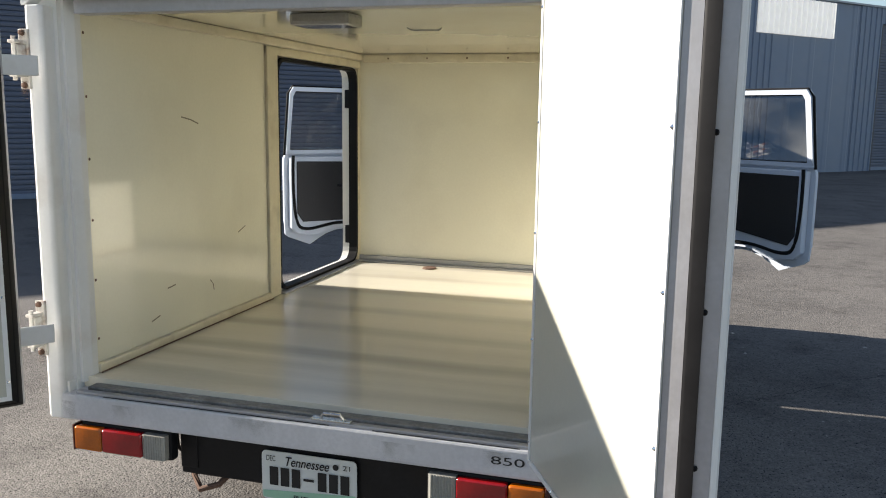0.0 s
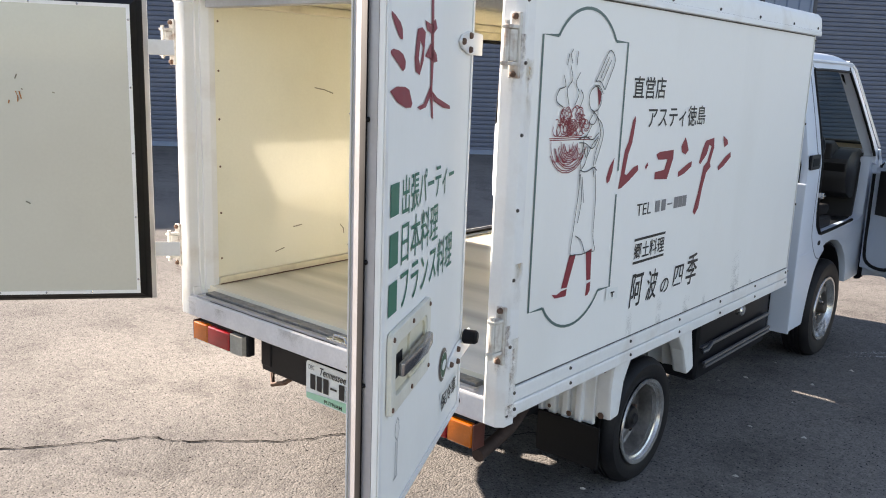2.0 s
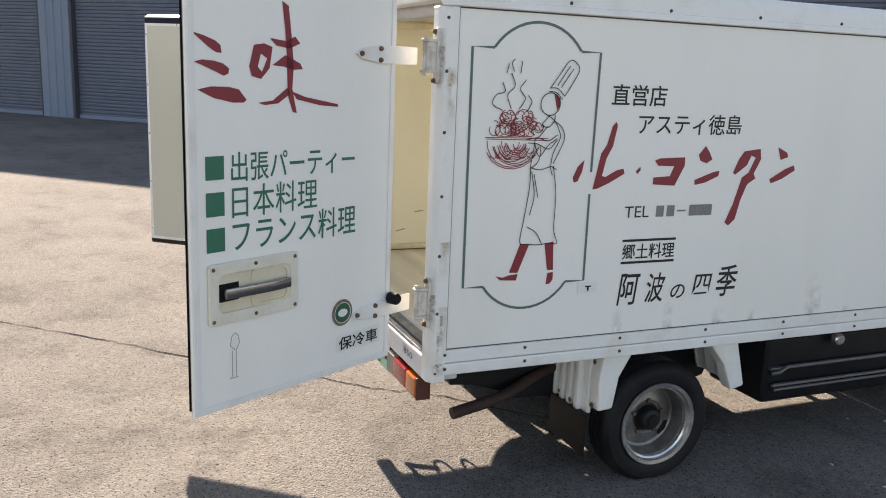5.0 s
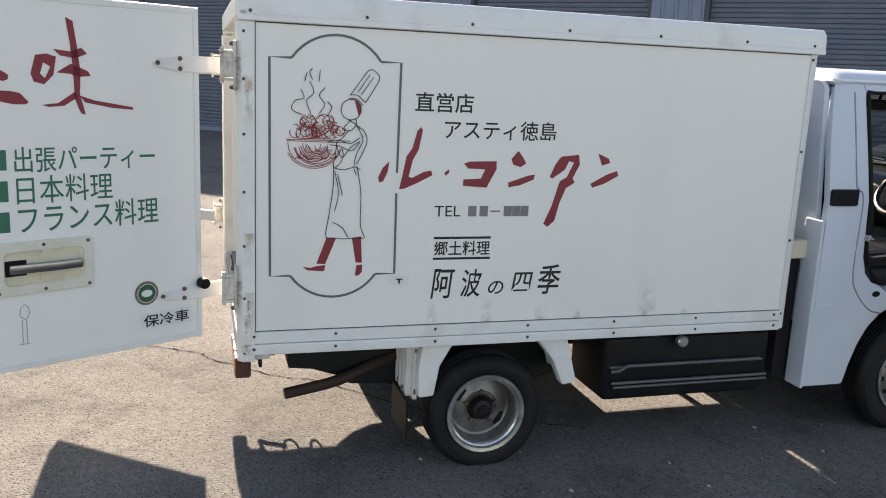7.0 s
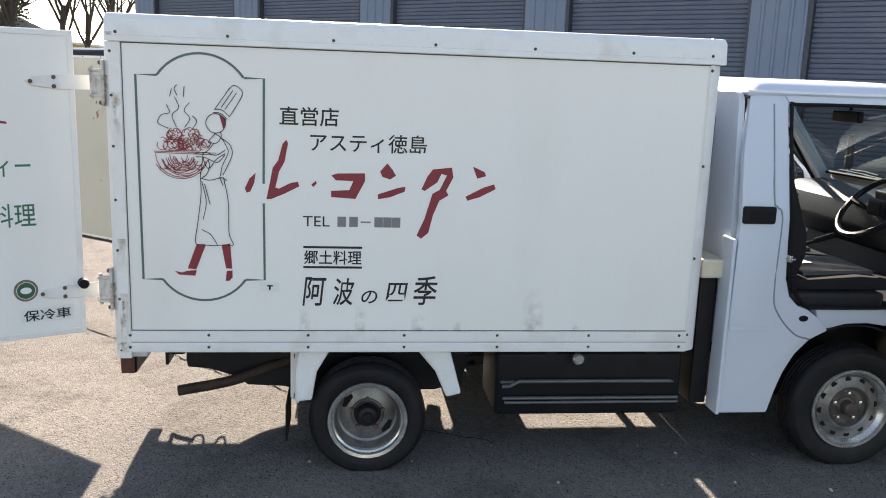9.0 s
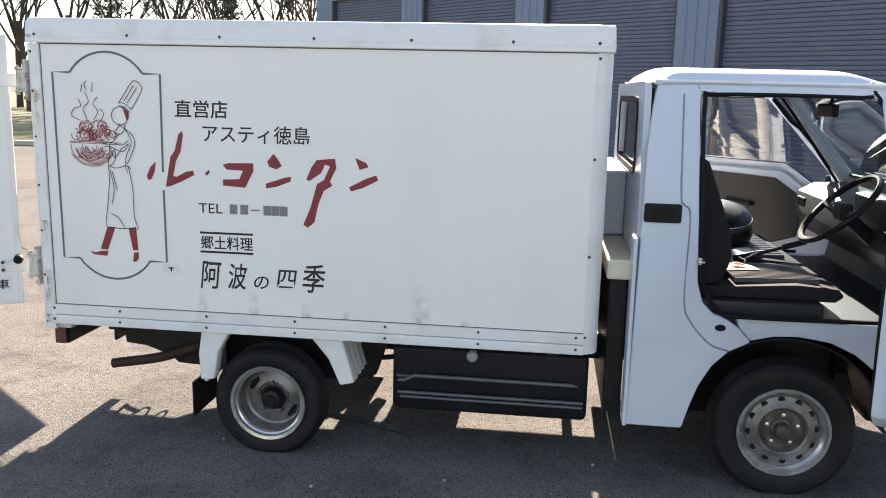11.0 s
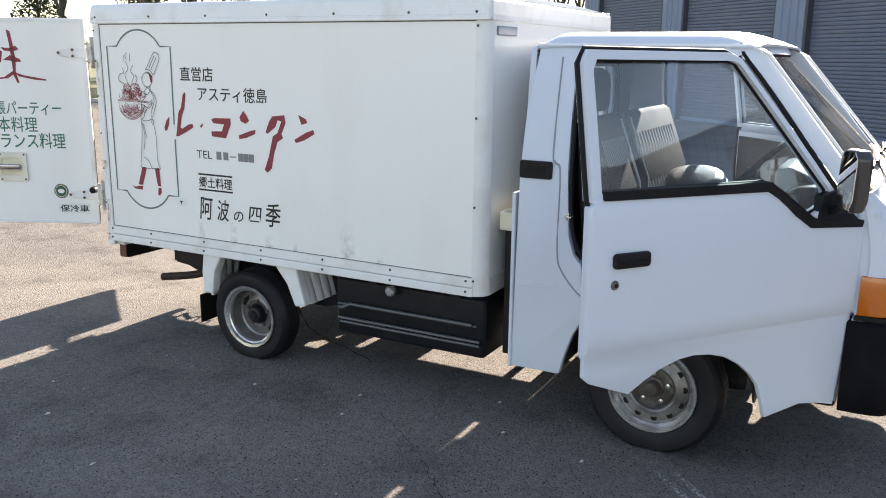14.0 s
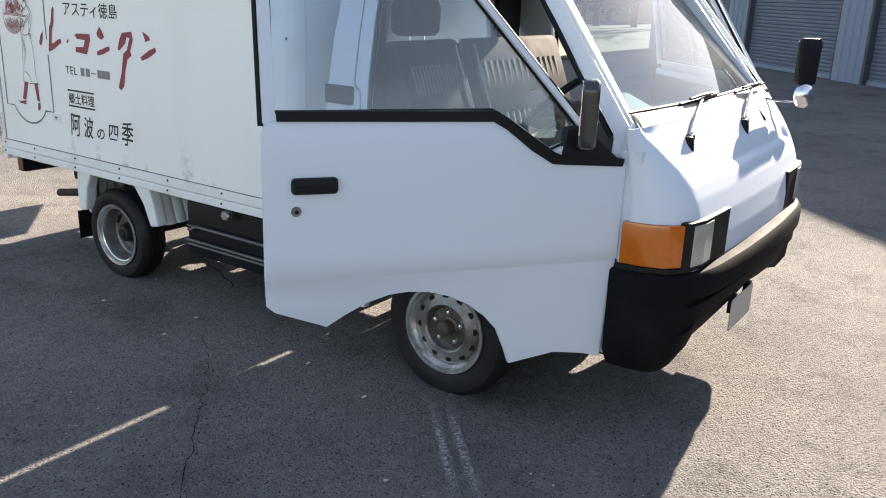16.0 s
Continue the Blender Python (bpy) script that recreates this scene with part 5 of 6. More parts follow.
    return (0.712 * x, y, 1.664 + crown)


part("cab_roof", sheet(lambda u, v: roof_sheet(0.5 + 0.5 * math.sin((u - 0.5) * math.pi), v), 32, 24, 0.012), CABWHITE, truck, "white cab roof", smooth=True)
part("roof_lining", sheet(lambda u, v: (0.70 * (2 * u - 1), 2.57 + 0.86 * v, 1.648), 2, 2, 0.01), TRIMGREY, truck)
# rear wall of the cab with a window
rw_out, rw_in = rounded(-0.79, 0.79, 0.55, 1.665, 0.04), rounded(-0.46, 0.46, 1.29, 1.585, 0.06)
part("cab_rear_wall", warp(ring(rw_out, rw_in, "y", 2.54, 2.566), lean), CABWHITE, truck)
part("rear_trim", ring(rounded(-0.69, 0.69, 0.80, 1.645, 0.04), rounded(-0.47, 0.47, 1.285, 1.59, 0.06), "y", 2.577, 2.585), TRIMGREY, truck, "dark rear wall trim of the cab")
part("rear_window", bm_poly([axed("y", p, 2.553) for p in rw_in], [tuple(range(len(rw_in)))]), REARGLASS, truck, "clear rear cab window")
part("rear_shelf", block(-0.70, 0.735, 2.430, 2.5395, 0.86, 0.945, 0.012), TRIMCREAM, truck, "cream shelf panel behind the cab")
# next three are hidden blocks added to cut the sun streak in the gap
part("gap_block_high", block(-0.66, 0.14, 2.436, 2.5395, 0.947, 1.26, 0.02), CABWHITE, truck, "unseen white panel added to narrow the light through the cab gap")
part("gap_block_end", block(-0.78, -0.70, 2.406, 2.53, 0.80, 0.945, 0.008), CHASSIS, truck)
part("gap_block_left", block(-0.70, -0.55, 2.428, 2.5395, 0.60, 0.858, 0.01), CHASSIS, truck)
part("rear_window_seal", ring(rounded(-0.48, 0.48, 1.27, 1.605, 0.07), rounded(-0.45, 0.45, 1.30, 1.575, 0.06), "y", 2.534, 2.575), SEAL, truck)

# windscreen, frame, scuttle and nose
def screen(u, v):
    x, v = 2 * u - 1, 0.075 + 0.925 * v
    bow = 0.045 * (1 - x * x)
    return ((0.748 - 0.098 * v) * x, 3.868 - 0.455 * v + bow, 1.165 + 0.475 * v)


part("windscreen", sheet(screen, 16, 8), SCREENGLASS, truck, "raked windscreen with a dark tint", smooth=True)
edge = [screen(i / 16, 0) for i in range(17)] + [screen(1, j / 8) for j in range(1, 9)] + [screen(1 - i / 16, 1) for i in range(1, 17)] + [screen(0, 1 - j / 8) for j in range(1, 8)]
part("windscreen_seal", tube(edge, 0.011, 6, True), SEAL, truck, "black windscreen rubber")
part("windscreen_header", sheet(lambda u, v: ((0.655 + 0.045 * v) * (2 * u - 1), 3.425 + 0.045 * (1 - (2 * u - 1) ** 2) - 0.03 * v - 0.01, 1.635 + 0.042 * v), 14, 3, 0.012), CABWHITE, truck, smooth=True)


NOSE = [(1.165, 3.927), (1.11, 3.977), (1.04, 4.026), (0.99, 4.056), (0.975, 4.064), (0.93, 4.085), (0.86, 4.107), (0.78, 4.118), (0.69, 4.118)]


def nose_y(z):
    for (za, ya), (zb, yb) in zip(NOSE, NOSE[1:]):
        if z >= zb:
            return ya + (yb - ya) * (za - z) / (za - zb)
    return NOSE[-1][1]


def nose(u, v):
    x = 2 * u - 1
    z = 1.165 - 0.475 * v
    xa = 0.818 - 0.045 * max(0, 0.25 - v)
    y = nose_y(z)
    # the upper panel lies a little deeper than the corners and the front below its ridge
    step = lambda k: max(0.0, min(1.0, k)) ** 2 * (3 - 2 * max(0.0, min(1.0, k)))
    y -= 0.020 * step((0.66 + 0.10 * max(0, z - 0.99) / 0.17 - abs(x) * xa) / 0.035) * step((z - 0.972) / 0.022) * step((1.172 - z) / 0.06 + 0.35)
    corner = max(0, (abs(x) - 0.80) / 0.20)
    return (xa * (x if corner == 0 else math.copysign(0.80 + 0.20 * math.sin(corner * math.pi / 2), x)), y - (0.03 + 0.185 * v ** 0.7) * (1 - math.cos(corner * math.pi / 2)) - 0.025 * x * x, z)


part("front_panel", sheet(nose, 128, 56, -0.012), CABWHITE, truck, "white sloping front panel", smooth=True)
part("cowl", sheet(lambda u, v: ((0.755 - 0.03 * v) * (2 * u - 1), (3.924 - 0.03 * (2 * u - 1) ** 2) * (1 - v) + (3.832 + 0.045 * (1 - (2 * u - 1) ** 2)) * v, 1.160 + 0.034 * v + 0.012 * math.sin(math.pi * v)), 16, 6, 0.008), surf("dusty_cowl", (0.55, 0.48, 0.37), 0.7, var=0.12, scale=9, dirt=(0.16, 0.11, 0.07), amount=0.8, dscale=7, stretch=(0.3, 1, 1)), truck, "dusty cowl strip")


def front_lamp(s):
    m = new("front_lamp")
    m.parent = truck
    tagged(m, "amber corner indicator beside a headlamp")
    ind = [(s * 0.838, 3.895), (s * 0.832, 3.97), (s * 0.805, 4.045), (s * 0.745, 4.092), (s * 0.72, 4.07), (s * 0.79, 3.98), (s * 0.80, 3.895)]
    part("indicator_lens", prism(ind, "z", 0.722, 0.868, 0.006), AMBER, m, "amber indicator lens", smooth=True)
    part("headlamp_bezel", prism([(s * 0.765, 4.066), (s * 0.752, 4.098), (s * 0.66, 4.120), (s * 0.42, 4.126), (s * 0.41, 4.08)], "z", 0.706, 0.876, 0.004), SEAL, m, "black headlamp bezel")
    part("headlamp_lens", prism([(s * 0.735, 4.095), (s * 0.728, 4.1055), (s * 0.66, 4.1222), (s * 0.59, 4.1242), (s * 0.58, 4.09)], "z", 0.722, 0.864, 0.002), CLEARLENS, m, "clear headlamp lens")
    part("lamp_surround", prism([(s * 0.845, 3.888), (s * 0.838, 3.975), (s * 0.80, 4.06), (s * 0.74, 4.10), (s * 0.70, 4.05), (s * 0.78, 3.888)], "z", 0.705, 0.7215), SEAL, m)


mirrored(front_lamp)
mirrored(lambda s: part("fender_edge", block(s * 0.775, s * 0.8215, 3.862, 3.935, 0.725, 1.10, 0.008), CABWHITE, truck))


def bumper():
    half = [(0.0, 4.165), (0.25, 4.162), (0.45, 4.152), (0.56, 4.144), (0.62, 4.136), (0.68, 4.124), (0.73, 4.105), (0.765, 4.082), (0.79, 4.055), (0.808, 4.025), (0.82, 3.99), (0.826, 3.93), (0.824, 3.868)]
    plan = [(-x, y) for x, y in reversed(half[1:])] + half
    prof = [(-0.02, 0.704), (0.006, 0.70), (0.018, 0.688), (0.024, 0.665), (0.022, 0.612), (0.018, 0.604), (0.012, 0.598), (0.012, 0.586), (0.016, 0.579), (0.016, 0.575), (0.014, 0.506), (0.012, 0.500), (0.006, 0.492), (0.006, 0.474), (0.008, 0.468), (0.008, 0.462), (-0.002, 0.40), (-0.03, 0.335), (-0.06, 0.33), (-0.07, 0.704)]
    v, f, k = [], [], len(prof)
    for i, (x, y) in enumerate(plan):
        a, b = Vector(plan[max(i - 1, 0)]), Vector(plan[min(i + 1, len(plan) - 1)])
        d = (b - a).normalized()
        nrm = Vector((d.y, -d.x)) * -1
        mid = max(0.0, min(1.0, (0.80 - abs(x)) / 0.20))
        for o, z in prof:
            if 0.39 < z < 0.69 and o > -0.05:
                o = o * mid + (0.014 + 0.008 * (z - 0.45)) * (1 - mid)
            if z < 0.605 and o > -0.065:
                o -= (0.036 if z > 0.58 else 0.014 if z > 0.495 else 0.052 if z > 0.47 else 0.034) * mid
            if z < 0.60:
                z = 0.60 - (0.60 - z) * (1 - (0.20 + 0.30 * (1 - abs(x) / 0.8)) * mid)
            v.append((x + nrm.x * o, y + nrm.y * o, z))
    for i in range(len(plan) - 1):
        for j in range(k):
            f.append((i * k + j, i * k + (j + 1) % k, (i + 1) * k + (j + 1) % k, (i + 1) * k + j))
    f += [tuple(range(k)), tuple(range((len(plan) - 1) * k, len(plan) * k))]
    return fix(bm_poly(v, f))


part("front_bumper", bumper(), surf("dull_black_bumper", (0.009, 0.009, 0.011), 0.65, var=0.25, scale=7, dirt=(0.022, 0.022, 0.024), amount=0.2, dscale=5, spec=0.03), truck, "black moulded front bumper", smooth=True)
part("front_plate", bevelled(prism(rounded(0.07, 0.35, 0.385, 0.51, 0.012), "y", 4.156, 4.159), 0.001, 1), surf("dull_plate", (0.30, 0.30, 0.30), 0.4, var=0.06), truck, "pale front number plate")
part("badge", lathe([(0.0001, 0.008), (0.02, 0.006), (0.024, 0)], "y", (0, 4.104, 0.875), 3), REDPAINT, truck)
for x0 in (0.10, 0.29):
    part("plate_bracket", block(x0 - 0.01, x0 + 0.01, 4.13, 4.157, 0.44, 0.52), CHASSIS, truck)
for x0, y0 in ((0.50, 3.972), (-0.12, 3.986)):
    w = part("wiper", joined(tube([(x0, y0, 1.098), (x0 - 0.03, y0 - 0.005, 1.125), (x0 - 0.17, y0 - 0.04, 1.172), (x0 - 0.33, y0 - 0.078, 1.214)], 0.0065), tube([(x0 - 0.012, y0 - 0.014, 1.112), (x0 - 0.17, y0 - 0.052, 1.165)], 0.004)), ALU, truck, "worn metal windscreen wiper arm")
    part("wiper_pivot", joined(lathe([(0.0001, 0.03), (0.014, 0.026), (0.02, 0.0), (0.022, -0.035)], "z", (x0, y0, 1.09), 12), block(x0 - 0.045, x0 - 0.005, y0 - 0.018, y0 + 0.008, 1.098, 1.122, 0.006)), SEAL, w, "black pivot cap")
    part("wiper_blade", joined(tube([(x0 - 0.13, y0 - 0.092, 1.207), (x0 - 0.33, y0 - 0.083, 1.213), (x0 - 0.56, y0 - 0.092, 1.217)], 0.006), tube([(x0 - 0.20, y0 - 0.080, 1.222), (x0 - 0.33, y0 - 0.074, 1.229), (x0 - 0.46, y0 - 0.080, 1.226)], 0.006)), SEAL, w, "black wiper blade")
for x0 in (0.10, -0.45):
    part("washer_jet", prism([(3.988, 1.078), (3.982, 1.095), (3.955, 1.125), (3.94, 1.128), (3.945, 1.10)], "x", x0 - 0.012, x0 + 0.012, 0.005), SEAL, truck, "black washer jet")


# cab doors: built along (from the hinge), out, up
def cab_door(s, origin, along, out):
    pl = lambda bm: placed(bm, (origin[0], origin[1], 0), along, out)
    d = new("cab_door")
    d.parent = truck
    tagged(d, "white cab door standing open")

    def curve(co):
        z = co.z
        k = max(0.0, z - 1.14) / 0.52
        low = max(0.0, 0.74 - z)
        return Vector((co.x, co.y - 0.105 * k ** 1.15 - 0.06 * low ** 1.2, z))

    low = [(0.004, 1.055), (0.004, 0.72), (0.02, 0.365), (0.10, 0.385), (0.20, 0.40), (0.365, 0.375), (0.385, 0.43), (0.42, 0.507), (0.465, 0.558), (0.525, 0.605), (0.59, 0.64), (0.66, 0.66), (0.73, 0.667), (0.79, 0.662), (0.868, 0.638), (0.93, 0.605), (0.985, 0.572), (1.14, 0.632), (1.165, 0.655), (1.168, 0.74), (1.168, 1.17), (1.155, 1.20), (1.12, 1.212), (0.47, 1.205), (0.425, 1.18), (0.34, 1.115), (0.27, 1.07), (0.22, 1.058)]
    def skin(y0, y1, bev):
        b = prism(low, "y", y0, y1, bev, 2, 60)
        for z in (0.46, 0.56, 0.66, 0.729, 0.739, 0.80, 0.9, 1.14):
            bmesh.ops.bisect_plane(b, geom=b.verts[:] + b.edges[:] + b.faces[:], plane_co=(0, 0, z), plane_no=(0, 0, 1))
        return b

    def crease(co):
        c = curve(co)
        if co.y > -0.01:
            c.y -= 0.009 * (1 if co.z < 0.734 else 0)
        return c

    part("door_skin", pl(warp(skin(-0.03, 0.0, 0.006), crease)), CABWHITE, d, "smooth white outer skin", smooth=True, angle=50)
    inner = [(0.03, 1.03), (0.03, 0.72), (0.05, 0.43), (0.33, 0.43), (0.40, 0.55), (0.53, 0.64), (0.66, 0.69), (0.80, 0.692), (0.95, 0.64), (1.10, 0.66), (1.14, 0.70), (1.14, 1.18), (0.48, 1.18), (0.34, 1.09), (0.25, 1.04)]
    part("door_inner", pl(warp(prism(inner, "y", -0.085, -0.0301, 0.008), curve)), CABWHITE, d, "white pressed inner frame")
    if s > 0:
        for card in ([(0.12, 1.045), (0.12, 0.775), (0.385, 0.775), (0.66, 0.825), (0.62, 0.92), (0.44, 0.90), (0.425, 1.045), (0.34, 1.06), (0.25, 1.05)], [(0.655, 1.15), (0.665, 0.80), (1.06, 0.74), (1.10, 0.80), (1.10, 1.15)]):
            part("door_card", pl(warp(prism(card, "y", -0.10, -0.0851, 0.004), curve)), TRIMGREY, d, "torn black vinyl door card")
        part("map_pocket", pl(warp(prism([(0.32, 0.79), (0.58, 0.82), (0.62, 0.915), (0.33, 0.89)], "y", -0.125, -0.1005, 0.008), curve)), TRIMGREY, d, "black map pocket")
        part("pocket_edge", pl(warp(tube([(0.32, -0.127, 0.905), (0.37, -0.128, 0.885), (0.45, -0.128, 0.895), (0.62, -0.127, 0.918)], 0.005, 6), curve)), ALU, d)
        part("card_edge", pl(warp(tube([(0.425, -0.103, 1.045), (0.438, -0.103, 0.91)], 0.004, 6), curve)), ALU, d)
        part("window_winder", pl(warp(joined(lathe([(0.0001, -0.03), (0.028, -0.03), (0.03, 0)], "y", (0.52, -0.086, 1.125), 14), block(0.51, 0.535, -0.118, -0.104, 1.03, 1.13, 0.006)), curve)), PLASTIC, d, "black window winder")
        part("loose_trim", pl(warp(tube(smooth_line([(0.52, -0.092, 0.91), (0.515, -0.094, 0.96), (0.545, -0.095, 0.995), (0.59, -0.094, 0.97), (0.655, -0.092, 0.93)], 5), 0.008, 6), curve)), SEAL, d)
    else:
        card = [(0.30, 1.03), (0.34, 0.80), (0.50, 0.74), (1.06, 0.74), (1.10, 0.80), (1.10, 1.15), (0.50, 1.14), (0.36, 1.06)]
        part("door_card", pl(warp(prism(card, "y", -0.10, -0.0851, 0.006), curve)), TRIMGREY, d, "black vinyl door card")
        part("door_pull", pl(warp(tube([(0.62, -0.10, 0.97), (0.63, -0.13, 0.97), (0.78, -0.13, 0.98), (0.80, -0.10, 0.98)], 0.012), curve)), PLASTIC, d)
    part("door_weatherstrip", pl(warp(tube(smooth_line([(0.06, -0.088, 1.02), (0.07, -0.088, 0.60), (0.12, -0.088, 0.47), (0.30, -0.088, 0.47), (0.40, -0.088, 0.60), (0.55, -0.088, 0.70), (0.80, -0.088, 0.72), (1.02, -0.088, 0.69), (1.10, -0.088, 0.74), (1.125, -0.088, 0.95), (1.125, -0.088, 1.19)], 5), 0.011, 6), curve)), SEAL, d)
    for s0, z0 in ((0.22, 0.69), (0.46, 0.69)):
        part("drain_hole", pl(lathe([(0.0001, -0.004), (0.016, -0.003), (0.018, 0)], "y", (s0, -0.082, z0), 12)), SEAL, d)
    # window frame and glass
    fo = [(1.162, 1.20), (1.162, 1.60), (1.14, 1.64), (0.60, 1.638), (0.55, 1.62), (0.115, 1.13), (0.08, 1.06), (0.25, 1.06), (0.42, 1.175), (0.47, 1.20)]
    re = 1.128 if s > 0 else 1.138
    fi = [(re, 1.225), (re, 1.58), (re - 0.015, 1.612), (0.592, 1.612), (0.558, 1.602), (0.186, 1.184), (0.176, 1.14), (0.27, 1.10), (0.41, 1.195), (0.465, 1.225)]

    def rng(bm):
        for z in (1.14, 1.30, 1.45):
            bmesh.ops.bisect_plane(bm, geom=bm.verts[:] + bm.edges[:] + bm.faces[:], plane_co=(0, 0, z), plane_no=(0, 0, 1))
        return pl(warp(bm, curve))

    part("window_frame", rng(ring(fo, fi, "y", -0.055, -0.004)), CABWHITE, d, "white window frame", smooth=True)
    part("frame_edge", pl(warp(tube([(1.166, -0.03, 1.19), (1.166, -0.03, 1.60), (1.14, -0.03, 1.643), (0.60, -0.03, 1.641), (0.545, -0.03, 1.62), (0.11, -0.03, 1.135)], 0.009, 6), curve)), SEAL, d, "black rubber edge")
    part("window", rng(bm_poly([axed("y", p, -0.034) for p in fi], [tuple(range(len(fi)))])), WINDOW, d, "door window, sky reflection put into its bluish haze")
    part("glass_run", pl(warp(tube([(a, -0.03, b) for a, b in fi], 0.0075, 6, True), curve)), SEAL, d, "black glass rubber")
    belt = [(1.125, 1.205), (0.475, 1.197), (0.43, 1.172), (0.345, 1.107), (0.27, 1.062), (0.02, 1.047), (0.015, 1.072), (0.235, 1.088), (0.265, 1.10), (0.41, 1.197), (0.46, 1.228), (1.125, 1.234)]
    part("belt_moulding", pl(warp(prism(belt, "y", -0.02, 0.007, 0.003), curve)), SEAL, d, "black belt moulding")
    part("quarter_panel", pl(warp(prism([(0.02, 1.06), (0.24, 1.085), (0.225, 1.17), (0.165, 1.185), (0.11, 1.13)], "y", -0.03, 0.004, 0.003), curve)), PLASTIC, d, "black mirror base panel")
    if s > 0:
        h = part("door_handle", pl(prism(rounded(0.955, 1.09, 0.998, 1.046, 0.012), "y", 0.001, 0.016, 0.005)), PLASTIC, d, "black flap door handle")
        part("handle_flap", pl(block(0.968, 1.078, 0.0162, 0.02, 1.004, 1.022, 0.0015)), SEAL, h)
        part("lock", pl(lathe([(0.0001, 0.007), (0.011, 0.007), (0.013, 0.005), (0.0155, 0.0)], "y", (1.075, 0, 0.946), 16)), DISH, d, "round dull metal lock")
        part("lock_slot", pl(lathe([(0.0001, 0.0085), (0.006, 0.0085), (0.0065, 0.0072)], "y", (1.075, 0, 0.946), 12)), SEAL, d)
    # mirror
    if s < 0:
        return d
    mm = new("door_mirror")
    mm.parent = d
    tagged(mm, "dark door mirror on a short arm")
    body = [(0.053 + a, 0.02 + b) for a, b in ((0.0, 1.125), (-0.012, 1.15), (-0.005, 1.29), (0.012, 1.315), (0.10, 1.318), (0.125, 1.295), (0.118, 1.15), (0.095, 1.112), (0.03, 1.108))]
    def swing(co):
        a, dx, dy = radians(-27), co.x - 0.19, co.y - 0.075
        return Vector((0.19 + dx * math.cos(a) - dy * math.sin(a), 0.075 + dx * math.sin(a) + dy * math.cos(a), co.z))

    part("mirror_shell", pl(warp(prism(body, "x", 0.172, 0.222, 0.014, 3), swing)), surf("grey_mirror_shell", (0.035, 0.037, 0.04), 0.25, metal=0.0, var=0.1, scale=8, coat=0.15), mm, "glossy dark mirror shell", smooth=True)
    cx, cz = 0.109, 1.233
    part("mirror_glass", pl(warp(prism([(cx + (a - cx) * 0.9, cz + (b - cz) * 0.92) for a, b in body], "x", 0.2222, 0.225), swing)), MIRROR, mm, "mirror glass")
    part("mirror_arm", pl(tube([(0.18, -0.02, 1.11), (0.19, 0.03, 1.125), (0.195, 0.09, 1.15)], 0.014)), PLASTIC, mm)
    return d


ca, sa = 0.805, 0.593
cab_door(1, (0.826, 3.888), (ca, -sa), (sa, ca))
la, lb = 0.660, 0.751
cab_door(-1, (-0.826, 3.965), (-la, -lb), (-lb, la))

# side door of the cargo box, standing open on its rear hinges
spl = lambda bm: placed(bm, (-0.845, 1.355, 0), (-0.966, 0.258), (0.258, 0.966))
sdoor = part("side_door", spl(prism(rounded(0.0, 0.93, 0.665, 1.705, 0.06), "y", -0.05, 0.0, 0.006)), WHITE, truck, "white cargo side door standing open")
part("side_door_gasket", spl(ring(rounded(0.01, 0.92, 0.675, 1.695, 0.06), rounded(0.04, 0.89, 0.705, 1.665, 0.05), "y", 0.0005, 0.015)), SEAL, sdoor)
part("side_door_liner", spl(prism(rounded(0.045, 0.885, 0.71, 1.66, 0.05), "y", 0.0005, 0.02, 0.003)), CREAM, sdoor)
for z in (0.80, 1.55):
    part("side_hinge", block(-0.86, -0.815, 1.31, 1.358, z - 0.05, z + 0.05, 0.004), PLASTIC, sdoor, "black hinge")
    part("latch_plate", block(-0.80, -0.76, 2.286, 2.2985, z - 0.05, z + 0.05, 0.002), PLASTIC, truck, "black latch plate")
# mirrors on an arm at the left front corner
fm = new("arm_mirror")
fm.parent = truck
tagged(fm, "tall mirror above a round one on a thin arm")
aml = lambda bm: placed(bm, (-0.83, 4.04, 0), (0.78, -0.626), (0.626, 0.78))
part("mirror_shell", aml(prism([(-0.052, 1.225), (-0.056, 1.40), (-0.045, 1.425), (0.045, 1.425), (0.055, 1.40), (0.052, 1.225), (0.04, 1.21), (-0.04, 1.21)], "y", -0.015, 0.02, 0.010, 2)), PLASTIC, fm, smooth=True)
part("mirror_glass", aml(prism([(-0.044, 1.23), (-0.046, 1.41), (0.046, 1.41), (0.044, 1.23)], "y", -0.019, -0.0155)), MIRROR, fm)
part("round_mirror", aml(lathe([(0.0001, 0.026), (0.03, 0.022), (0.05, 0.012), (0.058, 0.0), (0.052, -0.006), (0.0001, -0.008)], "y", (0.0, 0.012, 1.165), 20)), CHROME, fm, "round chrome mirror", smooth=True)
part("mirror_arm", tube([(-0.66, 3.92, 1.15), (-0.72, 3.985, 1.14), (-0.83, 4.035, 1.13), (-0.83, 4.037, 1.22)], 0.006), CHROME, fm)

# cab interior
part("cab_floor", block(-0.72, 0.72, 2.57, 3.75, 0.70, 0.735), TRIMGREY, truck)
part("engine_cover", block(-0.74, 0.74, 2.57, 3.30, 0.736, 0.80, 0.02), TRIMGREY, truck)
part("bulkhead", sheet(lambda u, v: (0.73 * (2 * u - 1), 3.74 + 0.08 * v, 0.72 + 0.42 * v), 4, 2, 0.02), TRIMGREY, truck)


def ribs(fn, x0, x1, n=14):
    """A padded facing with upright ribs, laid over the profile fn(v)."""
    def at(u, v):
        y, z, ny, nz = fn(v)
        h = 0.015 * abs(math.sin(math.pi * u * n)) ** 0.5 + 0.002
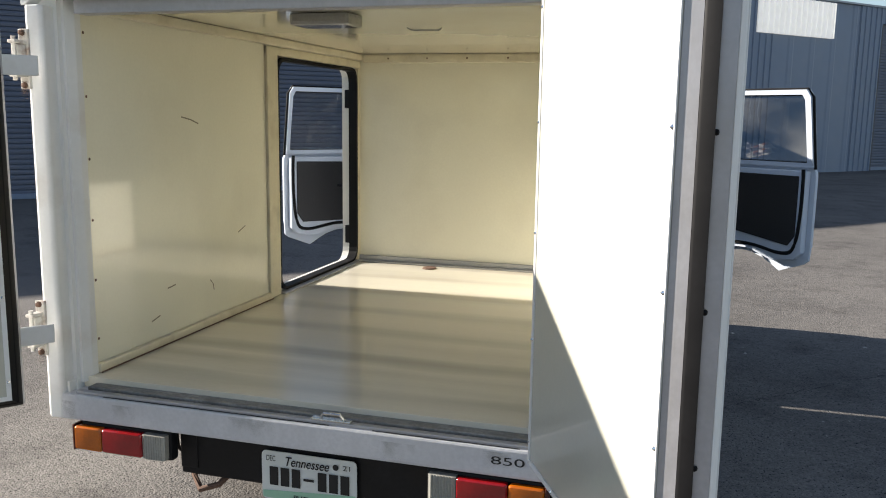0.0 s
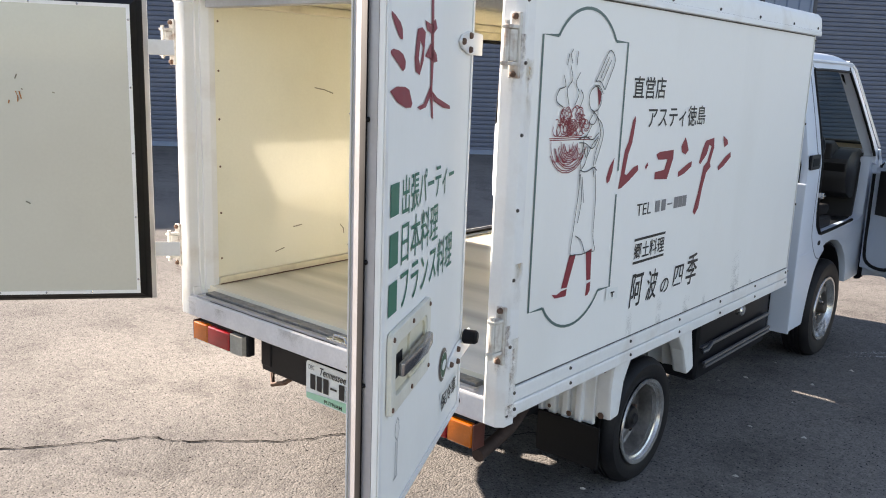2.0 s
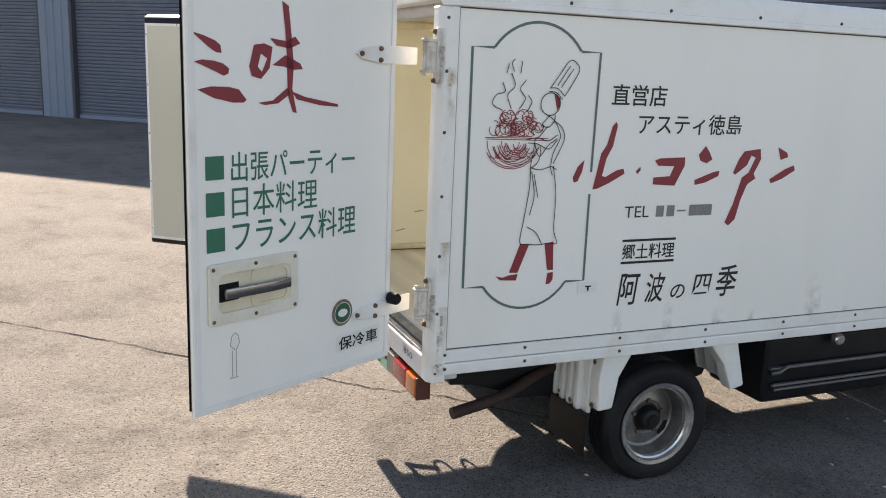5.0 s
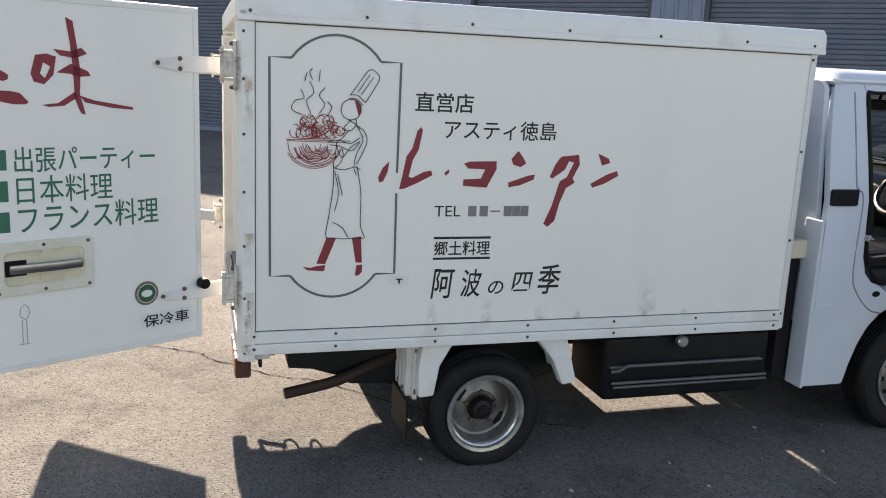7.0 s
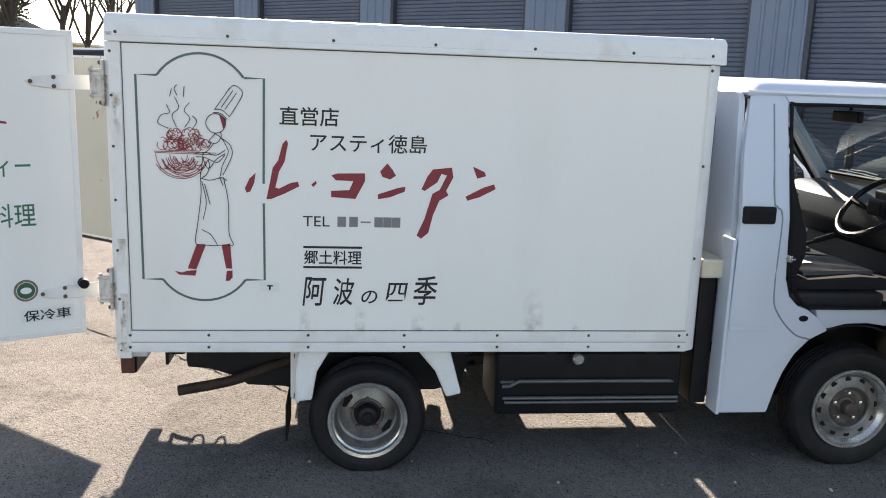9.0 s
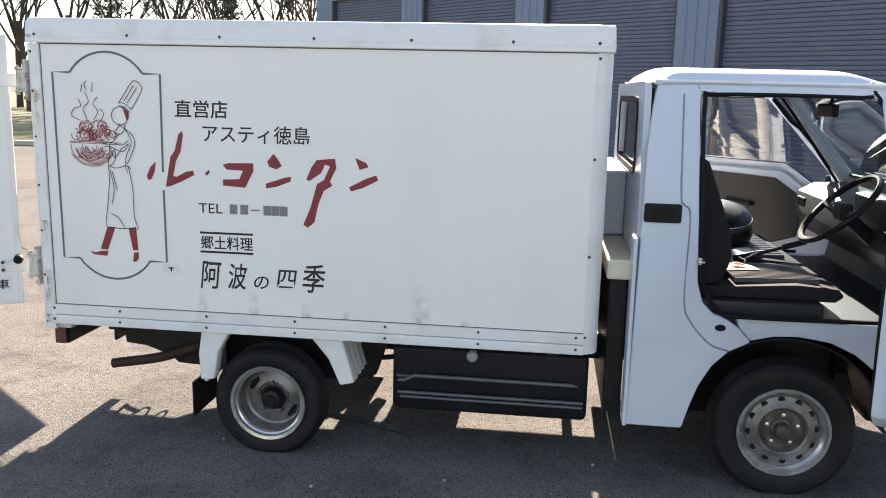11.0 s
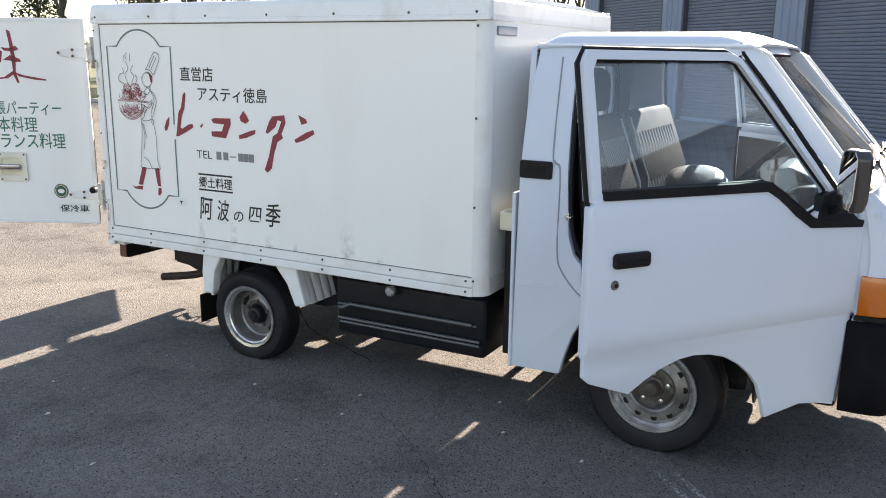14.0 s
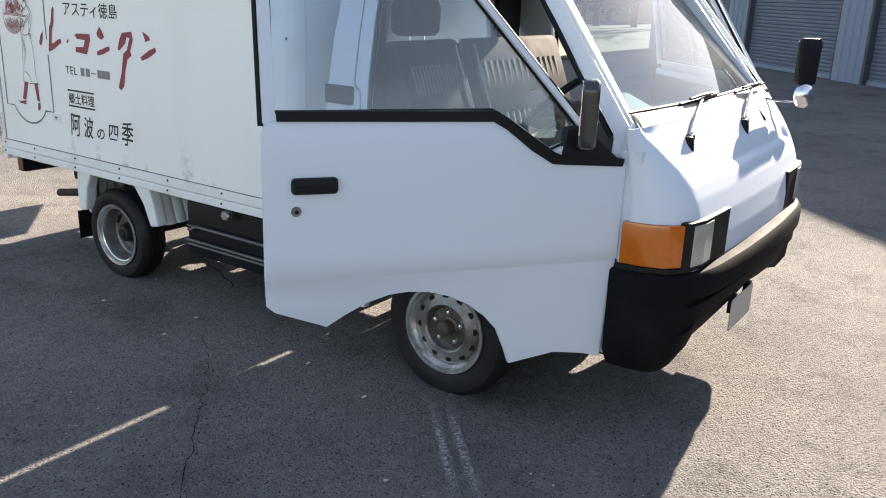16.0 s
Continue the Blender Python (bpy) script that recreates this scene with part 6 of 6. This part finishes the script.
        return (x0 + (x1 - x0) * u, y + ny * h, z + nz * h)
    return sheet(at, n * 6, 8, -0.004)


def seat(x0, x1):
    st = new("seat")
    st.parent = truck
    tagged(st, "dark worn cab seat with ribbed beige-grey facing")
    part("cushion", bevelled(prism([(2.80, 0.80), (3.35, 0.80), (3.385, 0.825), (3.36, 0.856), (3.20, 0.866), (2.90, 0.846), (2.80, 0.85)], "x", x0, x1), 0.016, 3, 50), SEATMAT, st, smooth=True)
    part("backrest", bevelled(prism([(2.80, 0.84), (2.90, 0.86), (2.932, 0.96), (2.925, 1.06), (2.815, 1.35), (2.785, 1.372), (2.755, 1.36), (2.77, 1.1)], "x", x0 + 0.01, x1 - 0.01), 0.02, 3, 50), SEATMAT, st, smooth=True)
    part("back_facing", ribs(lambda v: (2.925 - 0.092 * v, 1.0 + 0.265 * v, 0.94, 0.33) if v > 0.2 else (2.936 - 0.145 * v, 0.94 + 0.565 * v, 0.97, 0.15), x0 + 0.07, x1 - 0.07), RIBBED, st, "ribbed beige-grey fabric facing", smooth=True, angle=70)
    part("cushion_facing", ribs(lambda v: (2.96 + 0.34 * v, 0.851 + 0.008 * v, 0.0, 1.0), x0 + 0.07, x1 - 0.07), RIBVINYL, st, "glossy ribbed cushion", smooth=True, angle=70)
    x = x0 + 0.05 if x0 > 0.1 else x1 - 0.05
    part("piping", tube([(x, 2.935, 0.98), (x, 2.93, 1.06), (x, 2.822, 1.345)], 0.0035, 6), EDGEWHITE, st, "pale piping")
    if x0 > 0.1:
        xc = (x0 + x1) / 2
        hr = part("headrest", bevelled(prism([(xc - 0.12, 1.40), (xc - 0.09, 1.385), (xc + 0.09, 1.385), (xc + 0.12, 1.40), (xc + 0.125, 1.50), (xc + 0.09, 1.56), (xc, 1.575), (xc - 0.09, 1.56), (xc - 0.125, 1.50)], "y", 2.70, 2.79), 0.02, 3, 50), SEATMAT, st, "dark padded headrest", smooth=True)
        for dx in (-0.05, 0.05):
            part("headrest_post", tube([(xc + dx, 2.755, 1.34), (xc + dx, 2.75, 1.40)], 0.006), CHROME, hr)


seat(0.22, 0.70)
seat(-0.70, 0.17)

# things left on the driver's seat
LEATHER = surf("brown_leather", (0.062, 0.044, 0.03), 0.6, var=0.2, scale=14, bump=0.2, coat=0.05)
bag = thing("handbag", "round dark handbag with a tan lid on the passenger seat", "bag")
BX, BY = -0.28, 3.06
slump = lambda co: Vector((co.x, co.y, co.z - 0.28 * (co.x - BX) * max(0.0, co.z - 0.87) / 0.15))
part("bag_body", warp(lathe([(0.0001, 0.868), (0.13, 0.868), (0.160, 0.885), (0.172, 0.93), (0.165, 0.985), (0.155, 1.0), (0.0001, 1.0)], "z", (BX, BY, 0), 36), slump), surf("dark_leather", (0.022, 0.017, 0.016), 0.3, var=0.2, scale=12, coat=0.4), bag, "dark leather side", smooth=True)
part("bag_lid", warp(lathe([(0.155, 1.0005), (0.160, 1.012), (0.145, 1.032), (0.105, 1.0425)], "z", (BX, BY, 0), 36), slump), surf("dark_lid_leather", (0.018, 0.014, 0.013), 0.35, var=0.2, scale=12), bag, "dark leather lid edge", smooth=True)
part("lid_centre", warp(lathe([(0.105, 1.0425), (0.07, 1.048), (0.0001, 1.052)], "z", (BX, BY, 0), 36), slump), LEATHER, bag, "tan leather lid centre", smooth=True)
part("bag_piping", warp(tube([(BX + 0.163 * math.cos(2 * math.pi * i / 36), BY + 0.163 * math.sin(2 * math.pi * i / 36), 1.004) for i in range(36)], 0.0035, 6, True), slump), CHROME, bag, "shiny zip edge")
part("bag_strap", tube(smooth_line([(BX + 0.10, BY - 0.13, 0.98), (BX + 0.20, BY - 0.12, 0.93), (BX + 0.30, BY - 0.08, 0.882), (BX + 0.40, BY, 0.878)], 5), 0.009, 6), LEATHER, bag)
part("buckle", tube([(BX + 0.13, BY - 0.135, 0.955), (BX + 0.15, BY - 0.14, 0.95), (BX + 0.155, BY - 0.12, 0.915), (BX + 0.135, BY - 0.115, 0.92)], 0.004, 6, True), CHROME, bag, "chrome buckle")
PAPER = surf("white_paper", (0.74, 0.73, 0.69), 0.8, var=0.03, scale=8)
for (xa, ya, dx, dy, turn, z, lift) in ((0.41, 3.0, 0.07, 0.09, 0.12, 0.876, 0.0), (0.10, 3.10, 0.05, 0.09, 0.5, 0.885, 0.012)):
    c0, s0 = math.cos(turn), math.sin(turn)
    sheet_of = thing("paper", "loose white paper lying on the cab seat", "paper", "papers on the seat")
    part("leaf", sheet(lambda u, v: (xa + c0 * (2 * u - 1) * dx - s0 * (2 * v - 1) * dy, ya + s0 * (2 * u - 1) * dx + c0 * (2 * v - 1) * dy, z + lift * math.sin(3 * u + 2 * v) ** 2 + 0.004 * u * v), 6, 6, 0.0008), PAPER, sheet_of)
shades = thing("sunglasses", "sunglasses with round orange lenses lying on papers", "sunglasses")
for y in (2.95, 3.02):
    part("orange_lens", lathe([(0.0001, 0.004), (0.018, 0.003), (0.026, 0.0), (0.026, -0.001)], "z", (0.40, y, 0.889), 18), lens("orange_lens", (0.65, 0.2, 0.02)), shades, "orange tinted lens", smooth=True)
    part("lens_rim", tube([(0.40 + 0.027 * math.cos(2 * math.pi * i / 20), y + 0.027 * math.sin(2 * math.pi * i / 20), 0.889) for i in range(20)], 0.0025, 6, True), CHROME, shades)
    part("temple", tube([(0.40, y + (0.027 if y > 3.0 else -0.027), 0.892), (0.40, y + (0.032 if y > 3.0 else -0.032), 0.905), (0.30, y + (0.028 if y > 3.0 else -0.028), 0.900)], 0.002, 6), CHROME, shades)
part("bridge", tube([(0.405, 2.976, 0.89), (0.41, 2.985, 0.895), (0.405, 2.994, 0.89)], 0.002, 6), CHROME, shades)

dash = [(3.86, 1.14), (3.80, 1.165), (3.64, 1.155), (3.56, 1.11), (3.55, 0.99), (3.61, 0.90), (3.70, 0.86), (3.78, 0.86)]
part("dashboard", bevelled(prism(dash, "x", -0.72, 0.72), 0.015, 2), TRIMGREY, truck, "black vinyl dashboard", smooth=True)
part("instrument_hood", bevelled(prism([(3.76, 1.15), (3.60, 1.215), (3.545, 1.20), (3.555, 1.10)], "x", 0.20, 0.62), 0.01, 2), TRIMGREY, truck)
sw = new("steering_wheel")
sw.parent = truck
tagged(sw, "black two-spoke steering wheel")
cw = Vector((0.41, 3.42, 1.15))
ux, uy = Vector((1, 0, 0)), Vector((0, 0.80, 0.60)).normalized()
uy = Vector((0, 0.70, 0.71))
part("wheel_rim", tube([cw + (ux * math.cos(2 * math.pi * i / 32) + uy * math.sin(2 * math.pi * i / 32)) * 0.195 for i in range(32)], 0.014, 8, True), PLASTIC, sw, smooth=True)
part("spokes", joined(tube([cw - ux * 0.19, cw - ux * 0.05 - uy * 0.01 + Vector((0, 0.02, -0.02)), cw + ux * 0.05 + Vector((0, 0.02, -0.02)), cw + ux * 0.19], 0.016), tube([cw + Vector((0, 0.02, -0.02)), cw + Vector((0, 0.22, -0.20))], 0.03)), PLASTIC, sw)
part("horn_pad", block(cw.x - 0.06, cw.x + 0.06, cw.y - 0.01, cw.y + 0.04, cw.z - 0.05, cw.z + 0.03, 0.015), PLASTIC, sw)
part("interior_mirror", joined(block(-0.06, 0.18, 3.42, 3.45, 1.53, 1.59, 0.012), tube([(0.06, 3.44, 1.57), (0.06, 3.46, 1.64)], 0.008)), PLASTIC, truck, "black interior mirror")
part("grab_handle", tube(smooth_line([(-0.69, 3.38, 1.60), (-0.655, 3.40, 1.57), (-0.65, 3.47, 1.49), (-0.665, 3.53, 1.45), (-0.70, 3.55, 1.44)], 4), 0.011, 8), PLASTIC, truck, "black grab handle", smooth=True)
part("handbrake_lever", joined(tube([(0.195, 3.10, 0.87), (0.195, 3.16, 0.90), (0.195, 3.28, 0.94)], 0.008), tube([(0.195, 3.26, 0.934), (0.195, 3.36, 0.965)], 0.014)), PLASTIC, truck, "black handbrake lever", smooth=True)
for x0 in (-0.60, 0.64):
    part("dash_vent", bevelled(prism([(3.553, 1.03), (3.545, 1.085), (3.56, 1.085), (3.57, 1.03)], "x", x0 - 0.07, x0 + 0.07), 0.004, 1), SEAL, truck, "black dash vent")

# ---- beyond the yard: grass, trees, a house ----
GRASS = surf("dormant_grass", (0.085, 0.10, 0.035), 0.9, var=0.3, scale=0.7, fine=40, bump=0.8, dirt=(0.2, 0.17, 0.08), amount=0.6, dscale=0.5)
BARK = surf("grey_brown_bark", (0.075, 0.06, 0.05), 0.9, var=0.3, scale=6, bump=0.8)
NEEDLE = surf("dark_evergreen_needles", (0.035, 0.05, 0.022), 0.8, var=0.4, scale=3)
grass = part("lawn", sheet(lambda u, v: (-15.5 - 75 * u, -75 + (70 - 4 * u) * v, 0.03 + 0.05 * u), 8, 8), GRASS)
tagged(grass, "strip of dormant green and straw grass", "lawn", kind="structure")
kerb = part("kerb", block(-15.5, -15.3, -75, -5.6, 0, 0.12, 0.02), surf("pale_kerb", (0.45, 0.43, 0.38), 0.8, var=0.1), None)
tagged(kerb, "pale concrete kerb along the grass", "kerb", kind="structure")


def bare_tree(seed, h, lean=0.0):
    """Trunk with limbs, then branches and twigs, without leaves."""
    rnd = random.Random(seed)
    t = thing("bare_tree", "tall leafless tree with grey-brown bark", "tree", "bare trees beyond the yard")
    limbs, twigs = [], []

    def grow(p, d, length, r, depth):
        pts, q = [p], p
        for i in range(4):
            d = (d + Vector((rnd.uniform(-1, 1), rnd.uniform(-1, 1), rnd.uniform(-0.25, 0.7))) * 0.16).normalized()
            q = q + d * length / 4
            pts.append(q)
        (limbs if depth < 2 else twigs).append(tube(pts, r, 6 if depth < 2 else 3, taper=r * 0.55))
        if depth >= 4:
            return
        for i in range((4, 5, 4, 4)[depth]):
            k = rnd.choice((2, 3, 3, 4))
            a = rnd.uniform(0, 2 * math.pi)
            side = Vector((math.cos(a), math.sin(a), rnd.uniform(0.1, 0.8)))
            grow(pts[k], (d * 0.6 + side * 0.8).normalized(), length * rnd.uniform(0.5, 0.72), r * (0.55 if k < 4 else 0.5), depth + 1)

    trunk_pts = [Vector((0, 0, -0.1)), Vector((0.02, 0, 0.5)), Vector((lean * 0.3, 0.05, h * 0.16)), Vector((lean, 0.1, h * 0.32))]
    r0 = h * 0.012
    part("trunk", tube(trunk_pts, r0 * 1.15, 10, taper=r0 * 0.8), BARK, t, smooth=True)
    for i in range(6):
        a = 2 * math.pi * i / 6 + rnd.uniform(-0.5, 0.5)
        grow(trunk_pts[3] - Vector((0, 0, rnd.uniform(0, h * 0.14))), Vector((math.cos(a) * 0.5, math.sin(a) * 0.5, 1)).normalized(), h * 0.30, r0 * 0.45, 1)
    part("branch_frame", joined(*limbs), BARK, t)
    part("crown", joined(*twigs), BARK, t)
    return t


def evergreen(seed, h):
    rnd = random.Random(seed)
    t = thing("evergreen_tree", "dark shaggy evergreen tree", "tree", "evergreens beyond the yard")
    part("trunk", tube([(0, 0, -0.1), (0, 0, h * 0.5), (0, 0, h)], h * 0.02, 8, taper=0.03), BARK, t)
    v, f = [], []
    for i in range(2600):
        z = h * (0.12 + 0.86 * rnd.random() ** 1.1)
        r = (1 - z / h) ** 0.8 * h * 0.26 * math.sqrt(rnd.uniform(0.05, 1.15))
        a = rnd.uniform(0, 6.283)
        c = Vector((r * math.cos(a), r * math.sin(a), z - r * 0.25))
        d1 = Vector((rnd.uniform(-1, 1), rnd.uniform(-1, 1), rnd.uniform(-0.8, 0.4))).normalized() * rnd.uniform(0.15, 0.4)
        d2 = Vector((rnd.uniform(-1, 1), rnd.uniform(-1, 1), rnd.uniform(-1, 1))).normalized() * 0.09
        k = len(v)
        v += [c, c + d1 * 0.5 + d2, c + d1, c + d1 * 0.5 - d2]
        f.append((k, k + 1, k + 2, k + 3))
    part("crown", bm_poly(v, f), NEEDLE, t)
    return t


protos = [bare_tree(11, 13.0, 0.5), bare_tree(12, 14.5, -0.4), bare_tree(13, 12.0, 0.2), bare_tree(17, 15.0, 0.1)]
row = [(-42.1, -11.6), (-41.4, -13.6), (-40.6, -16.3), (-40.0, -15.2), (-41.2, -12.3), (-39.3, -17.6), (-37.8, -20.0), (-36.6, -22.3), (-35.5, -23.8), (-34.0, -26.2), (-32.7, -27.5), (-30.6, -30.2), (-28.6, -32.0), (-26.0, -35.0), (-44.5, -20.0), (-41.0, -28.0), (-37.0, -33.0), (-47.0, -12.0)]
rnd = random.Random(8)
for i, (x, y) in enumerate(row):
    p = protos[i % 4]
    m = Matrix.Translation((x, y, 0.05)) @ Matrix.Rotation(rnd.uniform(0, 6.28), 4, "Z")
    if i < 4:
        p.matrix_basis = m
    else:
        copy_thing(p, m)
ev = [evergreen(21, 9.5), evergreen(22, 8.0)]
for i, (x, y) in enumerate([(-36.0, -40.0), (-31.5, -34.5), (-41.0, -36.0), (-27.5, -38.5), (-48.0, -26.0), (-50.0, -19.0)]):
    m = Matrix.Translation((x, y, 0.05)) @ Matrix.Rotation(rnd.uniform(0, 6.28), 4, "Z")
    if i < 2:
        ev[i].matrix_basis = m
    else:
        copy_thing(ev[i % 2], m)
# a low house behind the trees
house = thing("far_house", "low pale yellow house with a grey roof", "house")
HM = surf("pale_yellow_wall", (0.62, 0.52, 0.28), 0.8, var=0.05)
part("wall", block(-58, -50, -26, -16, 0, 3.0), HM, house)
part("roof", prism([(-26.5, 3.0), (-15.5, 3.0), (-15.5, 3.15), (-21, 5.6), (-26.5, 3.15)], "x", -58.5, -49.5), ROOFMETAL, house)
for y in (-24, -21, -18):
    part("window", block(-50.0, -49.95, y - 0.5, y + 0.5, 1.0, 2.2), SEAL, house)

# ---- stains, rust, seams and marks ----
def stain(name, col, strength, streak=True, grain=30.0):
    """A soft-edged stain: strongest at its top middle (a run) or its middle (a blot), broken up by noise."""
    m = bpy.data.materials.new(name)
    m.use_nodes = True
    n, l = m.node_tree.nodes, m.node_tree.links
    b = n["Principled BSDF"]
    b.inputs["Base Color"].default_value = tuple(col) + (1,)
    b.inputs["Roughness"].default_value = 0.8
    co, se, no, tr, mx = (n.new("ShaderNode" + k) for k in ("TexCoord", "SeparateXYZ", "TexNoise", "BsdfTransparent", "MixShader"))
    l.new(co.outputs["UV"], se.inputs[0])
    no.inputs["Scale"].default_value, no.inputs["Detail"].default_value = grain, 6
    l.new(co.outputs["Object"], no.inputs["Vector"])

    def op(kind, a, c):
        x = n.new("ShaderNodeMath")
        x.operation, x.use_clamp = kind, kind != "SUBTRACT"
        for sock, v in ((x.inputs[0], a), (x.inputs[1], c)):
            if isinstance(v, (int, float)):
                sock.default_value = v
            else:
                l.new(v, sock)
        return x.outputs[0]

    def hump(v):                               # 0 at both ends, 1 in the middle
        return op("MULTIPLY", op("MULTIPLY", v, op("SUBTRACT", 1.0, v)), 4.0)

    f = op("MULTIPLY", hump(se.outputs[0]), se.outputs[1] if streak else hump(se.outputs[1]))
    g = n.new("ShaderNodeMapRange")
    g.inputs[1].default_value, g.inputs[2].default_value = 0.35, 0.65
    l.new(no.outputs["Fac"], g.inputs[0])
    l.new(op("MULTIPLY", op("MULTIPLY", f, g.outputs[0]), strength), mx.inputs[0])
    l.new(tr.outputs[0], mx.inputs[1])
    l.new(b.outputs[0], mx.inputs[2])
    l.new(mx.outputs[0], n["Material Output"].inputs[0])
    return m


def film(name, corners, material, parent, label=""):
    """One thin film with its four corners in order, mapped 0 to 1 across and up."""
    bm = bm_poly(corners, [(0, 1, 2, 3)])
    uv = bm.loops.layers.uv.new("uv")
    bm.faces.ensure_lookup_table()
    for lp, c in zip(bm.faces[0].loops, ((0, 0), (1, 0), (1, 1), (0, 1))):
        lp[uv].uv = c
    ob = part(name, bm, material, parent, label)
    ob.visible_shadow = False
    return ob


RUN = stain("grey_dirt_run", (0.36, 0.34, 0.29), 0.34)
RUSTRUN = stain("rust_run", (0.22, 0.11, 0.05), 0.7, True, 70.0)
TAN = stain("tan_stain", (0.46, 0.34, 0.19), 0.6, True, 22.0)
DUST = stain("pale_dust_mark", (0.42, 0.41, 0.40), 1.0, False, 75.0)
SX = XW + 0.0035
for y, w, top, bot in ((0.725, 0.05, 0.75, 0.647), (1.19, 0.07, 0.72, 0.647), (1.67, 0.10, 0.84, 0.647), (1.35, 0.04, 0.70, 0.647), (0.95, 0.05, 0.76, 0.647), (1.86, 0.04, 0.69, 0.647)):
    film("dirt_run", [(SX, y - w / 2, top), (SX, y + w / 2, top), (SX, y + w / 2, bot), (SX, y - w / 2, bot)], RUN, right_wall)
for y, z, h, w in ((0.02, 0.77, 0.10, 0.014), (0.018, 1.53, 0.07, 0.012), (0.014, 0.60, 0.045, 0.05), (0.012, 0.70, 0.08, 0.012), (0.005, 1.80, 0.05, 0.03)):
    film("rust_run", [(XW + 0.0125, y - w / 2, z - h), (XW + 0.0125, y + w / 2, z - h), (XW + 0.0125, y + w / 2, z), (XW + 0.0125, y - w / 2, z)], RUSTRUN, truck)
for z, h in ((0.80, 0.26), (1.02, 0.12), (1.58, 0.22)):
    film("tan_stain", [(XW + 0.0122, 0.002, z - h), (XW + 0.0122, 0.044, z - h), (XW + 0.0122, 0.044, z), (XW + 0.0122, 0.002, z)], TAN, truck)
for z in (0.815, 1.612):
    for s in (1, -1):
        film("rust_run", [(s * 0.8335, -0.030, z - 0.12), (s * 0.8335, 0.0, z - 0.12), (s * 0.8335, 0.0, z + 0.03), (s * 0.8335, -0.030, z + 0.03)], RUSTRUN, truck)
        for dz in (-0.074, 0.074):
            film("rust_run", [(s * 0.803, -0.0325, z + dz - 0.05), (s * 0.829, -0.0325, z + dz - 0.05), (s * 0.829, -0.0325, z + dz + 0.012), (s * 0.803, -0.0325, z + dz + 0.012)], RUSTRUN, truck)
GRIME = surf("black_grime", (0.05, 0.047, 0.042), 0.9, var=0.3, scale=16)
for y, z, x0, x1, w in ((0.0155, 0.6125, -0.70, 0.69, 0.004), (0.1425, 0.6275, -0.69, 0.50, 0.003), (-0.0125, 0.6125, -0.62, 0.12, 0.0025), (-0.0125, 0.6125, 0.25, 0.66, 0.002)):
    part("grime_line", block(x0, x1, y - w / 2, y + w / 2, z, z + 0.0015), GRIME, truck)
for x, z, w, h in ((-0.55, 0.575, 0.10, 0.03), (-0.12, 0.585, 0.16, 0.035), (0.32, 0.57, 0.12, 0.04), (0.60, 0.58, 0.08, 0.03), (-0.74, 0.57, 0.06, 0.05)):
    film("scuff", [(x - w / 2, -0.0195, z - h), (x + w / 2, -0.0195, z - h), (x + w / 2, -0.0195, z + 0.02), (x - w / 2, -0.0195, z + 0.02)], RUN, truck)
# dark joints along the rails
SEAM = surf("grey_joint", (0.10, 0.095, 0.09), 0.8, var=0.3, scale=9)
part("seam", block(XW + 0.0005, XW + 0.002, 0.045, 2.345, 0.646, 0.6495), SEAM, truck)
part("seam", block(XW + 0.0005, XW + 0.002, 0.045, 2.345, 1.7615, 1.7655), SEAM, truck)
part("seam", block(XW + 0.0100, XW + 0.0115, 0.0, 2.39, 1.7875, 1.7895), SEAM, truck)
part("seam", block(XW - 0.0005, XW + 0.0012, 0.0445, 0.0475, 0.65, 1.762), SEAM, truck)
# rust scratches and scuffs on the lining of the left rear door
SCRAPE = surf("rusty_scrape", (0.42, 0.17, 0.05), 0.8, var=0.2)
for mat, pts in ((SCRAPE, [(0.452, 1.452), (0.445, 1.43), (0.447, 1.415)]), (SCRAPE, [(0.440, 1.452), (0.434, 1.425)]), (SCRAPE, [(0.475, 1.42), (0.478, 1.408)]), (SCRATCH, [(0.445, 1.512), (0.452, 1.495)]), (SCRATCH, [(0.432, 1.462), (0.428, 1.458)]), (SCRATCH, [(0.33, 1.452), (0.322, 1.449)]), (SCRATCH, [(0.442, 1.02), (0.435, 1.018), (0.427, 1.012)])):
    q = [Vector((s - 0.01, -0.1062, z - (0.035 if z > 1.2 else 0))) for s, z in pts]
    part("scrape", lpl(tube(q, 0.0022, 5)), mat, ldoor)
# marks and litter on the ground
for c in ([(0.905, 3.165), (0.875, 3.20), (1.40, 3.695), (1.43, 3.655)], [(0.865, 3.215), (0.835, 3.255), (1.36, 3.75), (1.39, 3.715)]):
    film("dust_mark", [(x, y, 0.004) for x, y in c], DUST, ground, "pale dusty mark on the asphalt")
rnd = random.Random(41)
v, f = [], []
for i in range(90):
    x, y, r = rnd.uniform(0.5, 3.2), rnd.uniform(-0.5, 4.2), rnd.choice((0.004, 0.006, 0.006, 0.009, 0.016))
    a, k = rnd.uniform(0, 6.28), len(v)
    for j in range(5):
        rr = r * rnd.uniform(0.5, 1.2)
        v.append((x + rr * math.cos(a + j * 1.257), y + 0.6 * rr * math.sin(a + j * 1.257), 0.005))
    v.append((x, y, 0.005 + 0.5 * r))
    f += [(k + j, k + (j + 1) % 5, k + 5) for j in range(5)]
litter = part("litter", bm_poly(v, f), surf("pale_chips", (0.52, 0.50, 0.47), 0.8, var=0.25, scale=9), None)
tagged(litter, "small pale stone chips scattered on the asphalt", "stone chips", kind="stuff")
